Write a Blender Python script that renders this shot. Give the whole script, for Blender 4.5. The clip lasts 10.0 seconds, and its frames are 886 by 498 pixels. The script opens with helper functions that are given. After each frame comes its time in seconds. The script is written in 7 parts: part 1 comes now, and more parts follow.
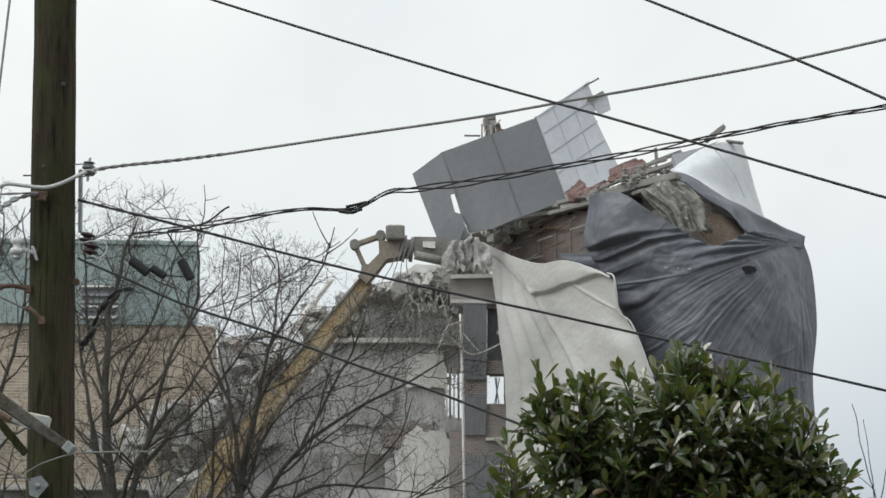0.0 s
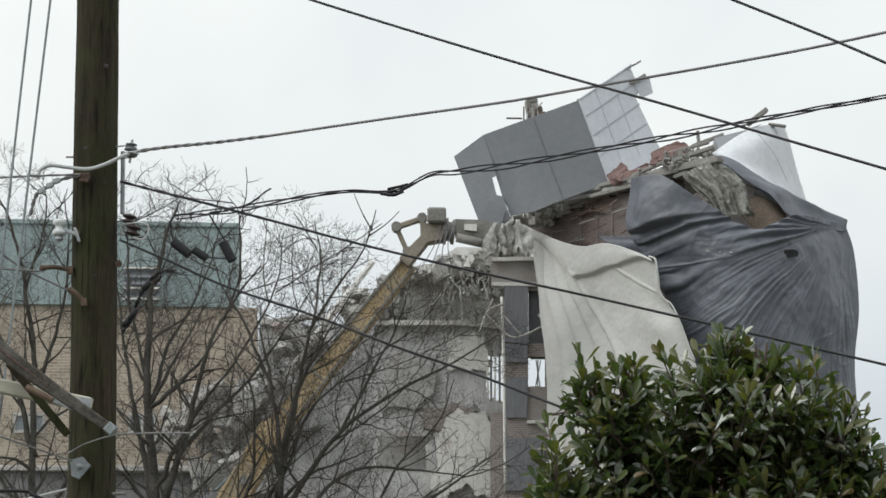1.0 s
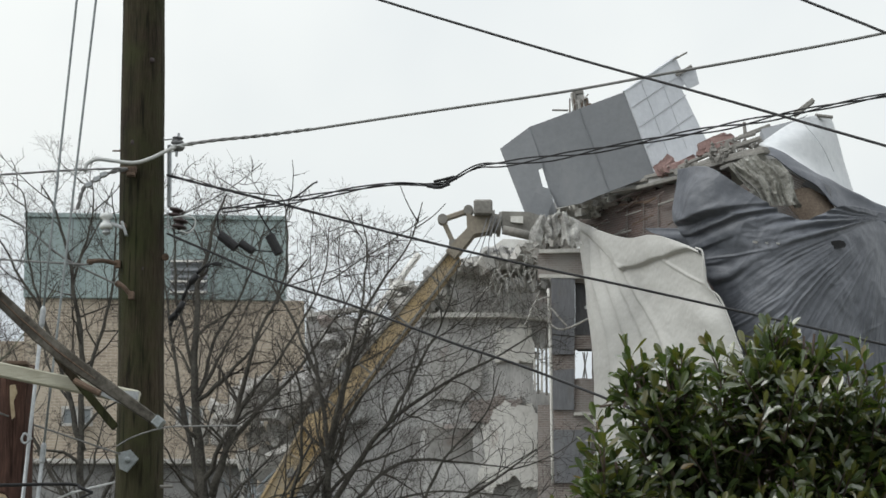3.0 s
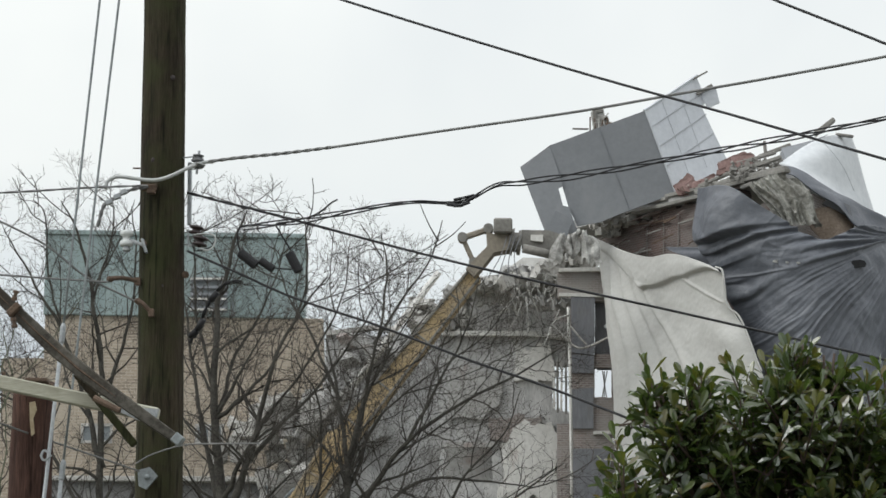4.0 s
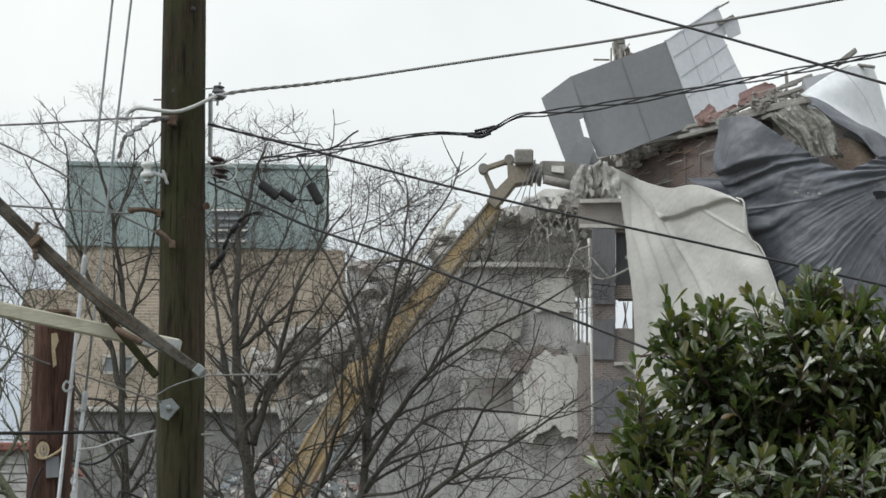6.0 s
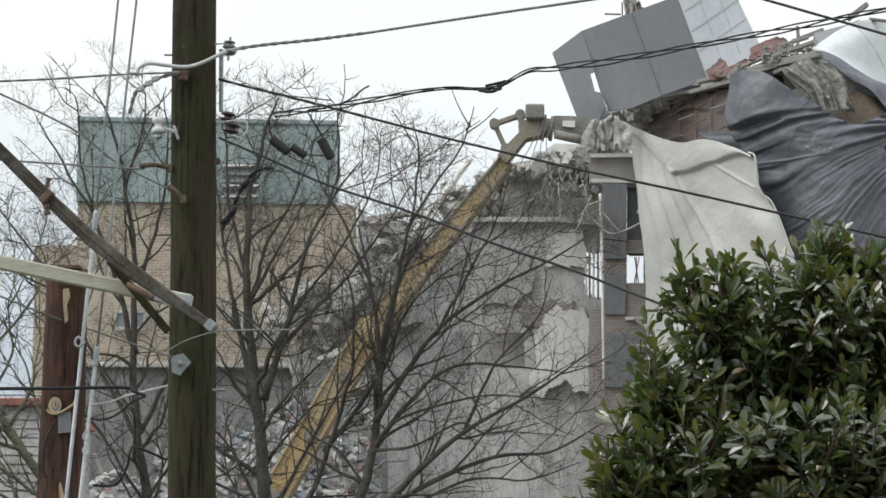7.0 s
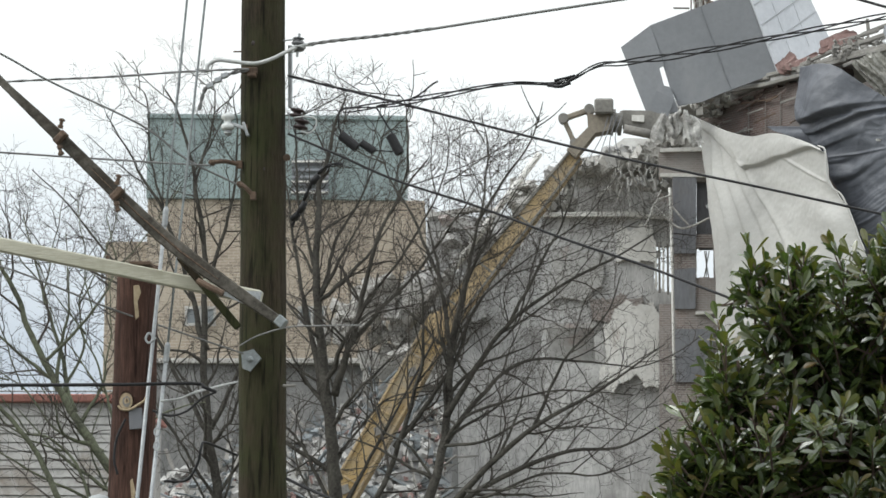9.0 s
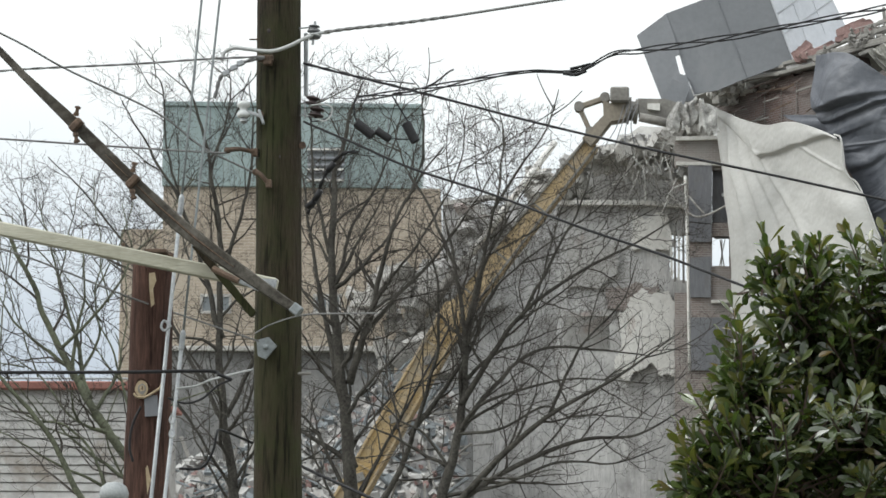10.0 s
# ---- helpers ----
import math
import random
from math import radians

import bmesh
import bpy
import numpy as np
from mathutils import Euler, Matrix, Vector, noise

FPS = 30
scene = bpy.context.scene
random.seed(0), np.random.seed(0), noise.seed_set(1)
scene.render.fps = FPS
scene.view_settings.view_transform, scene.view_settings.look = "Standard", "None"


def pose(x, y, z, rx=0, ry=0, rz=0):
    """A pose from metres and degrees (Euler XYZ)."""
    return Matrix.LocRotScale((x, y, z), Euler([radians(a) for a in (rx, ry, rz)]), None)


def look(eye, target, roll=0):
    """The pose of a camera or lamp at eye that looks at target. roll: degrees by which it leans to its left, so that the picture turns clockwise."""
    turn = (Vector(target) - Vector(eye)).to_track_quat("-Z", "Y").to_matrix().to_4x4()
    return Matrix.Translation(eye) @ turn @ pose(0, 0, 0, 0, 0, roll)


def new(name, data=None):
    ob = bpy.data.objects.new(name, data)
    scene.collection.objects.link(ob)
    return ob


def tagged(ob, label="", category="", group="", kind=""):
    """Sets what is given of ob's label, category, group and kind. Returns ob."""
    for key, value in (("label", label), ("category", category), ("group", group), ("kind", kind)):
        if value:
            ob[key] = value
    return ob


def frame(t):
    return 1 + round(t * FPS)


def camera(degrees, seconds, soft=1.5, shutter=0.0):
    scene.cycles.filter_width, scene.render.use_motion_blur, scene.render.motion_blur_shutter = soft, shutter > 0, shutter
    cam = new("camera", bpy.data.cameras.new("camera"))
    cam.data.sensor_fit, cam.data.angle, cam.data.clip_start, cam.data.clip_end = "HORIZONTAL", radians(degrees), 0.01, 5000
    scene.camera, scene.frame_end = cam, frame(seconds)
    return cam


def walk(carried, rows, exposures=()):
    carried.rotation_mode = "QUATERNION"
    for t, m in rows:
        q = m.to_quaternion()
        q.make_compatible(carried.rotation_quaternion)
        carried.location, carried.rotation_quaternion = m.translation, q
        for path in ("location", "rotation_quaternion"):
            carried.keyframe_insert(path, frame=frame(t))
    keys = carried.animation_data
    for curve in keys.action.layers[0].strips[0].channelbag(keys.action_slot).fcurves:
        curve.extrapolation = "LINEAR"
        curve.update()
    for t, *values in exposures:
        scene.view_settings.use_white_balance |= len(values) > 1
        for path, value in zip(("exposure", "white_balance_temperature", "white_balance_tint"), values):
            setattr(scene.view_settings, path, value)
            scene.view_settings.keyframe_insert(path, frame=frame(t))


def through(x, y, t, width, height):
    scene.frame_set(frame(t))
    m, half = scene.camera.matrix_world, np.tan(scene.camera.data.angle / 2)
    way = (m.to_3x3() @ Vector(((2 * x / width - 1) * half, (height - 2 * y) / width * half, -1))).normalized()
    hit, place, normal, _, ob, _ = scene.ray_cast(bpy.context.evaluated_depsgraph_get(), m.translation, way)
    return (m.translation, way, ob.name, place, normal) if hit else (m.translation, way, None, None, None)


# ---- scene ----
# ---- camera: it stands on the ground and pans left and down ----
cam = camera(18.0, 10.0, soft=1.6)
EYE = 1.6
ROWS = [  # seconds, pitch, yaw, roll
    (0.0, 11.000, 0.000, 0.000),
    (0.5, 10.989, 0.508, -0.092),
    (1.0, 10.640, 0.804, -0.319),
    (1.5, 10.589, 0.951, -0.363),
    (2.0, 10.644, 1.338, -0.327),
    (2.5, 10.458, 1.540, -0.365),
    (2.7, 10.434, 1.674, -0.325),
    (3.8, 10.802, 1.994, -0.428),
    (4.0, 10.850, 2.144, -0.537),
    (4.5, 10.808, 2.215, -0.608),
    (5.0, 10.409, 2.382, -0.576),
    (5.5, 9.954, 2.335, -0.702),
    (5.7, 9.739, 2.428, -0.664),
    (6.8, 8.713, 2.751, -0.460),
    (7.0, 8.513, 2.812, -0.515),
    (7.5, 8.113, 3.272, -0.441),
    (8.0, 8.191, 3.719, -0.629),
    (8.5, 8.395, 4.024, -0.763),
    (9.0, 8.403, 4.251, -0.504),
    (9.5, 8.361, 4.548, -0.606),
    (10.0, 8.156, 4.550, -0.643),
]
walk(cam, [(t, pose(0, 0, EYE, 90 + p, r, y)) for t, p, y, r in ROWS], exposures=[(0.0, 0.0), (5.5, 0.03), (7.0, 0.20), (8.0, 0.29), (10.0, 0.32)])

# ---- overcast daylight ----
world = bpy.data.worlds.new("overcast_sky")
scene.world = world
world.use_nodes = True
nt = world.node_tree
nt.nodes.clear()


def node(tree, kind, **values):
    n = tree.nodes.new(kind)
    for k, v in values.items():
        n.inputs[k.replace("_", " ")].default_value = v
    return n


def ramp(tree, stops):
    n = tree.nodes.new("ShaderNodeValToRGB")
    while len(n.color_ramp.elements) < len(stops):
        n.color_ramp.elements.new(0.5)
    for e, (p, c) in zip(n.color_ramp.elements, stops):
        e.position, e.color = p, (*c, 1) if len(c) == 3 else c
    return n


sky = nt.nodes.new("ShaderNodeTexSky")
sky.sky_type, sky.sun_disc = "NISHITA", False
sky.sun_elevation, sky.sun_rotation = radians(40), radians(245)
bg_clear = node(nt, "ShaderNodeBackground", Strength=0.06)
nt.links.new(sky.outputs[0], bg_clear.inputs[0])
coord = nt.nodes.new("ShaderNodeTexCoord")
sep = nt.nodes.new("ShaderNodeSeparateXYZ")
nt.links.new(coord.outputs["Generated"], sep.inputs[0])
high = ramp(nt, [(0.0, (0.49, 0.55, 0.61)), (0.10, (0.60, 0.66, 0.72)), (0.16, (0.82, 0.875, 0.905)), (0.215, (0.99, 1.025, 1.015)), (0.45, (1.13, 1.16, 1.16)), (1.0, (2.06, 2.12, 2.15))])
nt.links.new(sep.outputs["Z"], high.inputs[0])
cloud = node(nt, "ShaderNodeTexNoise", Scale=5.0, Detail=4.0, Roughness=0.5)
nt.links.new(coord.outputs["Generated"], cloud.inputs["Vector"])
cloud_ramp = ramp(nt, [(0.30, (0.86, 0.88, 0.905)), (0.62, (1.03, 1.03, 1.02))])
nt.links.new(cloud.outputs["Fac"], cloud_ramp.inputs[0])
times = nt.nodes.new("ShaderNodeMix")
times.data_type, times.blend_type = "RGBA", "MULTIPLY"
times.inputs["Factor"].default_value = 1
nt.links.new(high.outputs[0], times.inputs["A"])
nt.links.new(cloud_ramp.outputs[0], times.inputs["B"])
bg_cloud = node(nt, "ShaderNodeBackground", Strength=0.95)
nt.links.new(times.outputs["Result"], bg_cloud.inputs[0])
mix = node(nt, "ShaderNodeMixShader", Fac=0.93)
nt.links.new(bg_clear.outputs[0], mix.inputs[1])
nt.links.new(bg_cloud.outputs[0], mix.inputs[2])
out = nt.nodes.new("ShaderNodeOutputWorld")
nt.links.new(mix.outputs[0], out.inputs[0])

sun = new("sun", bpy.data.lights.new("sun", "SUN"))
sun.data.energy, sun.data.angle, sun.data.color = 1.3, radians(28), (0.975, 0.985, 0.95)
sun.matrix_world = look((-85, -40, 80), (0, 0, 0))


# ---- materials ----
def material(name, dark, light, rough=0.8, metal=0.0, coarse=1.5, fine=18.0, stretch=(1, 1, 1), bump=0.3, stain=None, spec=0.5, stain_at=(0.55, 0.68), cracks=0.0):
    """Two colours mixed by coarse and fine noise in the thing's own metres, with stains and fine relief."""
    m = bpy.data.materials.new(name)
    m.use_nodes = True
    t = m.node_tree
    b = t.nodes["Principled BSDF"]
    tc = t.nodes.new("ShaderNodeTexCoord")
    mp = t.nodes.new("ShaderNodeMapping")
    mp.inputs["Scale"].default_value = stretch
    t.links.new(tc.outputs["Object"], mp.inputs[0])
    n1 = node(t, "ShaderNodeTexNoise", Scale=coarse, Detail=5.0, Roughness=0.6)
    n2 = node(t, "ShaderNodeTexNoise", Scale=fine, Detail=4.0, Roughness=0.65)
    t.links.new(mp.outputs[0], n1.inputs["Vector"])
    t.links.new(mp.outputs[0], n2.inputs["Vector"])
    add = t.nodes.new("ShaderNodeMath")
    add.operation = "ADD"
    t.links.new(n1.outputs["Fac"], add.inputs[0])
    t.links.new(n2.outputs["Fac"], add.inputs[1])
    half = t.nodes.new("ShaderNodeMath")
    half.operation = "MULTIPLY"
    half.inputs[1].default_value = 0.5
    t.links.new(add.outputs[0], half.inputs[0])
    r = ramp(t, [(0.36, dark), (0.64, light)])
    t.links.new(half.outputs[0], r.inputs[0])
    colour = r.outputs[0]
    if stain:
        n3 = node(t, "ShaderNodeTexNoise", Scale=coarse * 0.6, Detail=6.0, Roughness=0.7)
        n3.inputs["Distortion"].default_value = 0.4
        t.links.new(tc.outputs["Object"], n3.inputs["Vector"])
        r3 = ramp(t, [(stain_at[0], (0, 0, 0)), (stain_at[1], (1, 1, 1))])
        t.links.new(n3.outputs["Fac"], r3.inputs[0])
        mx = t.nodes.new("ShaderNodeMix")
        mx.data_type = "RGBA"
        t.links.new(r3.outputs[0], mx.inputs["Factor"])
        t.links.new(colour, mx.inputs["A"])
        mx.inputs["B"].default_value = (*stain, 1)
        colour = mx.outputs["Result"]
    if cracks:
        # dark drying checks that run with the grain
        mp2 = t.nodes.new("ShaderNodeMapping")
        mp2.inputs["Scale"].default_value = [v * 1.0 for v in stretch]
        t.links.new(tc.outputs["Object"], mp2.inputs[0])
        n4 = node(t, "ShaderNodeTexNoise", Scale=cracks, Detail=3.0, Roughness=0.55)
        t.links.new(mp2.outputs[0], n4.inputs["Vector"])
        r4 = ramp(t, [(0.32, (0.30, 0.28, 0.26)), (0.47, (1, 1, 1))])
        t.links.new(n4.outputs["Fac"], r4.inputs[0])
        mc = t.nodes.new("ShaderNodeMix")
        mc.data_type, mc.blend_type = "RGBA", "MULTIPLY"
        mc.inputs["Factor"].default_value = 1
        t.links.new(colour, mc.inputs["A"])
        t.links.new(r4.outputs[0], mc.inputs["B"])
        colour = mc.outputs["Result"]
    t.links.new(colour, b.inputs["Base Color"])
    b.inputs["Roughness"].default_value, b.inputs["Metallic"].default_value = rough, metal
    b.inputs["Specular IOR Level"].default_value = spec
    if bump:
        bp = node(t, "ShaderNodeBump", Strength=bump, Distance=0.3 / fine)
        t.links.new(n2.outputs["Fac"], bp.inputs["Height"])
        t.links.new(bp.outputs[0], b.inputs["Normal"])
    return m


def brick_material(name, a, b_col, mortar, width=0.21, height=0.072, stain=(0.45, 0.43, 0.41)):
    """Bricks on a wall that runs along its own x and rises along its own z."""
    m = material(name, a, b_col, 0.9, coarse=0.7, fine=9)
    t = m.node_tree
    b = t.nodes["Principled BSDF"]
    tc = t.nodes.new("ShaderNodeTexCoord")
    sp, cb = t.nodes.new("ShaderNodeSeparateXYZ"), t.nodes.new("ShaderNodeCombineXYZ")
    t.links.new(tc.outputs["Object"], sp.inputs[0])
    t.links.new(sp.outputs["X"], cb.inputs["X"])
    t.links.new(sp.outputs["Z"], cb.inputs["Y"])
    bt = node(t, "ShaderNodeTexBrick", Scale=1.0, Mortar_Size=0.008, Brick_Width=width, Row_Height=height, Bias=0.0)
    t.links.new(cb.outputs[0], bt.inputs["Vector"])
    src = b.inputs["Base Color"].links[0].from_socket
    hue = node(t, "ShaderNodeHueSaturation", Value=0.72)
    t.links.new(src, hue.inputs["Color"])
    t.links.new(src, bt.inputs["Color1"])
    t.links.new(hue.outputs[0], bt.inputs["Color2"])
    bt.inputs["Mortar"].default_value = (*mortar, 1)
    n3 = node(t, "ShaderNodeTexNoise", Scale=0.5, Detail=7.0, Roughness=0.7)
    t.links.new(tc.outputs["Object"], n3.inputs["Vector"])
    r3 = ramp(t, [(0.42, (0, 0, 0)), (0.66, (0.85, 0.85, 0.85))])
    t.links.new(n3.outputs["Fac"], r3.inputs[0])
    mx = t.nodes.new("ShaderNodeMix")
    mx.data_type = "RGBA"
    t.links.new(r3.outputs[0], mx.inputs["Factor"])
    t.links.new(bt.outputs["Color"], mx.inputs["A"])
    mx.inputs["B"].default_value = (*stain, 1)
    t.links.new(mx.outputs["Result"], b.inputs["Base Color"])
    bp = node(t, "ShaderNodeBump", Strength=0.5, Distance=0.01)
    bp.invert = True
    t.links.new(bt.outputs["Fac"], bp.inputs["Height"])
    t.links.new(bp.outputs[0], b.inputs["Normal"])
    return m


M_POLE = material("treated_pole_wood", (0.012, 0.009, 0.006), (0.064, 0.050, 0.032), 0.9, coarse=2.6, fine=30, stretch=(4, 4, 0.3), bump=0.9, stain=(0.036, 0.041, 0.016), spec=0.2, stain_at=(0.42, 0.64), cracks=8.0)
M_REDPOLE = material("red_brown_pole_wood", (0.026, 0.014, 0.011), (0.135, 0.073, 0.055), 0.85, coarse=1.8, fine=26, stretch=(3, 3, 0.25), bump=0.8, spec=0.2, stain=(0.05, 0.026, 0.020), stain_at=(0.5, 0.7), cracks=9.0)
M_HEARTWOOD = material("bare_wood", (0.26, 0.19, 0.11), (0.46, 0.38, 0.26), 0.8, coarse=8, fine=60)
M_ARM = material("weathered_arm_wood", (0.030, 0.027, 0.022), (0.135, 0.125, 0.108), 0.9, coarse=5.0, fine=22, bump=0.8, spec=0.2, stain=(0.045, 0.038, 0.030), stain_at=(0.48, 0.66))
M_PALEARM = material("pale_arm_wood", (0.32, 0.31, 0.245), (0.53, 0.515, 0.425), 0.85, coarse=2.0, fine=40, stretch=(0.25, 3, 3), bump=0.5, stain=(0.32, 0.31, 0.24))
M_RUST = material("rusty_iron", (0.050, 0.034, 0.025), (0.165, 0.112, 0.078), 0.85, metal=0.15, coarse=14, fine=90)
M_GALV = material("galvanised_steel", (0.24, 0.255, 0.265), (0.44, 0.46, 0.47), 0.5, metal=0.35, coarse=6, fine=60, bump=0.15)
M_BLACK = material("black_insulation", (0.008, 0.008, 0.009), (0.022, 0.022, 0.024), 0.6, coarse=4, fine=50, bump=0.15, spec=0.3)
M_GREYWIRE = material("grey_wire", (0.10, 0.10, 0.10), (0.20, 0.20, 0.195), 0.65, coarse=4, fine=50, bump=0.2)
M_PALEWIRE = material("pale_cable", (0.30, 0.31, 0.31), (0.48, 0.49, 0.48), 0.6, coarse=4, fine=50, bump=0.2)
M_BROWNCERAMIC = material("brown_ceramic", (0.010, 0.006, 0.006), (0.032, 0.016, 0.015), 0.35, coarse=6, fine=40, bump=0.05)
M_GREYCERAMIC = material("grey_ceramic", (0.07, 0.072, 0.075), (0.15, 0.155, 0.16), 0.35, coarse=6, fine=40, bump=0.05)
M_WHITECERAMIC = material("white_ceramic", (0.50, 0.52, 0.52), (0.68, 0.70, 0.69), 0.25, coarse=6, fine=40, bump=0.05)
M_GLASSGREY = material("weathered_plastic", (0.22, 0.235, 0.24), (0.36, 0.38, 0.38), 0.5, coarse=9, fine=50)
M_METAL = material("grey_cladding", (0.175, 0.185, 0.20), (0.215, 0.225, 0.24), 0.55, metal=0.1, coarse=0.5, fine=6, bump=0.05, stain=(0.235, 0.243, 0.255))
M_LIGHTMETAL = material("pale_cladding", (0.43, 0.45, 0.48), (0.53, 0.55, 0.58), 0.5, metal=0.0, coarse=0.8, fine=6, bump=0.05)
M_PALESHEET = material("pale_roof_sheet", (0.53, 0.55, 0.57), (0.64, 0.655, 0.67), 0.95, coarse=0.8, fine=6, bump=0.1, stain=(0.47, 0.49, 0.51), spec=0.1)
M_SEAM = material("cladding_seam", (0.15, 0.16, 0.175), (0.19, 0.20, 0.215), 0.6)
M_PALESEAM = material("pale_seam", (0.35, 0.365, 0.39), (0.43, 0.445, 0.47), 0.6)
# Dusty brick, greyed and paled further to stand for airborne haze.
M_BRICK = brick_material("dusty_hazed_red_brick", (0.20, 0.165, 0.15), (0.30, 0.235, 0.21), (0.36, 0.345, 0.33), stain=(0.33, 0.315, 0.30))
# Darker brick for the upper left wall, with a slight lift for haze.
M_DARKBRICK = brick_material("dark_red_brick", (0.10, 0.076, 0.069), (0.20, 0.125, 0.108), (0.22, 0.20, 0.185), stain=(0.17, 0.158, 0.15))
M_TANBRICK = brick_material("tan_brick", (0.30, 0.25, 0.195), (0.44, 0.365, 0.285), (0.55, 0.50, 0.43), width=0.40, height=0.135, stain=(0.41, 0.36, 0.29))
M_TEAL = material("teal_cladding", (0.225, 0.29, 0.29), (0.285, 0.355, 0.35), 0.6, coarse=0.25, fine=3, stretch=(1, 1, 0.4), bump=0.1, stain=(0.27, 0.34, 0.34))
M_LOUVRE = material("dark_louvre", (0.13, 0.15, 0.16), (0.20, 0.22, 0.23), 0.6)
M_CONCRETE = material("dusty_concrete", (0.30, 0.298, 0.293), (0.59, 0.586, 0.575), 0.9, coarse=0.9, fine=8, stretch=(1.9, 1.9, 0.4), bump=0.6, stain=(0.26, 0.253, 0.245), stain_at=(0.47, 0.66))
M_PLASTER = material("pale_plaster", (0.52, 0.51, 0.48), (0.74, 0.73, 0.70), 0.9, coarse=0.6, fine=7, bump=0.4, stain=(0.34, 0.25, 0.21))
# Slate paled so that its colour carries the haze over the ruin.
M_DARKWALL = material("dark_slate_panel", (0.135, 0.14, 0.155), (0.215, 0.22, 0.235), 0.7, coarse=0.7, fine=8, stretch=(2, 2, 0.4), stain=(0.17, 0.165, 0.16))
# Inner grey, lightened to put the haze of the openings into the colour.
M_INSIDE = material("hazed_grey_masonry", (0.29, 0.285, 0.274), (0.44, 0.434, 0.418), 0.95, coarse=0.6, fine=6, stain=(0.27, 0.20, 0.18))
# Dark grey lifted in the colour for the haze before it.
M_ANNEX = material("dark_grey_render", (0.115, 0.116, 0.116), (0.26, 0.258, 0.252), 0.9, coarse=0.9, fine=7, stretch=(1, 1, 0.5), stain=(0.24, 0.232, 0.225))
M_RUBBLE = material("rubble", (0.24, 0.23, 0.215), (0.55, 0.54, 0.51), 0.95, coarse=1.6, fine=12, bump=0.6)
M_REDRUBBLE = material("broken_red_brick", (0.19, 0.122, 0.112), (0.32, 0.215, 0.195), 0.95, coarse=1.5, fine=12, stain=(0.38, 0.33, 0.30))
M_INSULATION = material("dirty_insulation", (0.15, 0.145, 0.13), (0.40, 0.395, 0.365), 0.95, coarse=2.2, fine=14, bump=0.5)
M_CLOTHSCRAP = material("dusty_cloth", (0.34, 0.335, 0.32), (0.62, 0.615, 0.59), 0.95, coarse=1.8, fine=9, bump=0.4, stain=(0.16, 0.155, 0.145), stain_at=(0.46, 0.60))
M_TIMBER = material("weathered_timber", (0.16, 0.153, 0.14), (0.29, 0.28, 0.26), 0.9, coarse=2, fine=20, stretch=(1, 1, 1))
# Base colour raised to hold the air's haze; the cloth itself is darker.
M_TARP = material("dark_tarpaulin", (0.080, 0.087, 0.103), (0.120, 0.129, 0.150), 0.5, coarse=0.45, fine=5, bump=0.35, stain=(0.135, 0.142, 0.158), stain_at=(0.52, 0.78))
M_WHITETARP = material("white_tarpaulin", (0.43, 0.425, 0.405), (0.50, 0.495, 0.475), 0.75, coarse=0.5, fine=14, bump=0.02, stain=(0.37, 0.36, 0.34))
# The grey stain is dust and also stands for haze over the boom.
M_YELLOW = material("worn_hazed_yellow_paint", (0.34, 0.225, 0.080), (0.47, 0.32, 0.125), 0.75, coarse=0.9, fine=9, bump=0.2, stain=(0.27, 0.235, 0.18), stain_at=(0.38, 0.64))
M_PLATE = material("dull_zinc_plate", (0.15, 0.168, 0.175), (0.27, 0.295, 0.30), 0.6, metal=0.2, coarse=8, fine=50)
M_OLDSTEEL = material("dusty_machine_steel", (0.15, 0.143, 0.13), (0.25, 0.24, 0.22), 0.7, metal=0.2, coarse=1.5, fine=12)
# Duller yellow for the stick: dust, plus the haze mixed into the paint.
M_HAZEDYELLOW = material("dusty_hazed_yellow_paint", (0.30, 0.222, 0.120), (0.44, 0.332, 0.190), 0.85, coarse=1.4, fine=10, stain=(0.27, 0.232, 0.180), stain_at=(0.48, 0.66))
M_DUSTSTEEL = material("dust_caked_brown_steel", (0.165, 0.145, 0.115), (0.285, 0.252, 0.205), 0.85, coarse=1.4, fine=10)
M_BARK = material("grey_bark", (0.020, 0.018, 0.016), (0.104, 0.099, 0.086), 0.95, coarse=3, fine=30, bump=0.7, spec=0.2)
M_GREENBARK = material("lichen_bark", (0.052, 0.054, 0.042), (0.15, 0.163, 0.11), 0.95, coarse=3, fine=30, bump=0.7, spec=0.2)
M_TWIG = material("twig_bark", (0.032, 0.028, 0.025), (0.096, 0.087, 0.078), 0.95, coarse=2, fine=20, bump=0, spec=0.1)
M_SIDING = material("white_siding", (0.27, 0.265, 0.255), (0.46, 0.455, 0.445), 0.8, coarse=0.7, fine=5, stain=(0.20, 0.17, 0.14))
M_ROOFRED = material("red_roof_edge", (0.26, 0.11, 0.09), (0.38, 0.18, 0.15), 0.8)
M_GROUND = material("gravel_and_grass", (0.05, 0.055, 0.035), (0.17, 0.16, 0.13), 0.95, coarse=0.2, fine=6, bump=0.6)
M_STEM = material("laurel_stem", (0.03, 0.02, 0.015), (0.08, 0.05, 0.035), 0.8, coarse=6, fine=40)


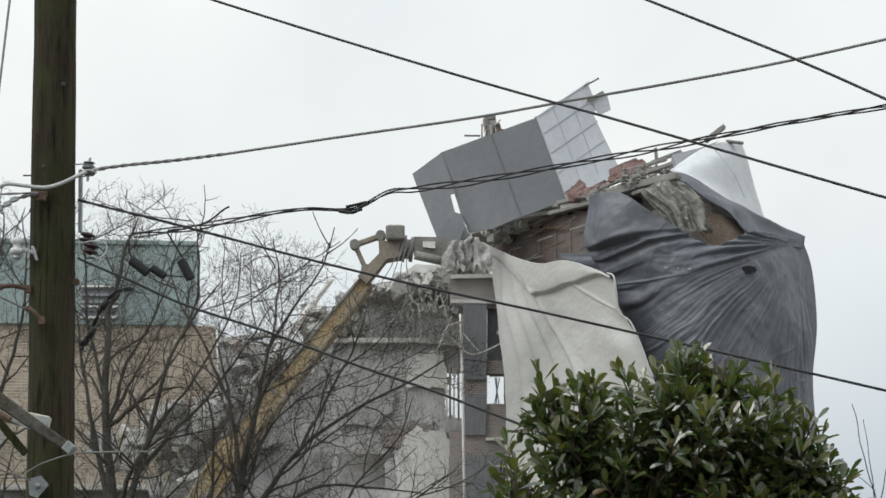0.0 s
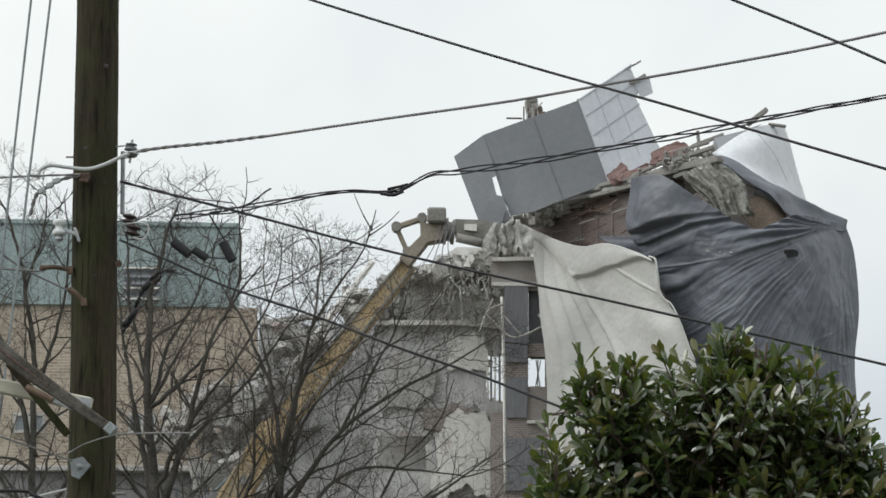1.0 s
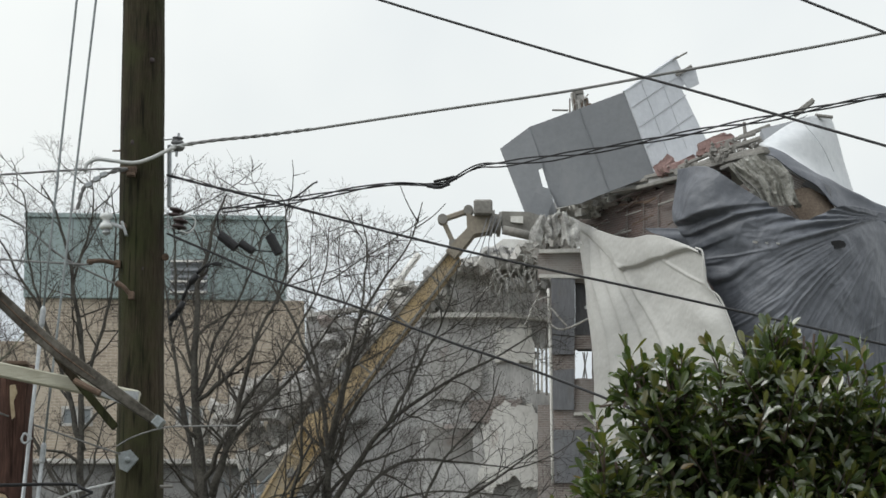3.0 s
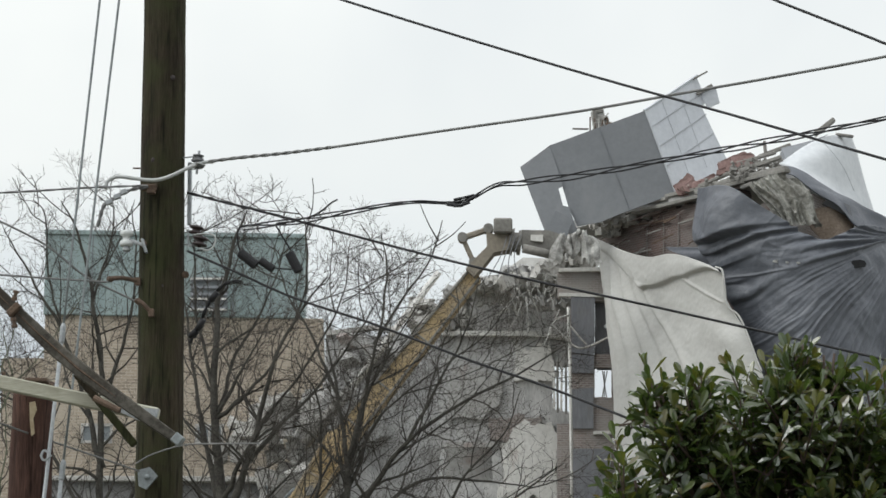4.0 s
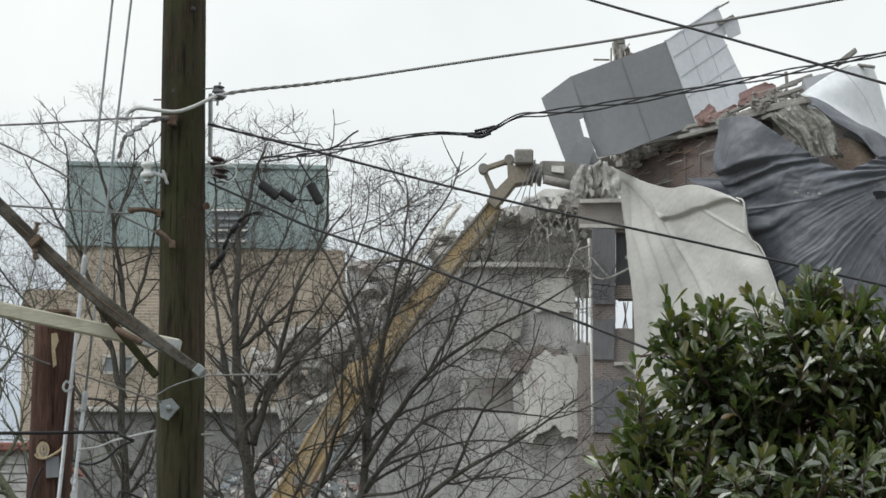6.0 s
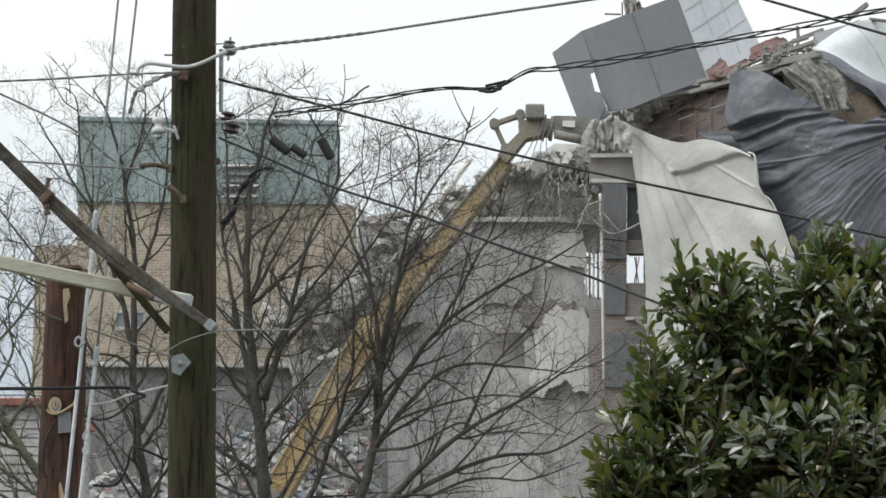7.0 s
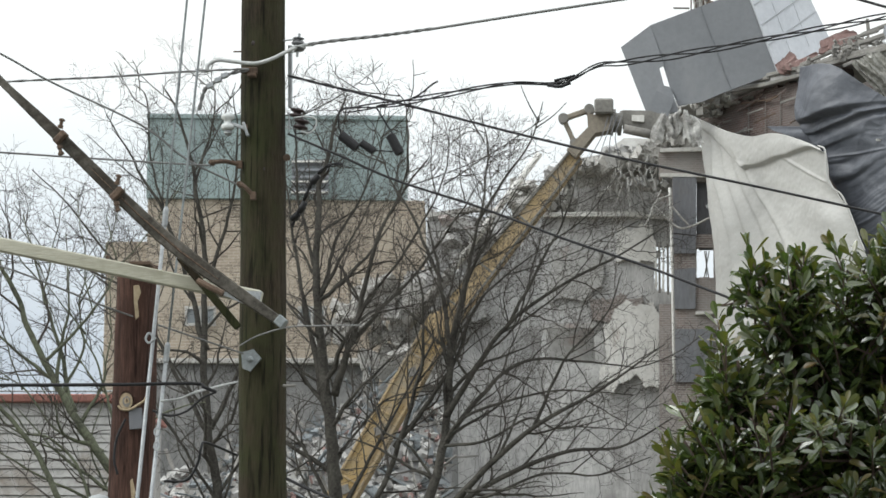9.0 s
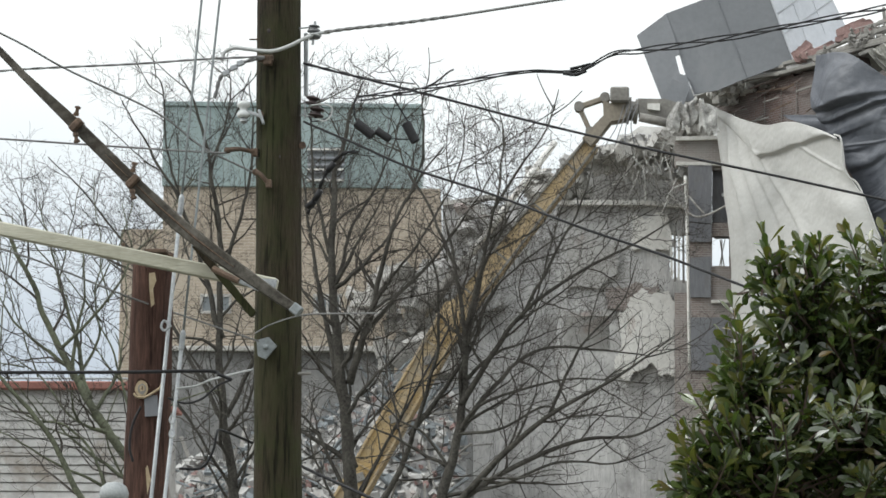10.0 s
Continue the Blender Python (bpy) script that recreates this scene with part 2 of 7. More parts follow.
def leaf_material(name, stops, through):
    m = bpy.data.materials.new(name)
    m.use_nodes = True
    t = m.node_tree
    b = t.nodes["Principled BSDF"]
    g = t.nodes.new("ShaderNodeNewGeometry")
    r = ramp(t, stops)
    t.links.new(g.outputs["Random Per Island"], r.inputs[0])
    t.links.new(r.outputs[0], b.inputs["Base Color"])
    b.inputs["Roughness"].default_value = 0.26
    b.inputs["Coat Weight"].default_value, b.inputs["Coat Roughness"].default_value = 0.9, 0.11
    b.inputs["Specular IOR Level"].default_value = 0.6
    tr = node(t, "ShaderNodeBsdfTranslucent", Color=(*through, 1))
    ms = node(t, "ShaderNodeMixShader", Fac=0.28)
    t.links.new(b.outputs[0], ms.inputs[1])
    t.links.new(tr.outputs[0], ms.inputs[2])
    t.links.new(ms.outputs[0], t.nodes["Material Output"].inputs["Surface"])
    return m


M_LEAF = leaf_material("glossy_leaf", [(0.0, (0.024, 0.037, 0.016)), (0.6, (0.050, 0.071, 0.028)), (0.93, (0.105, 0.132, 0.048)), (1.0, (0.13, 0.095, 0.04))], (0.09, 0.15, 0.02))
M_YOUNGLEAF = leaf_material("young_leaf", [(0.0, (0.044, 0.060, 0.020)), (0.5, (0.074, 0.088, 0.029)), (0.85, (0.112, 0.110, 0.037)), (1.0, (0.13, 0.088, 0.033))], (0.15, 0.17, 0.02))


# ---- mesh helpers ----
class Geo:
    """Collects points and faces of one mesh."""

    def __init__(self):
        self.v, self.f = [], []

    def tube(self, pts, radii, n=8, caps=True):
        pts = [Vector(p) for p in pts]
        if not hasattr(radii, "__len__"):
            radii = [radii] * len(pts)
        d = (pts[1] - pts[0]).normalized()
        side = d.orthogonal().normalized()
        base = len(self.v)
        for i, p in enumerate(pts):
            a, b = pts[max(i - 1, 0)], pts[min(i + 1, len(pts) - 1)]
            d = (b - a).normalized()
            side = (side - d * side.dot(d)).normalized()
            up = d.cross(side)
            for k in range(n):
                w = 2 * math.pi * k / n
                self.v.append(p + (side * math.cos(w) + up * math.sin(w)) * radii[i])
        for i in range(len(pts) - 1):
            for k in range(n):
                a, b = base + i * n + k, base + i * n + (k + 1) % n
                self.f.append((a, b, b + n, a + n))
        if caps:
            self.f.append(tuple(base + k for k in reversed(range(n))))
            self.f.append(tuple(base + (len(pts) - 1) * n + k for k in range(n)))
        return self

    def box(self, c, ax, ay, az, bevel=0.0):
        """A box with centre c and half axes ax, ay, az, its edges cut by bevel metres."""
        c, axes = Vector(c), [Vector(ax), Vector(ay), Vector(az)]
        base = len(self.v)
        cut = [max(0.0, 1 - bevel / max(a.length, 1e-6)) for a in axes]
        ids = {}
        for sx in (-1, 1):
            for sy in (-1, 1):
                for sz in (-1, 1):
                    s = (sx, sy, sz)
                    for k in range(3):
                        if bevel == 0 and k:
                            ids[s, k] = ids[s, 0]
                            continue
                        q = [s[i] * (1 if i == k or bevel == 0 else cut[i]) for i in range(3)]
                        ids[s, k] = len(self.v)
                        self.v.append(c + axes[0] * q[0] + axes[1] * q[1] + axes[2] * q[2])
        for k in range(3):
            i, j = (k + 1) % 3, (k + 2) % 3
            for s0 in (-1, 1):
                ring = []
                for a, b in ((-1, -1), (1, -1), (1, 1), (-1, 1)):
                    s = [0, 0, 0]
                    s[k], s[i], s[j] = s0, a, b
                    ring.append(ids[tuple(s), k])
                self.f.append(tuple(ring if s0 > 0 else ring[::-1]))
        if bevel:
            for k in range(3):
                i, j = (k + 1) % 3, (k + 2) % 3
                for a in (-1, 1):
                    for b in (-1, 1):
                        s, t = [0, 0, 0], [0, 0, 0]
                        s[k], s[i], s[j] = -1, a, b
                        t[k], t[i], t[j] = 1, a, b
                        s, t = tuple(s), tuple(t)
                        q = (ids[s, i], ids[t, i], ids[t, j], ids[s, j])
                        self.f.append(q if a * b < 0 else q[::-1])
            for sx in (-1, 1):
                for sy in (-1, 1):
                    for sz in (-1, 1):
                        s = (sx, sy, sz)
                        q = (ids[s, 0], ids[s, 1], ids[s, 2])
                        self.f.append(q if sx * sy * sz > 0 else q[::-1])
        return self

    def beam(self, a, b, w, h, up=(0, 0, 1), bevel=0.006):
        """A bar of section w x h from a to b."""
        a, b = Vector(a), Vector(b)
        d = b - a
        s = d.cross(Vector(up)).normalized()
        u = s.cross(d).normalized()
        return self.box((a + b) / 2, d / 2, s * w / 2, u * h / 2, bevel)

    def slab(self, outline, depth):
        """A flat piece: its outline of points, thickened by the vector depth."""
        outline, depth = [Vector(p) for p in outline], Vector(depth)
        n, base = len(outline), len(self.v)
        self.v += outline + [p + depth for p in outline]
        self.f.append(tuple(base + k for k in range(n)))
        self.f.append(tuple(base + n + k for k in reversed(range(n))))
        for k in range(n):
            l = (k + 1) % n
            self.f.append((base + k, base + n + k, base + n + l, base + l))
        return self

    def lathe(self, a, axis, profile, n=14):
        """A turned piece: pairs of (distance along axis from a, radius)."""
        a, axis = Vector(a), Vector(axis).normalized()
        return self.tube([a + axis * h for h, r in profile], [max(r, 0.0005) for h, r in profile], n)

    def chunk(self, c, size, rng):
        """A broken lump."""
        c, base = Vector(c), len(self.v)
        t = Euler([rng.uniform(0, 6.28) for _ in range(3)]).to_matrix()
        for sx in (-1, 1):
            for sy in (-1, 1):
                for sz in (-1, 1):
                    q = Vector((sx * rng.uniform(0.5, 1.2), sy * rng.uniform(0.4, 1.0), sz * rng.uniform(0.3, 0.8))) * size * 0.5
                    self.v.append(c + t @ q)
        for q in ((0, 1, 3, 2), (4, 6, 7, 5), (0, 4, 5, 1), (2, 3, 7, 6), (0, 2, 6, 4), (1, 5, 7, 3)):
            self.f.append(tuple(base + i for i in q))
        return self

    def mesh(self, name, mat, origin=None, smooth=False):
        me = bpy.data.meshes.new(name)
        o = Vector(origin) if origin is not None else Vector()
        me.from_pydata([tuple(Vector(p) - o) for p in self.v], [], self.f)
        me.materials.append(mat)
        if smooth:
            me.polygons.foreach_set("use_smooth", [True] * len(me.polygons))
        me.update()
        return me


def thing(name, at, label, category, group="", kind=""):
    """An empty at the base of a thing, which parents its parts."""
    ob = new(name)
    ob.location = at
    ob.empty_display_size = 0.2
    return tagged(ob, label, category, group, kind)


def part(name, geo, mat, parent, label="", smooth=False):
    """One mesh under a thing or a part; its points are in world metres."""
    o = Vector()
    p = parent
    while p is not None:
        o += Vector(p.location)
        p = p.parent
    ob = new(name, geo.mesh(name, mat, o, smooth))
    ob.parent = parent
    return tagged(ob, label)


def single(name, geo, mat, label, category, group="", kind="", smooth=False, origin=None):
    """A thing of one mesh; its origin is its first point unless given."""
    o = Vector(origin if origin is not None else geo.v[0])
    ob = new(name, geo.mesh(name, mat, o, smooth))
    ob.location = o
    return tagged(ob, label, category, group, kind)


def ground_at(p):
    return Vector((p[0], p[1], 0))


def spline(pts, steps=8):
    """A smooth line through the points."""
    p = [Vector(q) for q in pts]
    p = [p[0] * 2 - p[1]] + p + [p[-1] * 2 - p[-2]]
    line = []
    for i in range(1, len(p) - 2):
        for s in range(steps):
            t = s / steps
            a, b, c, d = p[i - 1], p[i], p[i + 1], p[i + 2]
            line.append(0.5 * ((2 * b) + (c - a) * t + (2 * a - 5 * b + 4 * c - d) * t * t + (3 * b - a - 3 * c + d) * t ** 3))
    return line + [p[-2]]


def twisted(line, gap, turns_per_m, phase=0.0, wobble=0.0, seed=1):
    """A strand wound about a line."""
    res, run = [], 0.0
    for i, p in enumerate(line):
        a, b = line[max(i - 1, 0)], line[min(i + 1, len(line) - 1)]
        d = (b - a).normalized()
        s = d.cross(Vector((0, 0, 1))).normalized()
        u = s.cross(d)
        if i:
            run += (p - line[i - 1]).length
        w = run * turns_per_m * 2 * math.pi + phase
        g = gap * (1 + wobble * noise.noise(Vector((run * 0.9, seed, 0.3))))
        res.append(p + (s * math.cos(w) + u * math.sin(w)) * g)
    return res


def resample(line, step):
    res, left = [line[0]], step
    for a, b in zip(line, line[1:]):
        seg = (b - a).length
        done = 0.0
        while seg - done >= left:
            done += left
            res.append(a.lerp(b, done / seg))
            left = step
        left -= seg - done
    return res + [line[-1]]

def loft(curves, nu, nv, relief, thick=0.03):
    """A sheet through several curves, from top to bottom, with folds pushed out along its normal."""
    lines = [resample_n(spline(c, 10), nu) for c in curves]
    rows = [spline([l[i] for l in lines], 12) for i in range(nu)]
    rows = [resample_n(r, nv) for r in rows]
    pts = [[rows[i][k] for i in range(nu)] for k in range(nv)]
    g = Geo()
    for side in (0, 1):
        for k in range(nv):
            for i in range(nu):
                a, b = pts[k][max(i - 1, 0)], pts[k][min(i + 1, nu - 1)]
                c, d = pts[max(k - 1, 0)][i], pts[min(k + 1, nv - 1)][i]
                n = (b - a).cross(d - c).normalized()
                if n.y > 0:
                    n = -n
                p = pts[k][i]
                g.v.append(p + n * (relief(i / (nu - 1), k / (nv - 1), p) - side * thick))
    o = nu * nv
    for k in range(nv - 1):
        for i in range(nu - 1):
            q = (k * nu + i, k * nu + i + 1, (k + 1) * nu + i + 1, (k + 1) * nu + i)
            g.f.append(q[::-1])
            g.f.append(tuple(x + o for x in q))
    edge = [i for i in range(nu)] + [k * nu + nu - 1 for k in range(1, nv)] + [(nv - 1) * nu + i for i in range(nu - 2, -1, -1)] + [k * nu for k in range(nv - 2, 0, -1)]
    for a, b in zip(edge, edge[1:] + edge[:1]):
        g.f.append((a, b, b + o, a + o))
    return g


def resample_n(line, n):
    run = [0.0]
    for a, b in zip(line, line[1:]):
        run.append(run[-1] + (b - a).length)
    res, j = [], 0
    for k in range(n):
        s = run[-1] * k / (n - 1)
        while j < len(run) - 2 and run[j + 1] < s:
            j += 1
        d = run[j + 1] - run[j]
        res.append(line[j].lerp(line[j + 1], 0 if d == 0 else min(1, (s - run[j]) / d)))
    return res


def crease(x, z, fx, fz, lx, lz, seed, width=0.10):
    """Thin raised creases with flat cloth between them."""
    n = math.hypot(fx, fz)
    fx, fz = fx / n, fz / n
    along, across = x * fx + z * fz, -x * fz + z * fx
    across += 0.25 * noise.noise(Vector((along * 0.8, across * 0.6, seed + 3)))
    v = abs(noise.noise(Vector((across / lx, along / lz, seed))))
    return max(0.0, 1 - v / width)


def pleat(x, z, fx, fz, gap, seed):
    """Pleats along (fx, fz): a slow rise, then a quick fall."""
    n = math.hypot(fx, fz)
    fx, fz = fx / n, fz / n
    along, across = x * fx + z * fz, -x * fz + z * fx
    w = across / gap + 0.9 * noise.noise(Vector((along * 0.28, across * 0.55, seed))) + 0.25 * noise.noise(Vector((along * 0.9, across * 1.3, seed + 4)))
    w -= math.floor(w)
    h = w / 0.72 if w < 0.72 else (1 - w) / 0.28
    size = 0.5 + 1.1 * noise.noise(Vector((along * 0.35, across * 0.7, seed + 9)))
    return (h * h * (3 - 2 * h)) * max(0.0, size)


# ---- the ground ----
g = Geo()
g.box((0, 900, -0.25), (3000, 0, 0), (0, 3000, 0), (0, 0, 0.25))
single("ground", g, M_GROUND, "flat gravel and winter grass ground reaching the horizon", "ground", kind="structure")


# ---- utility poles with their arms, insulators and wires ----
def tapered_pole(foot, top, r0, r1, rng_seed, n=28, rings=60):
    """A round pole that is not quite straight or even."""
    foot, top = Vector(foot), Vector(top)
    pts, rad = [], []
    for i in range(rings):
        t = i / (rings - 1)
        p = foot.lerp(top, t)
        p.x += 0.012 * noise.noise(Vector((t * 5, rng_seed, 0)))
        pts.append(p)
        rad.append(r0 + (r1 - r0) * t + 0.004 * noise.noise(Vector((t * 22, rng_seed, 4))))
    g = Geo().tube(pts, rad, n)
    for k, v in enumerate(g.v):
        a = (k % n) / n * 2 * math.pi
        d = noise.noise(Vector((math.cos(a) * 2.2, math.sin(a) * 2.2, v.z * 0.35 + rng_seed)))
        ring = pts[min(k // n, rings - 1)]
        g.v[k] = v + (v - ring) * 0.05 * d
    return g


pole_a, pole_b = Vector((-2.732, 19.000, 7.081)), Vector((-2.668, 19.000, 3.566))
pole_way = (pole_a - pole_b) / (pole_a.z - pole_b.z)
pole_foot, pole_top = pole_b - pole_way * pole_b.z, pole_b + pole_way * (10.2 - pole_b.z)
pole = thing("utility_pole", pole_foot, "weathered dark brown wooden utility pole with green algae", "utility pole")
part("shaft", tapered_pole(pole_foot, pole_top, 0.176, 0.134, 3), M_POLE, pole, smooth=True)
FRONT = 18.84


def bolt(at, parent, out=0.05, r=0.016, axis=(0, -1, 0), mat=None):
    g = Geo().lathe(at, axis, [(0, r * 1.7), (0.006, r * 1.7), (0.008, r), (out, r), (out + 0.002, 0.002)], 8)
    part("bolt", g, mat or M_RUST, parent)


for u_v in ((-2.810, 18.860, 5.250), (-2.525, 18.950, 5.050)):
    bolt(u_v, pole, 0.012)
# dark knots in the shaft
for at in ((-2.756, 18.860, 5.843), (-2.676, 18.850, 4.953), (-2.640, 18.870, 6.433)):
    part("knot", Geo().lathe(at, (0, -1, 0), [(0, 0.019), (0.006, 0.015), (0.008, 0.002)], 9), M_BROWNCERAMIC, pole)
# clamp that holds the pale cable
g = Geo().box((-2.776, 18.820, 5.638), (0.055, 0, 0), (0, 0.02, 0), (0, 0, 0.022), 0.004)
g.box((-2.757, 18.800, 5.602), (0.03, 0, 0), (0, 0.03, 0), (0, 0, 0.012), 0.004)
part("clamp", g, M_RUST, pole)
g = Geo().beam((-2.916, 18.950, 5.803), (-2.830, 18.950, 5.803), 0.012, 0.012)
part("through_bolt", g, M_RUST, pole)
# upright white strip beside the pole
g = Geo().beam((-2.534, 19.100, 5.880), (-2.526, 19.100, 5.429), 0.022, 0.03)
part("ground_strip", g, M_GALV, pole, "pale galvanised strip")


def spool(at, axis, r, h, mat, parent, name="spool_insulator", label=""):
    """A ribbed spool insulator on a bolt."""
    prof = [(-h * 0.62, r * 0.25), (-h * 0.5, r * 0.25), (-h * 0.5, r * 0.8), (-h * 0.38, r), (-h * 0.2, r * 0.95), (-h * 0.1, r * 0.55), (h * 0.1, r * 0.55), (h * 0.2, r * 0.95), (h * 0.38, r), (h * 0.5, r * 0.8), (h * 0.5, r * 0.25), (h * 0.65, r * 0.25)]
    return part(name, Geo().lathe(at, axis, prof, 16), mat, parent, label, smooth=True)


# bracket with a dark spool at the top
part("bracket_arm", Geo().beam((-2.566, 18.950, 5.879), (-2.422, 18.900, 5.880), 0.02, 0.008), M_GALV, pole)
part("bracket_arm", Geo().beam((-2.563, 18.950, 5.791), (-2.420, 18.900, 5.792), 0.02, 0.008), M_GALV, pole)
top_spool = Vector((-2.445, 18.840, 5.813))
spool(top_spool, (0.08, 0, 1), 0.048, 0.060, M_GREYCERAMIC, pole, label="grey ribbed insulator")
spool(top_spool + Vector((0.002, 0, 0.044)), (0.08, 0, 1), 0.040, 0.034, M_GREYCERAMIC, pole, label="grey ribbed insulator")
part("spool_bolt", Geo().tube([top_spool + Vector((-0.006, 0, -0.075)), top_spool + Vector((0.008, 0, 0.09))], 0.009, 8), M_GALV, pole)
part("tie_loop", Geo().tube(spline([top_spool + Vector((0.05 * math.cos(w), 0.05 * math.sin(w), -0.012 + 0.004 * math.sin(3 * w))) for w in [i * math.pi / 5 for i in range(11)]], 3), 0.007, 6), M_PALEWIRE, pole, "pale tie wire round the insulator", smooth=True)
# brown spools halfway
part("bracket_arm", Geo().beam((-2.544, 18.950, 5.347), (-2.421, 18.900, 5.349), 0.03, 0.008), M_GALV, pole)
part("bracket_arm", Geo().beam((-2.542, 18.950, 5.264), (-2.419, 18.900, 5.238), 0.03, 0.008), M_GALV, pole)
part("bracket_back", Geo().beam((-2.505, 18.880, 5.361), (-2.501, 18.880, 5.226), 0.02, 0.012), M_GALV, pole)
for c, r, h in (((-2.440, 18.820, 5.337), 0.052, 0.058), ((-2.409, 18.800, 5.254), 0.054, 0.066)):
    spool(c, (0.18, 0, 1), r, h, M_BROWNCERAMIC, pole, label="dark brown ceramic insulator")
part("tie_loop", Geo().tube(spline([(-2.451, 18.760, 5.294), (-2.358, 18.760, 5.301), (-2.303, 18.760, 5.281), (-2.306, 18.760, 5.226), (-2.348, 18.760, 5.187), (-2.403, 18.760, 5.199)], 5), 0.006, 6), M_PALEWIRE, pole, "pale tie wire looped from the insulator", smooth=True)
part("tie_loop", Geo().tube(spline([(-2.460, 18.780, 5.223), (-2.436, 18.780, 5.187), (-2.382, 18.780, 5.195), (-2.327, 18.780, 5.214), (-2.297, 18.780, 5.269)], 5), 0.005, 6), M_BLACK, pole, "black tie wire looped from the insulator", smooth=True)
# white spool on the other side
part("bracket_arm", Geo().beam((-2.926, 18.850, 5.280), (-2.796, 18.820, 5.231), 0.02, 0.025), M_GALV, pole)
part("bracket_back", Geo().beam((-2.813, 18.800, 5.274), (-2.776, 18.800, 5.172), 0.03, 0.02), M_GALV, pole)
spool((-2.926, 18.850, 5.284), (0, 0, 1), 0.048, 0.11, M_WHITECERAMIC, pole, label="white ceramic insulator")
g = Geo().lathe((-2.924, 18.850, 5.232), (0, 0, -1), [(0, 0.02), (0.03, 0.03), (0.045, 0.012)], 10)
part("spool_nut", g, M_GALV, pole)
# eye bolts at the left, to which wires are made fast
for a, b in (((-3.037, 18.800, 4.991), (-2.847, 18.900, 4.993)), ((-2.836, 18.800, 4.846), (-2.733, 18.800, 4.756))):
    g = Geo().tube(spline([a, Vector(a).lerp(Vector(b), 0.5) + Vector((0, -0.02, 0.012)), b], 4), 0.016, 8)
    g.box(b, (0.02, 0, 0), (0, 0.02, 0), (0, 0, 0.028), 0.004)
    g.lathe(a, Vector(b) - Vector(a), [(-0.01, 0.008), (0.0, 0.022), (0.03, 0.022), (0.035, 0.01)], 8)
    part("eye_bolt", g, M_RUST, pole, "rusty iron eye bolt")
# angular pale plate low on the pole
g = Geo().slab([(-2.792, 18.780, 3.673), (-2.709, 18.780, 3.696), (-2.654, 18.780, 3.635), (-2.728, 18.780, 3.544), (-2.782, 18.780, 3.567)], (0, 0.03, 0))
g.lathe((-2.726, 18.780, 3.627), (0, -1, 0), [(0, 0.022), (0.012, 0.022), (0.02, 0.01), (0.03, 0.01)], 6)
part("guy_plate", g, M_PLATE, pole, "angular galvanised guy plate")
g = Geo().beam((-2.520, 18.900, 3.458), (-2.427, 18.900, 3.458), 0.02, 0.02)
part("step_bolt", g, M_OLDSTEEL, pole)

# second, redder pole with its arms
RED = Vector((-3.317, 17.800, 3.286))
red_top = Vector((-3.326, 17.800, 4.130))
red_foot = Vector((RED.x - 0.06, 17.8, 0))
red = thing("short_utility_pole", red_foot, "reddish brown wooden pole with a sawn top and bare knots", "utility pole")
part("shaft", tapered_pole(red_foot, red_top, 0.162, 0.134, 9, rings=40), M_REDPOLE, red, smooth=True)


def oval(c, rx, rz, depth, seed, rough=0.10, n=18):
    """An uneven oval plate."""
    ring = []
    for k in range(n):
        w = 2 * math.pi * k / n
        f = 1 + rough * noise.noise(Vector((math.cos(w) * 1.4, math.sin(w) * 1.4, seed)))
        ring.append(Vector(c) + Vector((rx * f * math.cos(w), 0, rz * f * math.sin(w))))
    return Geo().slab(ring, (0, depth, 0))


c = Vector((-3.356, 17.625, 3.233))
knot = part("sawn_knot", oval(c, 0.042, 0.053, 0.05, 1.0), M_HEARTWOOD, red, "sawn branch stub of bare pale wood")
part("knot_bark", oval(c + Vector((0, 0.012, 0)), 0.051, 0.064, 0.05, 2.0, 0.2), M_REDPOLE, knot)
part("knot_ring", oval(c + Vector((0.003, -0.003, -0.002)), 0.027, 0.034, 0.004, 3.0, 0.25), M_TIMBER, knot)
part("knot_heart", oval(c + Vector((0.004, -0.006, 0.0)), 0.016, 0.021, 0.004, 4.0, 0.4), M_HEARTWOOD, knot)
part("knot_crack", oval(c + Vector((0.006, -0.008, 0.002)), 0.006, 0.012, 0.003, 5.0, 0.6), M_RUST, knot)
g = Geo().slab([(-3.334, 17.662, 3.982), (-3.298, 17.662, 3.989), (-3.285, 17.662, 3.937), (-3.306, 17.662, 3.879), (-3.293, 17.662, 3.784), (-3.314, 17.662, 3.762), (-3.328, 17.662, 3.871)], (0, 0.03, 0))
part("split_scar", g, M_HEARTWOOD, red, "pale split scar below the top")
g = Geo().slab([(-3.345, 17.660, 2.695), (-3.310, 17.660, 2.745), (-3.286, 17.660, 2.652), (-3.312, 17.660, 2.533), (-3.349, 17.660, 2.569)], (0, 0.02, 0))
part("bark_scar", g, M_HEARTWOOD, red, "bare pale scar in the wood")
g = Geo().slab([(-3.338, 17.630, 3.190), (-3.257, 17.630, 3.191), (-3.247, 17.630, 3.060), (-3.330, 17.630, 3.053)], (0, 0.03, 0))
part("meter_plate", g, M_DARKWALL, red, "small grey plate")
g = Geo().box((-3.278, 17.620, 4.115), (0.07, 0, 0), (0, 0.06, 0), (0, 0, 0.012), 0.004)
part("cap_plate", g, M_RUST, red)

a, b = Vector((-4.379, 17.420, 4.260)), Vector((-2.455, 17.320, 3.856))
pale = thing("pale_crossarm", a, "pale weathered timber crossarm bolted to a reddish pole", "crossarm")
part("timber", Geo().beam(a, b, 0.095, 0.088, bevel=0.008), M_PALEARM, pale)
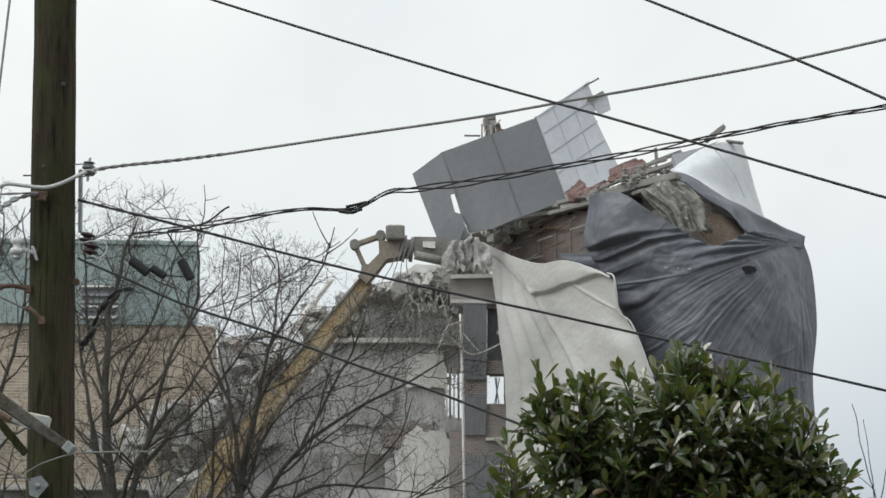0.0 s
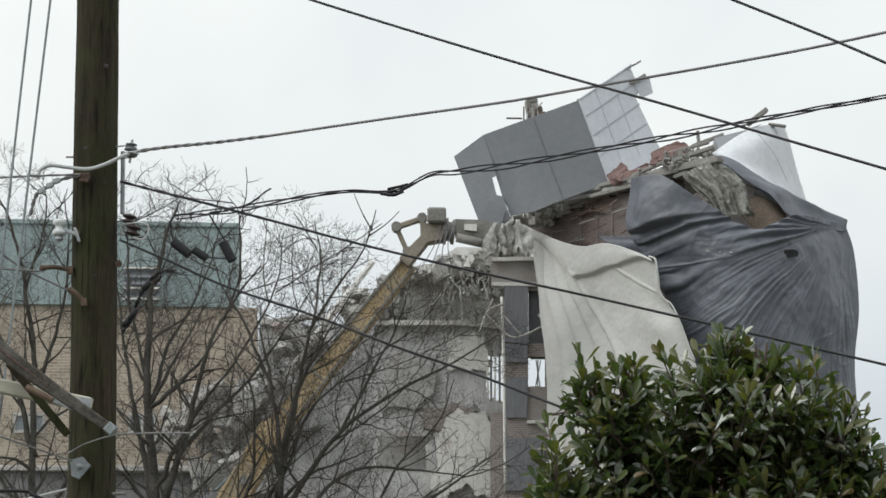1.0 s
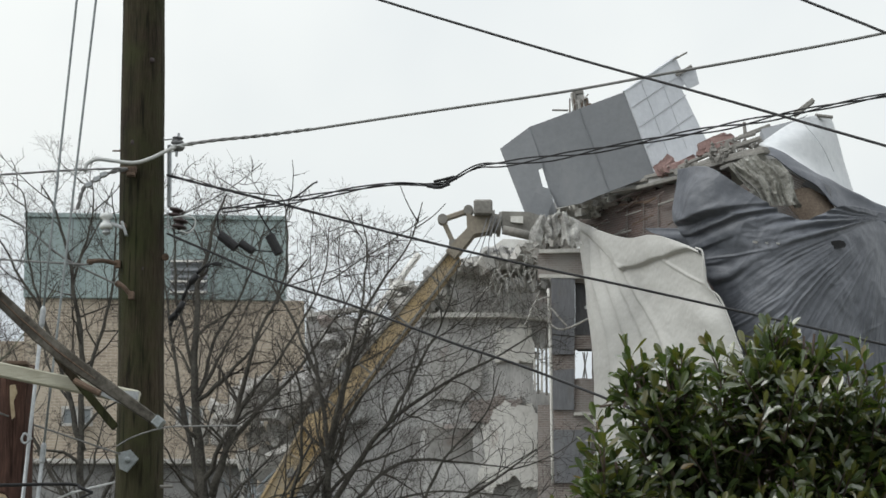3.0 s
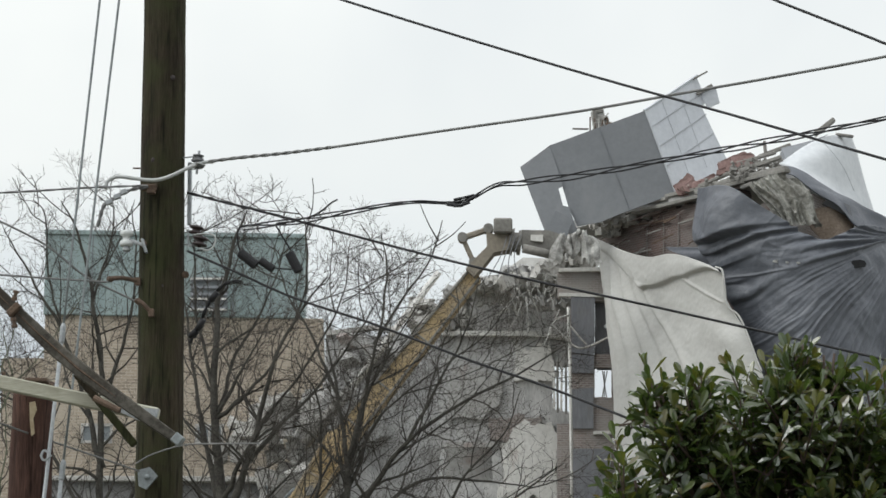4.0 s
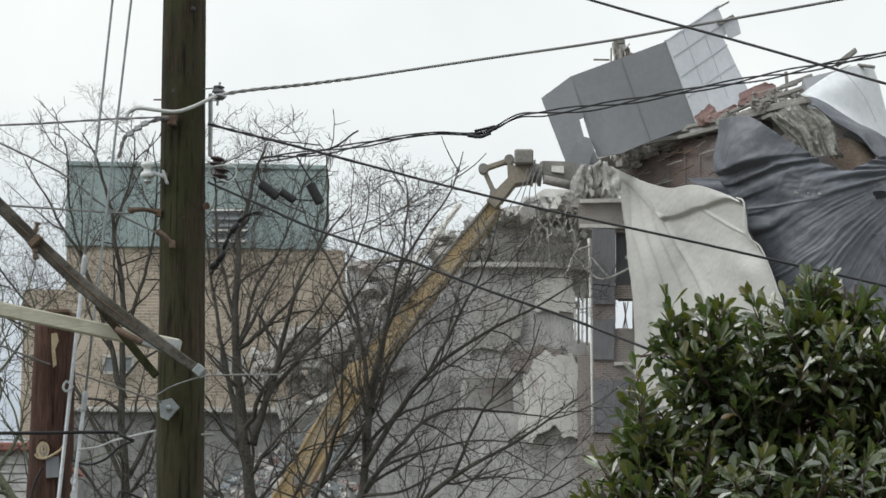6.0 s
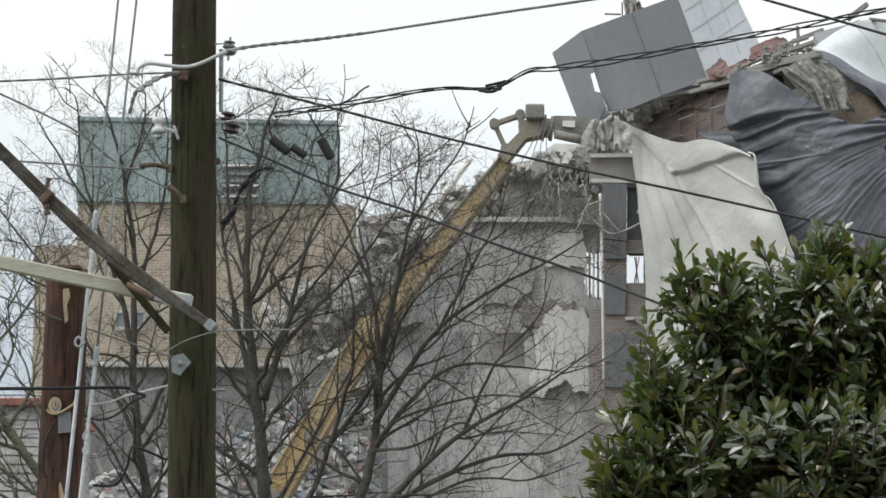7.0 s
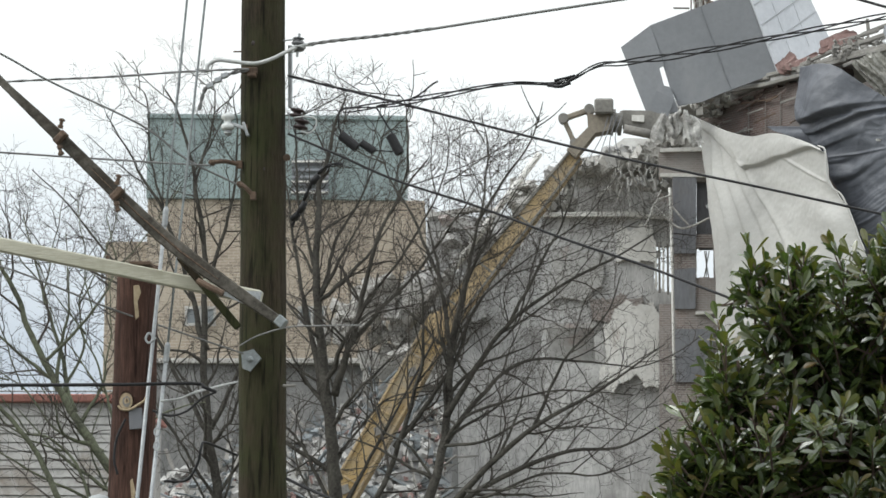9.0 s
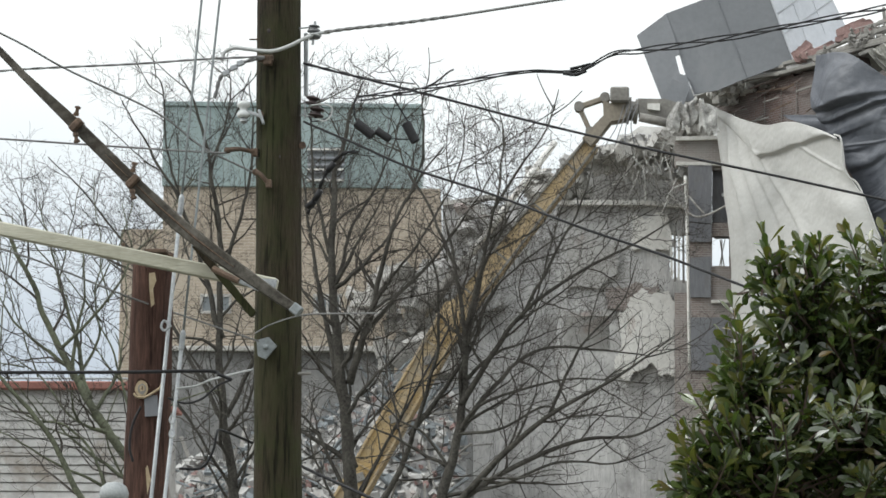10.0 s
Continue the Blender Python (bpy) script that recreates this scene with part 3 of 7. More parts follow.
g = Geo().slab([(-2.618, 17.250, 3.897), (-2.443, 17.250, 3.889), (-2.452, 17.250, 3.839), (-2.523, 17.250, 3.800), (-2.725, 17.250, 3.882)], (0, 0.02, 0))
part("end_plate", g, M_GALV, pale, "thin galvanised end plate")
for at in ((-3.142, 17.360, 4.031), (-3.448, 17.360, 4.104)):
    bolt(at, pale, 0.03, 0.014, (0, -0.2, 1))
# square washer plate on top of the arm
part("washer", Geo().box((-3.143, 17.365, 4.021), (0.022, 0, 0), (0, 0.01, 0), (0, 0, 0.02), 0.003), M_RUST, pale)

ARM = [((-4.310, 17.050, 5.418), 0.041), ((-4.047, 17.050, 5.155), 0.048), ((-3.704, 17.050, 4.836), 0.076), ((-3.334, 17.050, 4.477), 0.083), ((-3.048, 17.050, 4.213), 0.093), ((-2.812, 17.050, 4.029), 0.093), ((-2.567, 17.050, 3.860), 0.076), ((-2.277, 17.050, 3.661), 0.059)]
a, b = Vector(ARM[0][0]), Vector(ARM[-1][0])
dark = thing("slanting_crossarm", b, "grey weathered timber arm, bent and split, hanging at a slant", "crossarm")


def uneven_bar(stations, depth):
    """A squared timber whose height changes from station to station: (middle, height)."""
    g = Geo()
    mids = [Vector(p) for p, w in stations]
    for i, (p, w) in enumerate(stations):
        d = (mids[min(i + 1, len(mids) - 1)] - mids[max(i - 1, 0)]).normalized()
        u, y, c = Vector((-d.z, 0, d.x)) * w / 2, Vector((0, depth / 2, 0)), 0.82
        g.v += [mids[i] + q for q in (-u - y * c, -u * c - y, u * c - y, u - y * c, u + y * c, u * c + y, -u * c + y, -u + y * c)]
    for i in range(len(stations) - 1):
        for k in range(8):
            a, b = i * 8 + k, i * 8 + (k + 1) % 8
            g.f.append((a, b, b + 8, a + 8))
    g.f += [tuple(range(7, -1, -1)), tuple(len(g.v) - 8 + k for k in range(8))]
    return g


part("timber", uneven_bar(ARM, 0.085), M_ARM, dark)
# long check in the timber where it has split
part("split", Geo().tube([Vector(ARM[k][0]).lerp(Vector(ARM[k + 1][0]), 0.5) + Vector((0.01, -0.044, -0.012)) for k in (2, 3, 4, 5)], [0.002, 0.006, 0.008, 0.002], 5), M_RUST, dark, "dark split along the grain")
part("end_cap", Geo().beam((-2.312, 17.040, 3.691), (-2.265, 17.040, 3.652), 0.092, 0.066, up=(0, 0, 1)), M_PLATE, dark, "galvanised end cap")
way = (Vector(ARM[3][0]) - Vector(ARM[2][0])).normalized()
for at in ((-3.693, 17.000, 4.827), (-3.324, 17.000, 4.469)):
    at = Vector(at)
    out_way = Vector((way.z, 0, -way.x)) * (-1 if way.z > 0 else 1)
    g = Geo().beam(at - way * 0.022, at + way * 0.022, 0.094, 0.092, up=(0, 1, 0), bevel=0.008)
    part("band", g, M_RUST, dark, "rusty iron band")
    for s in (-1, 1):
        p = Geo().lathe(at + Vector((0.0, -0.03, 0.055 * s)), (0.25, -0.1, s), [(0, 0.018), (0.02, 0.018), (0.022, 0.012), (0.045, 0.012), (0.047, 0.02), (0.06, 0.02), (0.065, 0.004)], 8)
        part("band_bolt", p, M_RUST, dark)
g = Geo().tube([(-2.805, 16.970, 3.919), (-2.639, 16.950, 3.836)], 0.02, 8)
part("rusty_rod", g, M_RUST, dark, "rusty iron rod")
a, b = Vector((-2.966, 17.250, 4.109)), Vector((-2.585, 17.250, 3.661))
part("brace", Geo().beam(a, b, 0.05, 0.058, up=(0, 1, 0)), M_POLE, dark, "dark stained timber brace")

part("rope_tie", Geo().tube(spline([(-3.405, 17.620, 3.203), (-3.386, 17.620, 3.182), (-3.345, 17.620, 3.175), (-3.309, 17.620, 3.189), (-3.266, 17.620, 3.215), (-3.237, 17.620, 3.237), (-3.223, 17.620, 3.262)], 6), 0.008, 6), M_HEARTWOOD, red, "pale frayed rope tied under the knot", smooth=True)

# thin steel guys in front of the red pole
for top, low, join in (((-2.690, 17.500, 9.890), (-3.258, 17.500, 2.436), (-3.096, 17.500, 4.419)), ((-2.534, 17.500, 9.860), (-3.172, 17.500, 2.437), (-2.996, 17.500, 3.546))):
    top, low, join = Vector(top), Vector(low), Vector(join)
    join = low.lerp(top, (join.z - low.z) / (top.z - low.z))
    guy = thing("guy_wire", low, "taut galvanised guy wire with a pale sleeve", "guy wire", "guy wires")
    part("strand", Geo().tube(resample([join, top], 0.5), 0.0078, 8), M_PLATE, guy, smooth=True)
    low = join.lerp(top, -join.z / (top.z - join.z))
    part("sleeve", Geo().tube([low, join], 0.0125, 10), M_GALV, guy, "pale galvanised sleeve", smooth=True)
    part("ferrule", Geo().lathe(join, top - low, [(-0.08, 0.014), (-0.07, 0.018), (0.03, 0.018), (0.05, 0.010)], 10), M_GALV, guy)
g = Geo()
for k in range(2):
    c = Vector((-3.121, 17.460, 3.022)) - Vector((0, 0, 0.09 * k))
    g.tube([c + Vector((0.018 * math.cos(w), 0, 0.026 * math.sin(w))) for w in [i * 2 * math.pi / 10 for i in range(11)]], 0.006, 6, False)
part("shackle", g, M_GALV, guy, "galvanised shackle")
g = Geo().tube(spline([(-3.146, 17.440, 3.612), (-3.183, 17.440, 3.648), (-3.204, 17.440, 3.612), (-3.182, 17.440, 3.586), (-3.139, 17.440, 3.619)], 5), 0.008, 6)
part("clip", g, M_GALV, guy)


def wire(name, pts, r, mat, label, group="overhead wires", steps=10, n=8):
    line = spline(pts, steps)
    return single(name, Geo().tube(line, r, n), mat, label, "wire", group, smooth=True)


def bundle(name, pts, r, gap, turns, strands, mat, label, wobble=0.6, step=0.03):
    """Several strands wound about each other: one thing, a mesh for each strand."""
    line = resample(spline(pts, 12), step)
    ob = thing(name, line[0], label, "wire", "overhead wires")
    for k in range(strands):
        part("strand", Geo().tube(twisted(line, gap, turns, k * 2 * math.pi / strands, wobble, k * 0.07), r, 6), mat, ob, smooth=True)
    return ob


wire("messenger_wire", [(-1.510, 18.600, 5.871), (-0.695, 18.200, 5.899), (0.170, 17.800, 5.930), (0.786, 17.500, 5.969), (1.490, 17.200, 6.023), (2.171, 16.900, 6.084), (3.141, 16.400, 6.189)], 0.0095, M_GREYWIRE, "grey steel messenger wire running up from the pole")
bundle("wrapped_cable_end", [(-2.368, 18.820, 5.822), (-2.150, 18.750, 5.834), (-1.836, 18.700, 5.854), (-1.487, 18.600, 5.875)], 0.0085, 0.0045, 6.5, 2, M_GREYWIRE, "grey wire wrapped round itself near the pole", 0.1, 0.012)
wire("pale_cable", [(-3.067, 18.750, 5.612), (-3.055, 18.760, 5.669), (-2.986, 18.760, 5.701), (-2.870, 18.760, 5.689), (-2.730, 18.760, 5.677), (-2.614, 18.760, 5.709), (-2.502, 18.780, 5.769), (-2.411, 18.820, 5.814), (-2.333, 18.820, 5.822)], 0.0135, M_PALEWIRE, "thick pale cable bent round the pole")
wire("service_wire", [(-2.765, 18.900, 7.445), (-2.247, 18.622, 7.185), (-1.745, 18.345, 6.955), (-1.562, 18.241, 6.863), (-0.682, 17.725, 6.444), (0.271, 17.128, 5.994), (1.088, 16.577, 5.615), (1.723, 16.118, 5.305), (2.510, 15.503, 4.910), (2.872, 15.200, 4.731)], 0.0085, M_BLACK, "black service wire crossing the sky")
wire("service_wire", [(-2.804, 18.900, 8.866), (-0.809, 17.796, 7.643), (0.931, 16.692, 6.553), (1.245, 16.474, 6.352), (2.042, 15.888, 5.833), (2.528, 15.503, 5.484), (2.889, 15.200, 5.213)], 0.0085, M_BLACK, "black service wire crossing the sky")
bundle("twisted_service_cable", [(-2.100, 18.600, 5.313), (-1.731, 18.500, 5.336), (-1.457, 18.400, 5.362), (-1.185, 18.300, 5.392), (-0.916, 18.200, 5.409), (-0.689, 18.150, 5.391), (-0.538, 18.100, 5.408), (-0.350, 18.000, 5.482), (-0.163, 17.900, 5.479), (0.278, 17.700, 5.499), (0.782, 17.500, 5.548), (1.340, 17.200, 5.586), (1.820, 17.000, 5.641), (2.289, 16.800, 5.687), (3.125, 16.400, 5.737)], 0.0052, 0.0165, 0.85, 3, M_BLACK, "black twisted service cable with loose strands", 0.9)
wire("spliced_tail", [(-0.687, 18.100, 5.373), (-0.593, 18.080, 5.361), (-0.537, 18.060, 5.395), (-0.492, 18.050, 5.416)], 0.012, M_BLACK, "black taped splice on the twisted cable", "cable splices")
wire("spliced_tail", [(-1.630, 18.300, 5.315), (-1.544, 18.300, 5.361), (-1.469, 18.300, 5.423), (-1.428, 18.300, 5.446)], 0.006, M_BLACK, "short cut end of black wire", "cable splices")
bundle("black_drop_cable", [(-2.515, 18.850, 5.609), (-2.266, 18.800, 5.535), (-1.905, 18.700, 5.427), (-1.471, 18.600, 5.294)], 0.0065, 0.004, 4, 2, M_BLACK, "black cable wrapped near the pole", 0.2, 0.02)
wire("black_drop_cable", [(-2.060, 18.700, 5.467), (-1.471, 18.600, 5.294), (-0.843, 18.300, 5.073), (-0.089, 18.000, 4.839), (0.638, 17.700, 4.627), (1.480, 17.400, 4.381), (2.163, 17.200, 4.185), (3.132, 16.800, 3.887)], 0.0085, M_BLACK, "black drop cable sloping down from the pole")
wire("black_drop_cable", [(-2.501, 18.850, 5.197), (-2.302, 18.700, 5.090), (-2.116, 18.600, 4.998), (-1.712, 18.400, 4.792), (-1.126, 18.100, 4.556), (-0.523, 17.800, 4.286), (-0.086, 17.600, 4.111), (0.269, 17.400, 3.947), (0.517, 17.200, 3.821), (0.785, 17.100, 3.690)], 0.0085, M_BLACK, "black drop cable sloping down from the pole")
bundle("line_wire", [(-4.946, 18.300, 5.400), (-4.427, 18.400, 5.480), (-3.669, 18.500, 5.535), (-3.181, 18.600, 5.588), (-2.774, 18.750, 5.637)], 0.0055, 0.003, 4, 2, M_GREYWIRE, "grey wrapped line wire made fast to the pole", 0.1, 0.02)
wire("line_wire", [(-4.884, 18.000, 5.855), (-4.386, 18.200, 5.636), (-4.076, 18.400, 5.481), (-3.485, 18.600, 5.216), (-3.184, 18.700, 4.997), (-2.836, 18.800, 4.832)], 0.007, M_GREYWIRE, "grey line wire made fast to the pole")
wire("line_wire", [(-4.932, 18.300, 5.010), (-4.412, 18.400, 4.995), (-3.870, 18.600, 4.990), (-3.183, 18.700, 4.961), (-3.027, 18.750, 4.962)], 0.007, M_GREYWIRE, "grey line wire made fast to the pole")
wire("telephone_wire", [(-4.532, 16.900, 4.150), (-4.029, 16.900, 4.003), (-3.786, 17.100, 3.928), (-3.431, 17.500, 3.807), (-3.073, 18.200, 3.729), (-2.776, 18.760, 3.664)], 0.006, M_GREYWIRE, "thin grey wire sloping to the pole")
wire("thin_tie_wire", [(-2.804, 18.780, 3.720), (-2.673, 18.700, 3.776), (-2.292, 17.300, 3.667), (-2.075, 17.100, 3.654), (-1.783, 17.000, 3.645)], 0.005, M_GREYWIRE, "thin grey tie wire")
wire("black_cable", [(-4.526, 17.000, 3.268), (-4.052, 17.100, 3.282), (-3.360, 17.200, 3.296), (-2.911, 17.500, 3.334), (-2.831, 17.500, 3.309), (-2.755, 17.500, 3.280)], 0.011, M_BLACK, "black cable passing in front of the reddish pole")
wire("grey_tie", [(-3.090, 17.400, 3.213), (-2.981, 17.500, 3.240), (-2.890, 17.600, 3.293), (-2.802, 18.700, 3.465)], 0.007, M_PALEWIRE, "grey preformed tie at the cable's end")
wire("black_drip_loop", [(-2.755, 17.500, 3.280), (-2.844, 17.500, 3.241), (-2.943, 17.500, 3.158), (-3.051, 17.500, 3.129), (-3.160, 17.500, 3.161)], 0.007, M_BLACK, "black drip loop of cable")
wire("black_drip_loop", [(-3.201, 18.200, 2.759), (-3.051, 18.200, 2.767), (-2.979, 18.200, 2.878), (-2.958, 18.200, 2.982), (-2.938, 18.300, 3.020), (-2.800, 18.750, 2.971)], 0.009, M_BLACK, "black drip loop of cable")
wire("black_drop_cable", [(-2.478, 18.900, 2.822), (-2.240, 18.600, 2.713), (-1.652, 18.000, 2.451)], 0.011, M_BLACK, "black drop cable sloping down from the pole")
wire("black_drip_loop", [(-3.358, 17.630, 3.118), (-3.409, 17.630, 2.999), (-3.424, 17.630, 2.865), (-3.400, 17.630, 2.765)], 0.008, M_BLACK, "black cable on the reddish pole")
wire("spliced_tail", [(-0.642, 18.080, 5.398), (-0.575, 18.080, 5.413), (-0.504, 18.080, 5.431)], 0.0095, M_BLACK, "black taped splice on the twisted cable", "cable splices")
wire("spliced_tail", [(-0.641, 18.060, 5.352), (-0.589, 18.060, 5.359), (-0.533, 18.060, 5.378)], 0.0095, M_BLACK, "black taped splice on the twisted cable", "cable splices")
# dangling splices
HANG = [("spliced_sleeve", (-2.104, 18.500, 5.126), (-1.987, 18.500, 5.033), 0.034), ("spliced_sleeve", (-1.965, 18.500, 5.071), (-1.872, 18.500, 5.009), 0.028), ("spliced_sleeve", (-1.766, 18.500, 5.125), (-1.696, 18.500, 4.992), 0.034)]
for name, a, b, r in HANG:
    g = Geo().lathe(a, Vector(b) - Vector(a), [(0, r * 0.5), (0.008, r), ((Vector(b) - Vector(a)).length, r), ((Vector(b) - Vector(a)).length + 0.008, r * 0.4)], 12)
    single(name, g, M_BLACK, "black plastic splice sleeve hanging from the cable", "splice sleeve", "splice sleeves", smooth=False)
wire("splice_lead", [(-1.721, 18.400, 5.314), (-1.848, 18.450, 5.310), (-1.832, 18.450, 5.263), (-1.747, 18.500, 5.125)], 0.006, M_BLACK, "thin black lead to a splice", "splice leads")
wire("splice_lead", [(-1.950, 18.400, 5.292), (-2.089, 18.450, 5.288), (-2.111, 18.450, 5.206), (-2.096, 18.500, 5.119)], 0.006, M_BLACK, "thin black lead to a splice", "splice leads")
wire("splice_lead", [(-1.872, 18.500, 5.017), (-1.784, 18.500, 5.008), (-1.703, 18.500, 5.008)], 0.005, M_BLACK, "thin black lead to a splice", "splice leads")
bundle("wrapped_tail", [(-2.071, 18.400, 4.907), (-2.179, 18.450, 4.901), (-2.282, 18.550, 4.826), (-2.348, 18.600, 4.710), (-2.379, 18.700, 4.641), (-2.461, 18.780, 4.545)], 0.007, 0.006, 7, 2, M_BLACK, "black wrapped cable tail hanging by the pole", 0.3, 0.015)
for a, b in (((-2.293, 18.520, 4.793), (-2.246, 18.500, 4.848)), ((-2.348, 18.600, 4.679), (-2.388, 18.620, 4.612)), ((-2.395, 18.620, 4.605), (-2.442, 18.660, 4.572))):
    single("tape_wrap", Geo().tube([a, b], 0.022, 9), M_BLACK, "lump of black tape round a cable", "tape wrap", "tape wraps", smooth=True)
bundle("clamp_tail", [(-3.105, 18.700, 5.336), (-3.069, 18.700, 5.478), (-3.015, 18.700, 5.525), (-2.915, 18.750, 5.599), (-2.781, 18.800, 5.640)], 0.008, 0.007, 8, 2, M_GREYWIRE, "grey bolted cable tail", 0.3, 0.015)
for at in ((-3.024, 18.660, 5.501), (-2.970, 18.660, 5.540), (-2.927, 18.680, 5.576)):
    single("cable_clamp", Geo().box(at, (0.022, 0, 0.008), (0, 0.02, 0), (-0.006, 0, 0.016), 0.005), M_GALV, "small grey bolted cable clamp", "cable clamp", "cable clamps")
# grey domed cap beyond the red pole
g = Geo().lathe(Vector((-3.430, 17.200, 2.490)), (0, 0, 1), [(-0.3, 0.05), (0.0, 0.06), (0.005, 0.085), (0.05, 0.092), (0.09, 0.078), (0.115, 0.045), (0.122, 0.004)], 20)
lamp = thing("post_lamp", ground_at((-3.430, 17.200, 2.490)), "small grey domed lamp on a thin post", "lamp")
part("lamp_head", g, M_GLASSGREY, lamp, smooth=True)
g = Geo().tube([Vector((-3.430, 17.200, 2.490)) - Vector((0, 0, 0.28)), (Vector((-3.430, 17.200, 2.490)).x, 17.2, 0)], 0.03, 10)
part("post", g, M_OLDSTEEL, lamp, smooth=True)


# ---- the half demolished building ----
def placed(name, geo, mat, parent, at, turn, label="", smooth=False):
    """A part whose mesh is in its own axes: x along the wall, z up, turned about z (radians)."""
    ob = new(name, geo.mesh(name, mat, None, smooth))
    ob.parent = parent
    ob.location = Vector(at) - Vector(parent.location)
    ob.rotation_euler = (0, 0, turn)
    return tagged(ob, label)


def wall_grid(length, height, thick, cell, keep, rough=0.42):
    """A wall in cells, each kept or broken out, with real thickness; y runs into it."""
    g = Geo()
    nx, nz = max(1, round(length / cell)), max(1, round(height / cell))
    dx, dz = length / nx, height / nz
    rng = random.Random(5)
    jit = [[(rng.uniform(-1, 1), rng.uniform(-1, 1)) for _ in range(nz + 1)] for _ in range(nx + 1)]
    solid = [[keep((i + 0.5) * dx, (k + 0.5) * dz) for k in range(nz)] for i in range(nx)]
    ok = lambda i, k: 0 <= i < nx and 0 <= k < nz and solid[i][k]
    ids = {}

    def vert(i, k, side):
        if (i, k, side) not in ids:
            inner = 0 < i < nx and 0 < k < nz
            around = [ok(i - 1, k - 1), ok(i, k - 1), ok(i - 1, k), ok(i, k)]
            j = jit[i][k] if inner and not all(around) else (0, 0)
            ids[i, k, side] = len(g.v)
            g.v.append(Vector((i * dx + j[0] * dx * rough, side * thick, k * dz + j[1] * dz * rough)))
        return ids[i, k, side]

    for i in range(nx):
        for k in range(nz):
            if not solid[i][k]:
                continue
            a, b, c, d = (i, k), (i + 1, k), (i + 1, k + 1), (i, k + 1)
            g.f.append(tuple(vert(*q, 0) for q in (a, b, c, d)))
            g.f.append(tuple(vert(*q, 1) for q in (d, c, b, a)))
            for p, q, ni, nk in ((a, b, i, k - 1), (b, c, i + 1, k), (c, d, i, k + 1), (d, a, i - 1, k)):
                if not ok(ni, nk):
                    g.f.append((vert(*q, 0), vert(*p, 0), vert(*p, 1), vert(*q, 1)))
    return g


def wall_between(name, a, b, height, thick, mat, parent, keep=None, cell=0.3, label="", rough=0.42):
    a, b = Vector(a), Vector(b)
    d = b - a
    g = wall_grid(math.hypot(d.x, d.y), height, thick, cell, keep or (lambda x, z: True), rough)
    return placed(name, g, mat, parent, a, math.atan2(d.y, d.x), label)


ROOF = 19.3
CORNER, LEFT_END, RIGHT_END = Vector((6.72, 80.00, 19.36)), Vector((1.37, 87.30, 19.32)), Vector((11.39, 88.40, 18.99))
ruin = thing("demolished_building", ground_at(CORNER), "half demolished multi-storey brick and concrete building", "building")


def n3(x, z, s=0.0):
    return noise.noise(Vector((x * 0.9, z * 0.9, s))) + 0.5 * noise.noise(Vector((x * 2.3, z * 2.3, s + 3)))


a, b = ground_at(LEFT_END), ground_at(CORNER)
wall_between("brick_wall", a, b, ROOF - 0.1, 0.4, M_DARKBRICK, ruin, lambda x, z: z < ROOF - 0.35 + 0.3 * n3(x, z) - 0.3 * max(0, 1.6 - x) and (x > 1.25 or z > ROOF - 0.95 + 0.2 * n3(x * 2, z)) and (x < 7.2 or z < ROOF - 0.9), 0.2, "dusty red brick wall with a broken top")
wall_between("brick_wall", b, ground_at(RIGHT_END), ROOF - 0.3, 0.4, M_BRICK, ruin, None, 0.6, "dusty red brick wall behind a tarpaulin")
# roof slab with a broken timber edge
g = Geo().slab([(LEFT_END.x - 1.0, LEFT_END.y + 0.6, ROOF - 0.25), (CORNER.x, CORNER.y + 0.2, ROOF - 0.2), (RIGHT_END.x, RIGHT_END.y, ROOF - 0.35), (RIGHT_END.x - 4, RIGHT_END.y + 4, ROOF - 0.35), (LEFT_END.x + 2, LEFT_END.y + 6, ROOF - 0.3)], (0, 0, 0.25))
part("roof_slab", g, M_CONCRETE, ruin)
rng = random.Random(11)
for k in range(5):
    t0, t1 = k / 5 - 0.03, (k + 1) / 5 + 0.02
    p, q = LEFT_END.lerp(CORNER, t0), LEFT_END.lerp(CORNER, t1)
    for m in range(2):
        jit = lambda: Vector((rng.uniform(-0.05, 0.05), -0.25 - 0.12 * m, rng.uniform(-0.08, 0.08)))
        p2, q2 = Vector((p.x, p.y, ROOF + 0.02 - 0.17 * m)) + jit(), Vector((q.x, q.y, ROOF + 0.02 - 0.17 * m)) + jit()
        part("roof_edge_board", Geo().beam(p2, q2, 0.22, 0.11, bevel=0.015), M_TIMBER, ruin, "weathered roof edge board")
# pale pilaster joints on the brick wall
for t in (0.30, 0.39, 0.47):
    p = LEFT_END.lerp(CORNER, t)
    part("wall_joint", Geo().beam((p.x - 0.01, p.y - 0.09, ROOF - 1.7), (p.x, p.y - 0.09, ROOF - 0.5), 0.02, 0.035, up=(0, 1, 0)), M_TIMBER, ruin)

# torn laths and boards hanging along the brick wall's top
rng = random.Random(61)
out = Vector((CORNER.y - LEFT_END.y, LEFT_END.x - CORNER.x, 0)).normalized()
out = out if out.y < 0 else -out
for k in range(18):
    t, z = rng.uniform(0.08, 0.66), ROOF - rng.uniform(0.25, 1.5)
    c = LEFT_END.lerp(CORNER, t) + out * rng.uniform(0.10, 0.26)
    d = (CORNER - LEFT_END).normalized() * rng.uniform(0.2, 0.8)
    d.z = rng.gauss(0.05, 0.05)
    c.z = z
    part("torn_lath", Geo().beam(c - d, c + d, rng.uniform(0.02, 0.05), rng.uniform(0.03, 0.07)), (M_TIMBER, M_DARKBRICK, M_RUST)[k % 3], ruin)

# narrow end wall with its window strip
E0, E1 = ground_at((0.21, 87.00, 17.44)), ground_at((2.02, 87.00, 17.44))
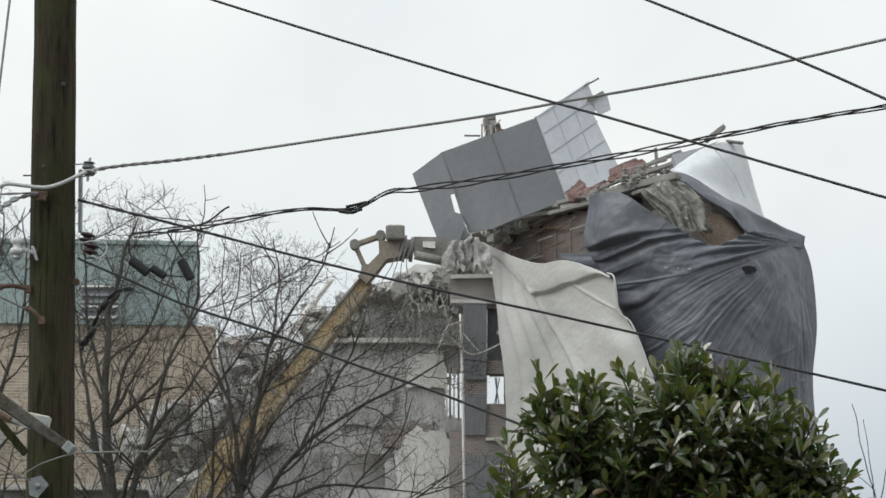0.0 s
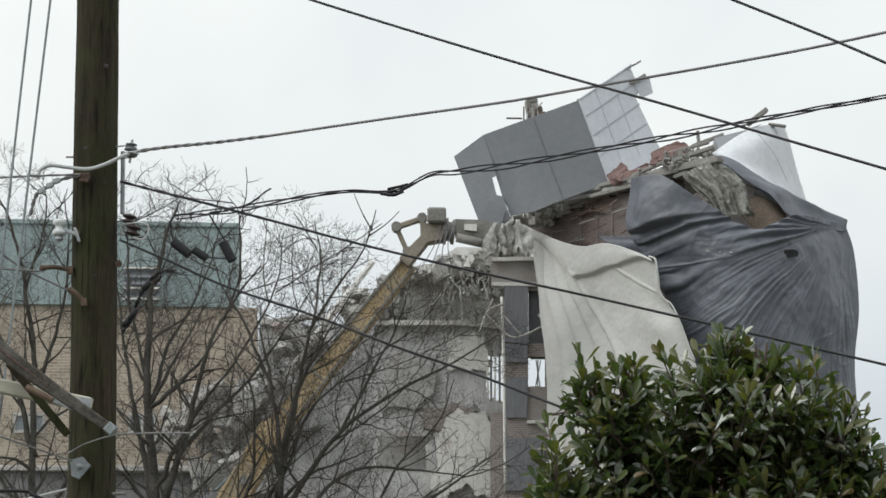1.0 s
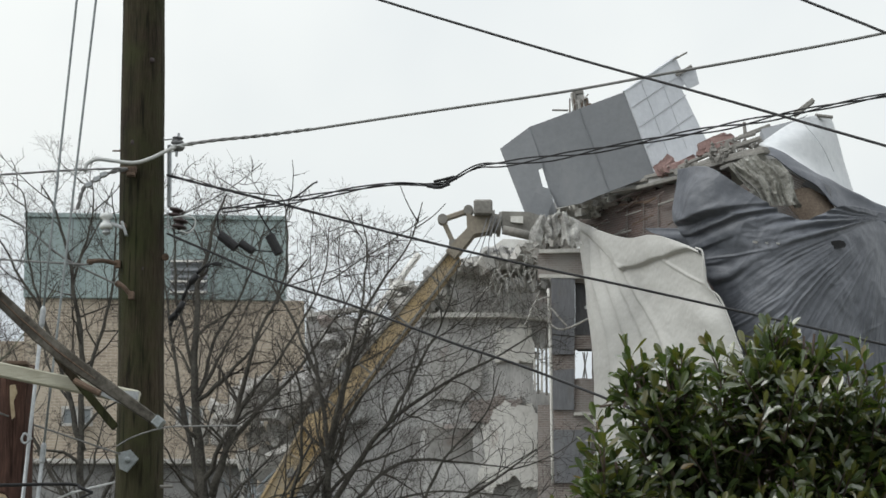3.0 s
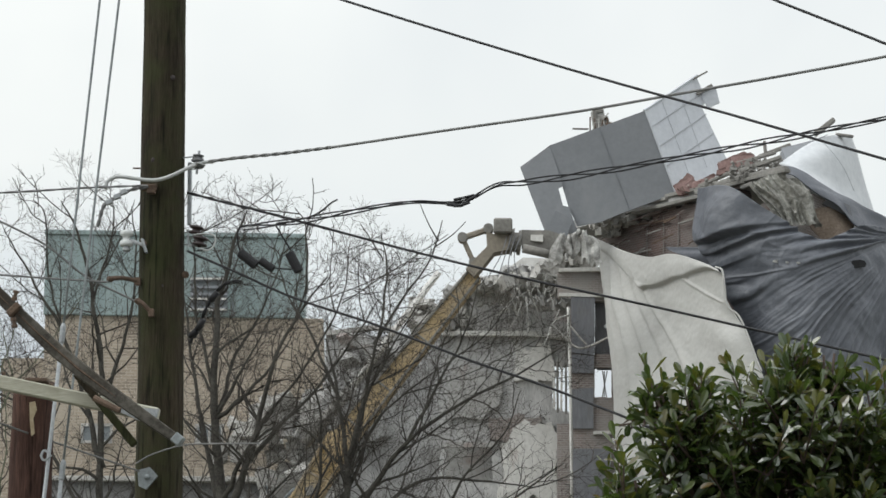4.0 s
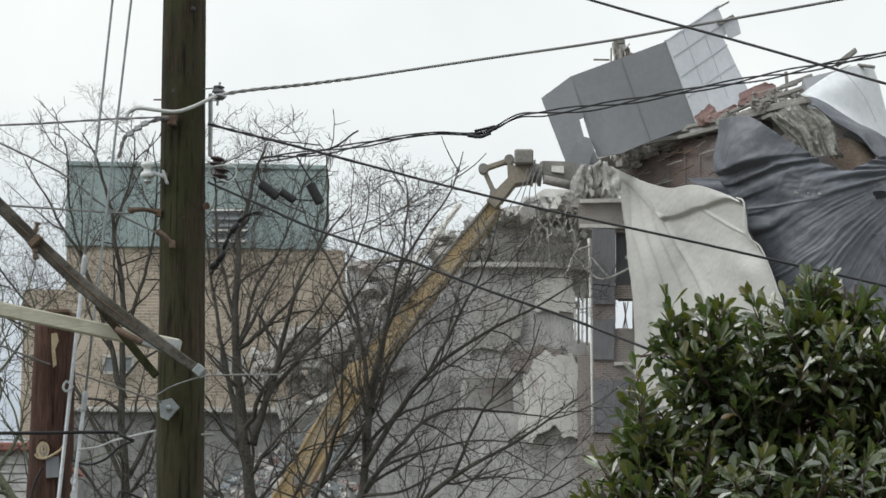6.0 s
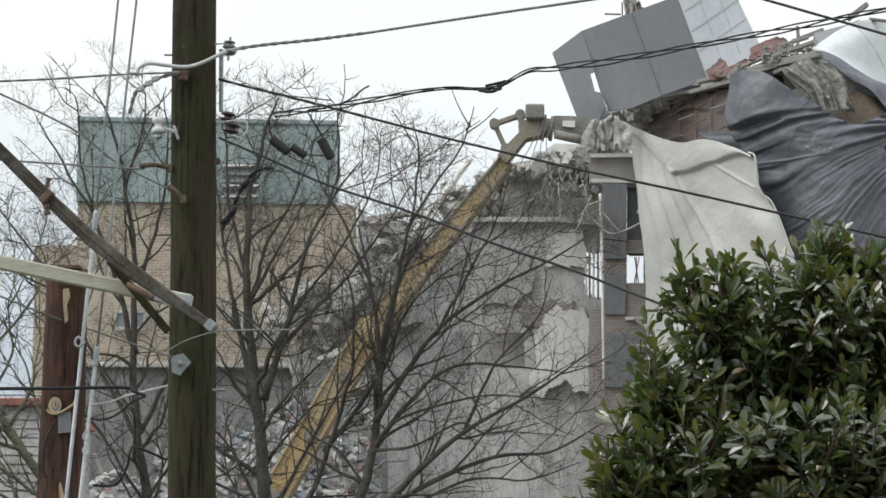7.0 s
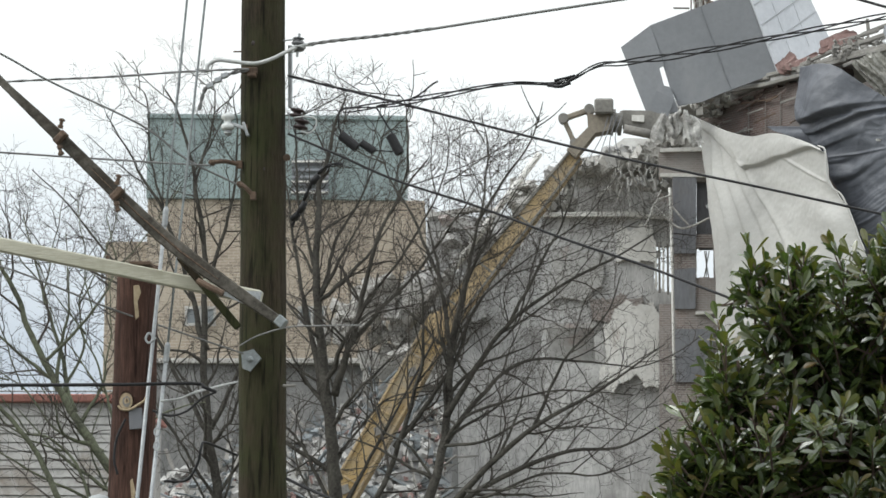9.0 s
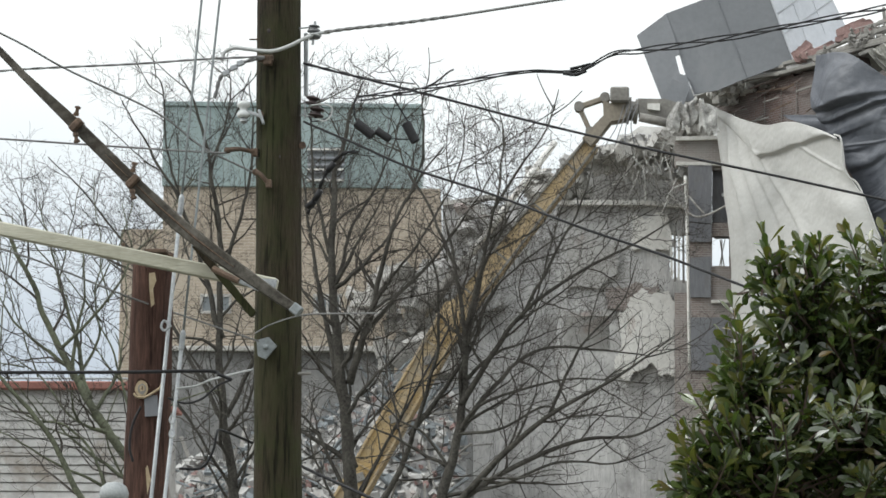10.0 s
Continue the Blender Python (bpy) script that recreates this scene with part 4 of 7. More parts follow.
E_TOP = Vector((1.00, 87.00, 17.67)).z
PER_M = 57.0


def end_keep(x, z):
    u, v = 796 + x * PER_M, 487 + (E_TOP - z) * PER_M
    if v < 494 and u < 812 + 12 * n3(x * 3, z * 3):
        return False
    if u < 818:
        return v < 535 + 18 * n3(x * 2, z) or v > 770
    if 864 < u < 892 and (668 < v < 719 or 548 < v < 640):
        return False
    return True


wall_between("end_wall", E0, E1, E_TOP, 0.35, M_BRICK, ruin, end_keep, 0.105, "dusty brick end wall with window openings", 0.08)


def panel(name, corners, depth, mat, label=""):
    return part(name, Geo().slab(corners, depth), mat, ruin, label)


panel("slate_panel", [(0.64, 86.90, 16.80), (1.39, 86.90, 16.84), (1.37, 86.90, 14.89), (0.66, 86.90, 14.97)], (0, 0.1, 0), M_DARKWALL, "dark slate-grey wall panel")
panel("slate_panel", [(0.66, 86.90, 14.93), (1.37, 86.90, 14.86), (1.35, 86.90, 14.32), (0.67, 86.90, 14.32)], (0, 0.1, 0), M_DARKWALL, "dark slate-grey wall panel")
panel("slate_panel", [(0.67, 86.90, 13.82), (1.35, 86.90, 13.86), (1.34, 86.90, 12.57), (0.69, 86.90, 12.57)], (0, 0.1, 0), M_DARKWALL, "dark slate-grey wall panel")
panel("slate_panel", [(0.69, 86.90, 11.94), (1.87, 86.90, 11.94), (1.86, 86.90, 10.28), (0.70, 86.90, 10.28)], (0, 0.1, 0), M_DARKWALL, "dark slate-grey wall panel")
panel("slate_panel", [(1.46, 87.20, 14.94), (1.94, 87.20, 14.94), (1.94, 87.20, 14.47), (1.46, 87.20, 14.47)], (0, 0.1, 0), M_DARKWALL)
# Dark sheet for the glass; the recess's shade is in its colour.
panel("dark_window", [(1.40, 87.30, 16.67), (1.97, 87.30, 16.67), (1.96, 87.30, 14.92), (1.39, 87.30, 14.92)], (0, 0.05, 0), M_DARKWALL, "dark window glass with recess shade in its colour")
panel("stone_band", [(0.25, 86.88, 16.87), (1.94, 86.88, 16.84), (1.94, 86.88, 16.73), (0.25, 86.88, 16.76)], (0, 0.15, 0), M_PLASTER, "pale stone band")
panel("stone_band", [(0.25, 86.85, 17.66), (1.94, 86.85, 17.70), (1.94, 86.85, 17.57), (0.25, 86.85, 17.54)], (0, 0.25, 0), M_PLASTER, "pale stone band")
panel("window_sill", [(1.34, 86.85, 12.48), (1.98, 86.85, 12.50), (1.98, 86.85, 12.41), (1.34, 86.85, 12.39)], (0, 0.3, 0), M_PLASTER, "pale window sill")
for a, b in (((1.63, 87.10, 14.42), (1.77, 87.10, 13.49)), ((1.78, 87.10, 14.42), (1.60, 87.10, 13.49)), ((1.69, 87.10, 14.42), (1.68, 87.10, 13.49))):
    part("window_bar", Geo().beam(a, b, 0.035, 0.035), M_OLDSTEEL, ruin)
panel("broken_pane", [(1.67, 87.00, 15.85), (1.78, 87.00, 15.92), (1.82, 87.00, 15.81), (1.71, 87.00, 15.76)], (0, 0.02, 0), M_WHITECERAMIC, "white scrap in the window")
panel("broken_pane", [(1.83, 87.00, 15.88), (1.94, 87.00, 15.92), (1.94, 87.00, 15.85), (1.85, 87.00, 15.81)], (0, 0.02, 0), M_WHITECERAMIC, "white scrap in the window")
# standing pipe and bent dangling pipes
part("standing_pipe", Geo().tube(spline([(0.55, 86.60, 16.35), (0.58, 86.60, 15.56), (0.60, 86.60, 14.85), (0.63, 86.60, 13.25), (0.67, 86.60, 10.25)], 4), 0.05, 8), M_PLASTER, ruin, "pale upright pipe", smooth=True)
for pts, r in (([(0.60, 86.50, 16.09), (0.28, 86.40, 15.98), (0.04, 86.40, 15.75), (-0.07, 86.40, 15.39)], 0.035), ([(0.04, 86.40, 15.75), (0.28, 86.40, 15.53), (0.67, 86.40, 15.14), (0.95, 86.40, 15.03), (1.34, 86.40, 15.14), (1.84, 86.50, 15.41)], 0.035), ([(0.64, 86.45, 15.72), (0.90, 86.40, 15.39), (1.13, 86.40, 15.14)], 0.03), ([(0.28, 86.40, 16.25), (0.14, 86.40, 15.89), (-0.05, 86.40, 15.42), (-0.25, 86.40, 15.09)], 0.03)):
    part("bent_pipe", Geo().tube(spline(pts, 6), r, 7), M_RUBBLE, ruin, "pale bent dangling pipe", smooth=True)
# pale strips between the end wall and the broken bay
for k, (a, b) in enumerate((((0.09, 88.50, 14.87), (0.13, 88.50, 13.41)), ((0.22, 88.50, 14.92), (0.23, 88.50, 13.28)), ((0.36, 88.50, 14.77), (0.34, 88.50, 13.32)), ((0.49, 88.50, 14.87), (0.50, 88.50, 13.23)))):
    part("hanging_strip", Geo().beam(a, b, 0.07, 0.03, up=(0, 1, 0)), M_OLDSTEEL if k % 2 else M_PLASTER, ruin)

# broken bay: concrete wall, ledge, dark recess and back wall
B0, B1 = ground_at((-3.59, 90.00, 14.26)), ground_at((0.66, 90.00, 14.26))
B_TOP = Vector((-1.73, 90.00, 16.00)).z


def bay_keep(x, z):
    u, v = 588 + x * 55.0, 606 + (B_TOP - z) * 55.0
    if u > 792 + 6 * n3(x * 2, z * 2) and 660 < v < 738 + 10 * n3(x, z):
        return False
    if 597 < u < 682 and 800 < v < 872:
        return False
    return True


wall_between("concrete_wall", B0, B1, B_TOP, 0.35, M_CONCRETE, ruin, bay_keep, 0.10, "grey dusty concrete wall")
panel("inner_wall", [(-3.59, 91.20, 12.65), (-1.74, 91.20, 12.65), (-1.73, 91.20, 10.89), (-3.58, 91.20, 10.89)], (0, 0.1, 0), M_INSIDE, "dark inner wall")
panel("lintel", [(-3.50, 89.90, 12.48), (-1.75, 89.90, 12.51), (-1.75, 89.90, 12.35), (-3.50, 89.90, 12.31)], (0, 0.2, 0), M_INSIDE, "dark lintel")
panel("ledge", [(-3.52, 89.70, 16.10), (-0.77, 89.70, 16.10), (0.57, 89.70, 15.95), (0.57, 89.70, 15.84), (-0.77, 89.70, 15.95), (-3.52, 89.70, 15.95)], (0, 0.7, 0), M_PLASTER, "pale ledge")
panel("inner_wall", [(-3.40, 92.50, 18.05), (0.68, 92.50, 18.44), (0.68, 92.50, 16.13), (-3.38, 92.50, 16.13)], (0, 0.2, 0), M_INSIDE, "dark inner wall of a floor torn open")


def blob_panel(name, a, b, z0, z1, y, mat, seed, label, cell=0.05):
    """A broken upright piece with an uneven outline."""
    h = z1 - z0

    def keep(x, z):
        e = min(x, (b - a) - x) / (b - a) * 6
        return z < h * (0.82 + 0.25 * n3(x * 1.4, 0.3, seed)) and z > h * (0.10 + 0.2 * n3(x * 1.7, 0.7, seed + 5)) and e + 0.6 * n3(x, z, seed + 9) + 0.22 * n3(x * 3.5, z * 3.5, seed) > 0.3

    return placed(name, wall_grid(b - a, h, 0.25, cell, keep), mat, ruin, (a, y, z0), 0, label)


def by(p):
    return p[0], p[2]


x0, z1 = by((-1.71, 89.60, 13.37))
x1, z0 = by((0.29, 89.60, 10.18))
blob_panel("plaster_patch", x0, x1, z0, z1, 89.7, M_PLASTER, 2.0, "pale plaster with red brick showing")
x0, z1 = by((-2.04, 89.60, 13.56))
x1, z0 = by((-0.25, 89.60, 12.37))
blob_panel("brick_patch", x0, x1, z0, z1, 89.82, M_BRICK, 12.0, "ragged patch of bare red brick")
x0, z1 = by((-3.37, 89.60, 15.31))
x1, z0 = by((-1.53, 89.60, 13.10))
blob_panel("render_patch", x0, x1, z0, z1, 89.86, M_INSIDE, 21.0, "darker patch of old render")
x0, z1 = by((-1.17, 89.60, 15.83))
x1, z0 = by((0.11, 89.60, 14.38))
blob_panel("render_patch", x0, x1, z0, z1, 89.86, M_PLASTER, 33.0, "paler patch of old render")
x0, z1 = by((-2.66, 89.80, 18.17))
x1, z0 = by((0.52, 89.80, 16.83))
blob_panel("broken_floor", x0, x1, z0, z1, 89.8, M_RUBBLE, 7.0, "broken concrete floor edge")

# rubble on the broken floor, hanging bars and dust-grey scraps
def rubble(name, boxes, count, size, mat, label, seed, parent=None):
    """Lumps scattered through boxes (corner, corner)."""
    rng = random.Random(seed)
    g = Geo()
    for k in range(count):
        a, b = boxes[k % len(boxes)]
        g.chunk([rng.uniform(a[i], b[i]) for i in range(3)], size * rng.uniform(0.35, 1.3), rng)
    if parent:
        ob = part(name, g, mat, parent, label)
        tagged(ob, kind="stuff")
    else:
        single(name, g, mat, label, "rubble", kind="stuff")


rubble("rubble", [((-2.58, 90.60, 17.53), (-1.17, 88.90, 17.56)), ((-1.56, 90.60, 17.56), (0.47, 88.90, 17.69)), ((-0.44, 89.50, 17.71), (0.83, 88.20, 18.02)), ((-4.54, 91.00, 16.27), (-2.64, 89.50, 17.05))], 520, 0.42, M_RUBBLE, "grey broken concrete lumps on the torn floor", 3)
rubble("rubble", [((-1.57, 91.00, 18.07), (0.29, 89.00, 18.02)), ((-3.43, 91.00, 17.31), (-2.47, 90.00, 17.61)), ((-0.72, 89.60, 16.79), (0.56, 88.60, 16.99))], 240, 0.3, M_CONCRETE, "small grey concrete lumps", 4)
rng = random.Random(8)
for k in range(64):
    p = Vector((-1.54, 89.20, 17.19)).lerp(Vector((0.68, 87.20, 17.51)), rng.random()) + Vector((0, 0, rng.uniform(-0.4, 0.25)))
    drop = rng.uniform(0.2, 1.2) * rng.choice((1, 1, 1, -0.4))
    side = rng.uniform(-0.7, 0.7)
    pts = [p, p + Vector((side * 0.45 + rng.uniform(-0.06, 0.06), -0.1, -drop * 0.5)), p + Vector((side, rng.uniform(-0.2, 0.1), -drop))]
    part("hanging_bar", Geo().tube(spline(pts, 5), rng.choice((0.008, 0.010, 0.014, 0.022, 0.032)), 5), (M_RUBBLE, M_CLOTHSCRAP, M_OLDSTEEL)[k % 3], ruin, "dangling reinforcing bar or lath")
# dust-grey wall pieces behind the machine's head
panel("broken_wall", [(-0.16, 88.50, 19.10), (0.29, 88.50, 19.01), (0.84, 88.50, 19.19), (1.29, 88.50, 18.97), (1.53, 88.50, 18.27), (1.38, 88.50, 17.71), (0.20, 88.50, 17.62), (-0.07, 88.50, 18.27)], (0, 0.3, 0), M_RUBBLE, "torn grey wall piece")
panel("broken_wall", [(-1.77, 91.50, 18.26), (-0.92, 91.50, 18.87), (0.11, 91.50, 18.83), (0.30, 91.50, 18.26), (-0.83, 91.50, 17.88)], (0, 0.3, 0), M_PLASTER, "torn pale wall piece")
panel("broken_wall", [(-2.71, 91.80, 17.55), (-2.56, 91.80, 18.22), (-1.77, 91.80, 18.35), (-0.83, 91.80, 18.12), (-0.92, 91.80, 17.45)], (0, 0.3, 0), M_CONCRETE, "torn grey wall piece")
for k, (a, b, r) in enumerate((((-0.04, 87.60, 18.10), (0.29, 87.60, 18.92), 0.16), ((0.29, 87.60, 17.91), (0.51, 87.60, 18.94), 0.12), ((0.68, 87.50, 17.86), (0.74, 87.60, 18.98), 0.15), ((1.01, 87.50, 17.89), (0.97, 87.50, 18.85), 0.11), ((1.29, 87.30, 18.04), (1.10, 87.30, 18.73), 0.12), ((0.93, 87.20, 18.57), (1.51, 87.20, 18.02), 0.10), ((-1.54, 89.30, 17.86), (-0.81, 89.30, 18.01), 0.10), ((-0.89, 89.00, 17.43), (0.11, 89.00, 17.84), 0.12))):
    a, b = Vector(a), Vector(b)
    pts = [a.lerp(b, t) + Vector((0.12 * noise.noise(Vector((t * 3, k, 0))), 0.1 * noise.noise(Vector((t * 3, k, 5))), 0)) for t in (0, 0.25, 0.5, 0.75, 1)]
    part("torn_scrap", Geo().tube(pts, [r * 0.5, r, r * 0.8, r, r * 0.3], 6), M_RUBBLE, ruin, "dusty torn scrap")

# further low wall of the same ruin, and rubble leaning on it
H0, H1 = ground_at((-7.82, 96.00, 16.09)), ground_at((-3.61, 96.00, 16.09))
H_TOP = Vector((-6.56, 96.00, 17.24)).z
wall_between("concrete_wall", H0, H1, H_TOP, 0.4, M_CONCRETE, ruin, lambda x, z: z < H_TOP - 0.25 + 0.25 * n3(x, z, 4), 0.25, "grey dusty concrete wall")
panel("coping", [(-7.82, 95.80, 17.05), (-6.16, 95.80, 17.29), (-5.47, 95.80, 17.25), (-5.47, 95.80, 17.11), (-6.15, 95.80, 17.15), (-7.82, 95.80, 16.91)], (0, 0.5, 0), M_RUBBLE, "broken coping")
for k, c in enumerate((((-9.35, 95.00, 13.79), 1.6), ((-8.39, 95.00, 14.08), 1.2), ((-7.24, 95.00, 14.96), 1.0), ((-10.49, 95.00, 13.21), 1.2), ((-6.29, 95.00, 16.13), 1.1), ((-6.83, 95.00, 13.60), 1.3), ((-8.74, 95.00, 12.05), 1.5))):
    g = Geo()
    r2 = random.Random(40 + k)
    for _ in range(14):
        g.chunk(Vector(c[0]) + Vector((r2.uniform(-1, 1), r2.uniform(0, 1.2), r2.uniform(-0.7, 0.7))) * c[1] * 0.8, c[1] * r2.uniform(0.3, 0.8), r2)
    tagged(part("broken_concrete", g, (M_RUBBLE, M_INSIDE, M_CONCRETE)[k % 3], ruin, "heap of broken grey slabs"), kind="stuff")
# heap of mixed debris at the foot of the torn walls
HEAP = [(-17.00, 7.51), (-14.70, 8.28), (-12.41, 9.34), (-10.88, 9.92), (-9.74, 10.64), (-8.20, 10.89), (-7.05, 10.22), (-6.37, 9.27)]


def heap_top(x):
    for (x0, z0), (x1, z1) in zip(HEAP, HEAP[1:]):
        if x0 <= x <= x1:
            return z0 + (z1 - z0) * (x - x0) / (x1 - x0)
    return 0.0


def heap_height(x, y):
    """Rises from the ground towards a ragged crest."""
    f = min(1.0, max(0.0, (y - 86.5) / 7.0))
    return max(0.0, heap_top(x) * (0.25 + 0.75 * f) + 0.5 * n3(x * 0.6, y * 0.6, 2.0) - 0.4)


heap = thing("debris_heap", (HEAP[3][0], 92, 0), "heap of broken concrete, brick and timber beside the ruin", "rubble")
g = Geo()
HX, HY = 46, 16
for j in range(HY + 1):
    for i in range(HX + 1):
        x, y = HEAP[0][0] + (HEAP[-1][0] - HEAP[0][0]) * i / HX, 86.5 + 8.5 * j / HY
        g.v.append(Vector((x, y, heap_height(x, y) if 0 < i < HX and 0 < j < HY else 0.0)))
for j in range(HY):
    for i in range(HX):
        a = j * (HX + 1) + i
        g.f.append((a, a + 1, a + HX + 2, a + HX + 1))
part("mound", g, M_ANNEX, heap)
rng = random.Random(77)
for name, mat, count, size, label in (("concrete_debris", M_INSIDE, 900, 0.30, "grey broken concrete"), ("plaster_debris", M_RUBBLE, 160, 0.24, "pale broken plaster"), ("brick_debris", M_REDRUBBLE, 330, 0.2, "broken red brick"), ("timber_debris", M_TIMBER, 110, 0.3, "splintered grey timber"), ("steel_debris", M_LOUVRE, 300, 0.34, "dark twisted scrap")):
    g = Geo()
    for k in range(count):
        x, y = rng.uniform(HEAP[0][0] + 0.5, HEAP[-1][0] - 0.4), rng.uniform(87.5, 94.0)
        z = heap_height(x, y)
        if "timber" in name or ("steel" in name and k % 2):
            c, d = Vector((x, y - 0.1, z + 0.12)), Vector((rng.gauss(0, 1), rng.gauss(0, 0.5), rng.gauss(0, 0.8))).normalized() * rng.uniform(0.4, 1.3)
            g.beam(c - d, c + d, rng.uniform(0.05, 0.14), rng.uniform(0.04, 0.09))
        else:
            g.chunk((x, y - 0.1, z + 0.05), size * rng.uniform(0.35, 1.5), rng)
    tagged(part(name, g, mat, heap, label), kind="stuff")
# ---- tilted metal plant room on the roof ----
K = Vector((2.90, 84.00, 22.07))
FX, UP, DP = Vector((-0.04, 84.50, 21.08)) - K, Vector((3.82, 84.00, 19.47)) - K, Vector((4.59, 86.20, 23.71)) - K
shed = thing("rooftop_plant_room", K + UP, "tilted grey metal plant room wrecked on the roof", "plant room")
T = 0.09
nrm_f = FX.cross(UP).normalized()
if nrm_f.y < 0:
    nrm_f = -nrm_f


def on_plane(points, at, normal):
    """Slides points towards or away from the viewer until they lie in one plane."""
    eye = Vector((0, 0, EYE))
    return [eye + (Vector(p) - eye) * (normal.dot(at - eye) / normal.dot(Vector(p) - eye)) for p in points]


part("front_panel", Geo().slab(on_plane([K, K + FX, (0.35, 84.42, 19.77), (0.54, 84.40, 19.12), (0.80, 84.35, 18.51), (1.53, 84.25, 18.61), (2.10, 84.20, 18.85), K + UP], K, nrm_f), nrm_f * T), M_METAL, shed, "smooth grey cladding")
nrm_r = DP.cross(UP).normalized()
if nrm_r.x > 0:
    nrm_r = -nrm_r
R0 = K + FX * -0.002
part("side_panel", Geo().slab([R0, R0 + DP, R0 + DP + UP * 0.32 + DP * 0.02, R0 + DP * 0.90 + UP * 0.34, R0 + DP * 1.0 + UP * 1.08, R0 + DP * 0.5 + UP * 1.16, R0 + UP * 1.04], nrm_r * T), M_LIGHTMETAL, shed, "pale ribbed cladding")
# bent flap at the left end
F0 = K + FX
FL = Vector((-0.95, 84.72, 20.44)) - F0
flap_low = Vector((-0.14, 84.55, 18.27))
nrm_l = FL.cross(flap_low - F0).normalized()
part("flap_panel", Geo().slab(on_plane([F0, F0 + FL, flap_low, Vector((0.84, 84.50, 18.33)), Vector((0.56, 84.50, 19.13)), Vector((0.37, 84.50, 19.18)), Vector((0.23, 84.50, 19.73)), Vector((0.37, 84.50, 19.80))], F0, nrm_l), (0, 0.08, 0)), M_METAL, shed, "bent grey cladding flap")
part("flap_scrap", Geo().slab([(-0.14, 84.10, 18.18), (0.14, 84.10, 18.94), (0.66, 84.10, 18.67), (0.48, 84.10, 18.11)], (0, 0.06, 0)), M_METAL, shed, "torn scrap of grey cladding")
# seams
for t in (0.20, 0.44, 0.68):
    o = nrm_r * -0.02
    part("seam", Geo().beam(R0 + UP * t + o, R0 + UP * t + DP * 0.92 + o, 0.03, 0.045), M_PALESEAM, shed)
for t in (0.30, 0.62):
    o = nrm_r * -0.02
    part("seam", Geo().beam(R0 + DP * t + o, R0 + DP * t + UP * 0.97 + o, 0.012, 0.012), M_PALESEAM, shed)
for a, b in ((0.48, 0.48),):
    o = nrm_f * -0.012
    part("seam", Geo().beam(K + FX * a + o, K + FX * b + UP * 1.02 + o, 0.03, 0.025), M_SEAM, shed)
part("corner_trim", Geo().beam(K - nrm_f * 0.02, K + UP - nrm_f * 0.02, 0.07, 0.05), M_LIGHTMETAL, shed, "pale corner trim")
part("top_flashing", Geo().beam(R0 + DP * -0.02 - UP * 0.01, R0 + DP * 1.02 - UP * 0.01, 0.10, 0.05), M_LIGHTMETAL, shed)
part("loose_board", Geo().beam((4.51, 86.00, 23.59), (4.94, 86.00, 23.83), 0.10, 0.04), M_OLDSTEEL, shed, "loose dark board")
part("loose_board", Geo().beam((4.58, 86.00, 23.07), (5.08, 86.00, 23.37), 0.16, 0.10), M_OLDSTEEL, shed, "loose dark board")
part("side_tab", Geo().slab([(5.04, 86.00, 23.26), (5.19, 86.00, 23.33), (5.31, 86.00, 22.81), (4.93, 86.00, 22.63), (4.72, 86.00, 23.11)], (0, 0.06, 0)), M_LIGHTMETAL, shed, "pale torn cladding tab")
# small vent machinery on top
vent = thing("roof_vent", (1.49, 85.50, 21.76), "broken vent stack on the plant room", "vent")
part("stack", Geo().box((1.49, 85.50, 22.12), (0.2, 0, 0.05), (0, 0.2, 0), (-0.05, 0, 0.3), 0.03), M_RUBBLE, vent)
part("pipe", Geo().tube([(1.42, 85.30, 21.80), (1.36, 85.30, 22.39)], 0.07, 8), M_OLDSTEEL, vent)
part("hood", Geo().box((1.49, 85.40, 22.36), (0.16, 0, 0.02), (0, 0.14, 0), (0, 0, 0.06), 0.02), M_OLDSTEEL, vent)
part("arm", Geo().tube([(0.67, 85.30, 21.80), (1.17, 85.30, 21.79)], 0.03, 6), M_OLDSTEEL, vent)
part("side_box", Geo().box((1.68, 85.40, 22.05), (0.13, 0, 0.04), (0, 0.12, 0), (-0.03, 0, 0.12), 0.02), M_OLDSTEEL, vent)
for k in range(7):
    a = Vector((1.22 + 0.09 * k, 85.25, 21.72 + 0.03 * k))
    part("bent_rod", Geo().tube([a, a + Vector((0.05 * math.sin(k * 2.1), 0, 0.22)), a + Vector((0.16 * math.sin(k * 1.7), 0, 0.34 + 0.10 * math.cos(k * 2.6)))], 0.022, 6), (M_RUST, M_RUBBLE)[k % 2], vent)
part("motor", Geo().lathe((1.72, 85.3, 21.86), (1, 0, 0.3), [(0, 0.05), (0.01, 0.11), (0.2, 0.11), (0.22, 0.06), (0.28, 0.06)], 12), M_RUST, vent, "rusty fan motor")
# pale curled sheet at the roof's corner


def sheet_relief(s, t, p):
    return 0.015 * noise.noise(p * 1.5)


g = loft([[(6.78, 81.50, 19.85), (7.71, 82.50, 20.65), (8.47, 83.20, 21.09), (9.20, 84.00, 21.28)], [(7.00, 81.30, 19.73), (7.91, 82.00, 20.15), (8.70, 83.00, 20.55), (9.43, 84.20, 20.65)], [(7.26, 81.20, 19.64), (8.08, 81.80, 19.45), (8.93, 83.00, 19.50), (9.69, 84.40, 19.71)], [(7.51, 81.10, 19.47), (8.38, 81.80, 19.07), (9.18, 83.00, 18.89), (9.96, 84.60, 18.92)]], 26, 26, sheet_relief, 0.05)
single("curled_metal_sheet", g, M_PALESHEET, "pale sheet of roofing curled up over a dark tarpaulin", "metal sheet", smooth=True)
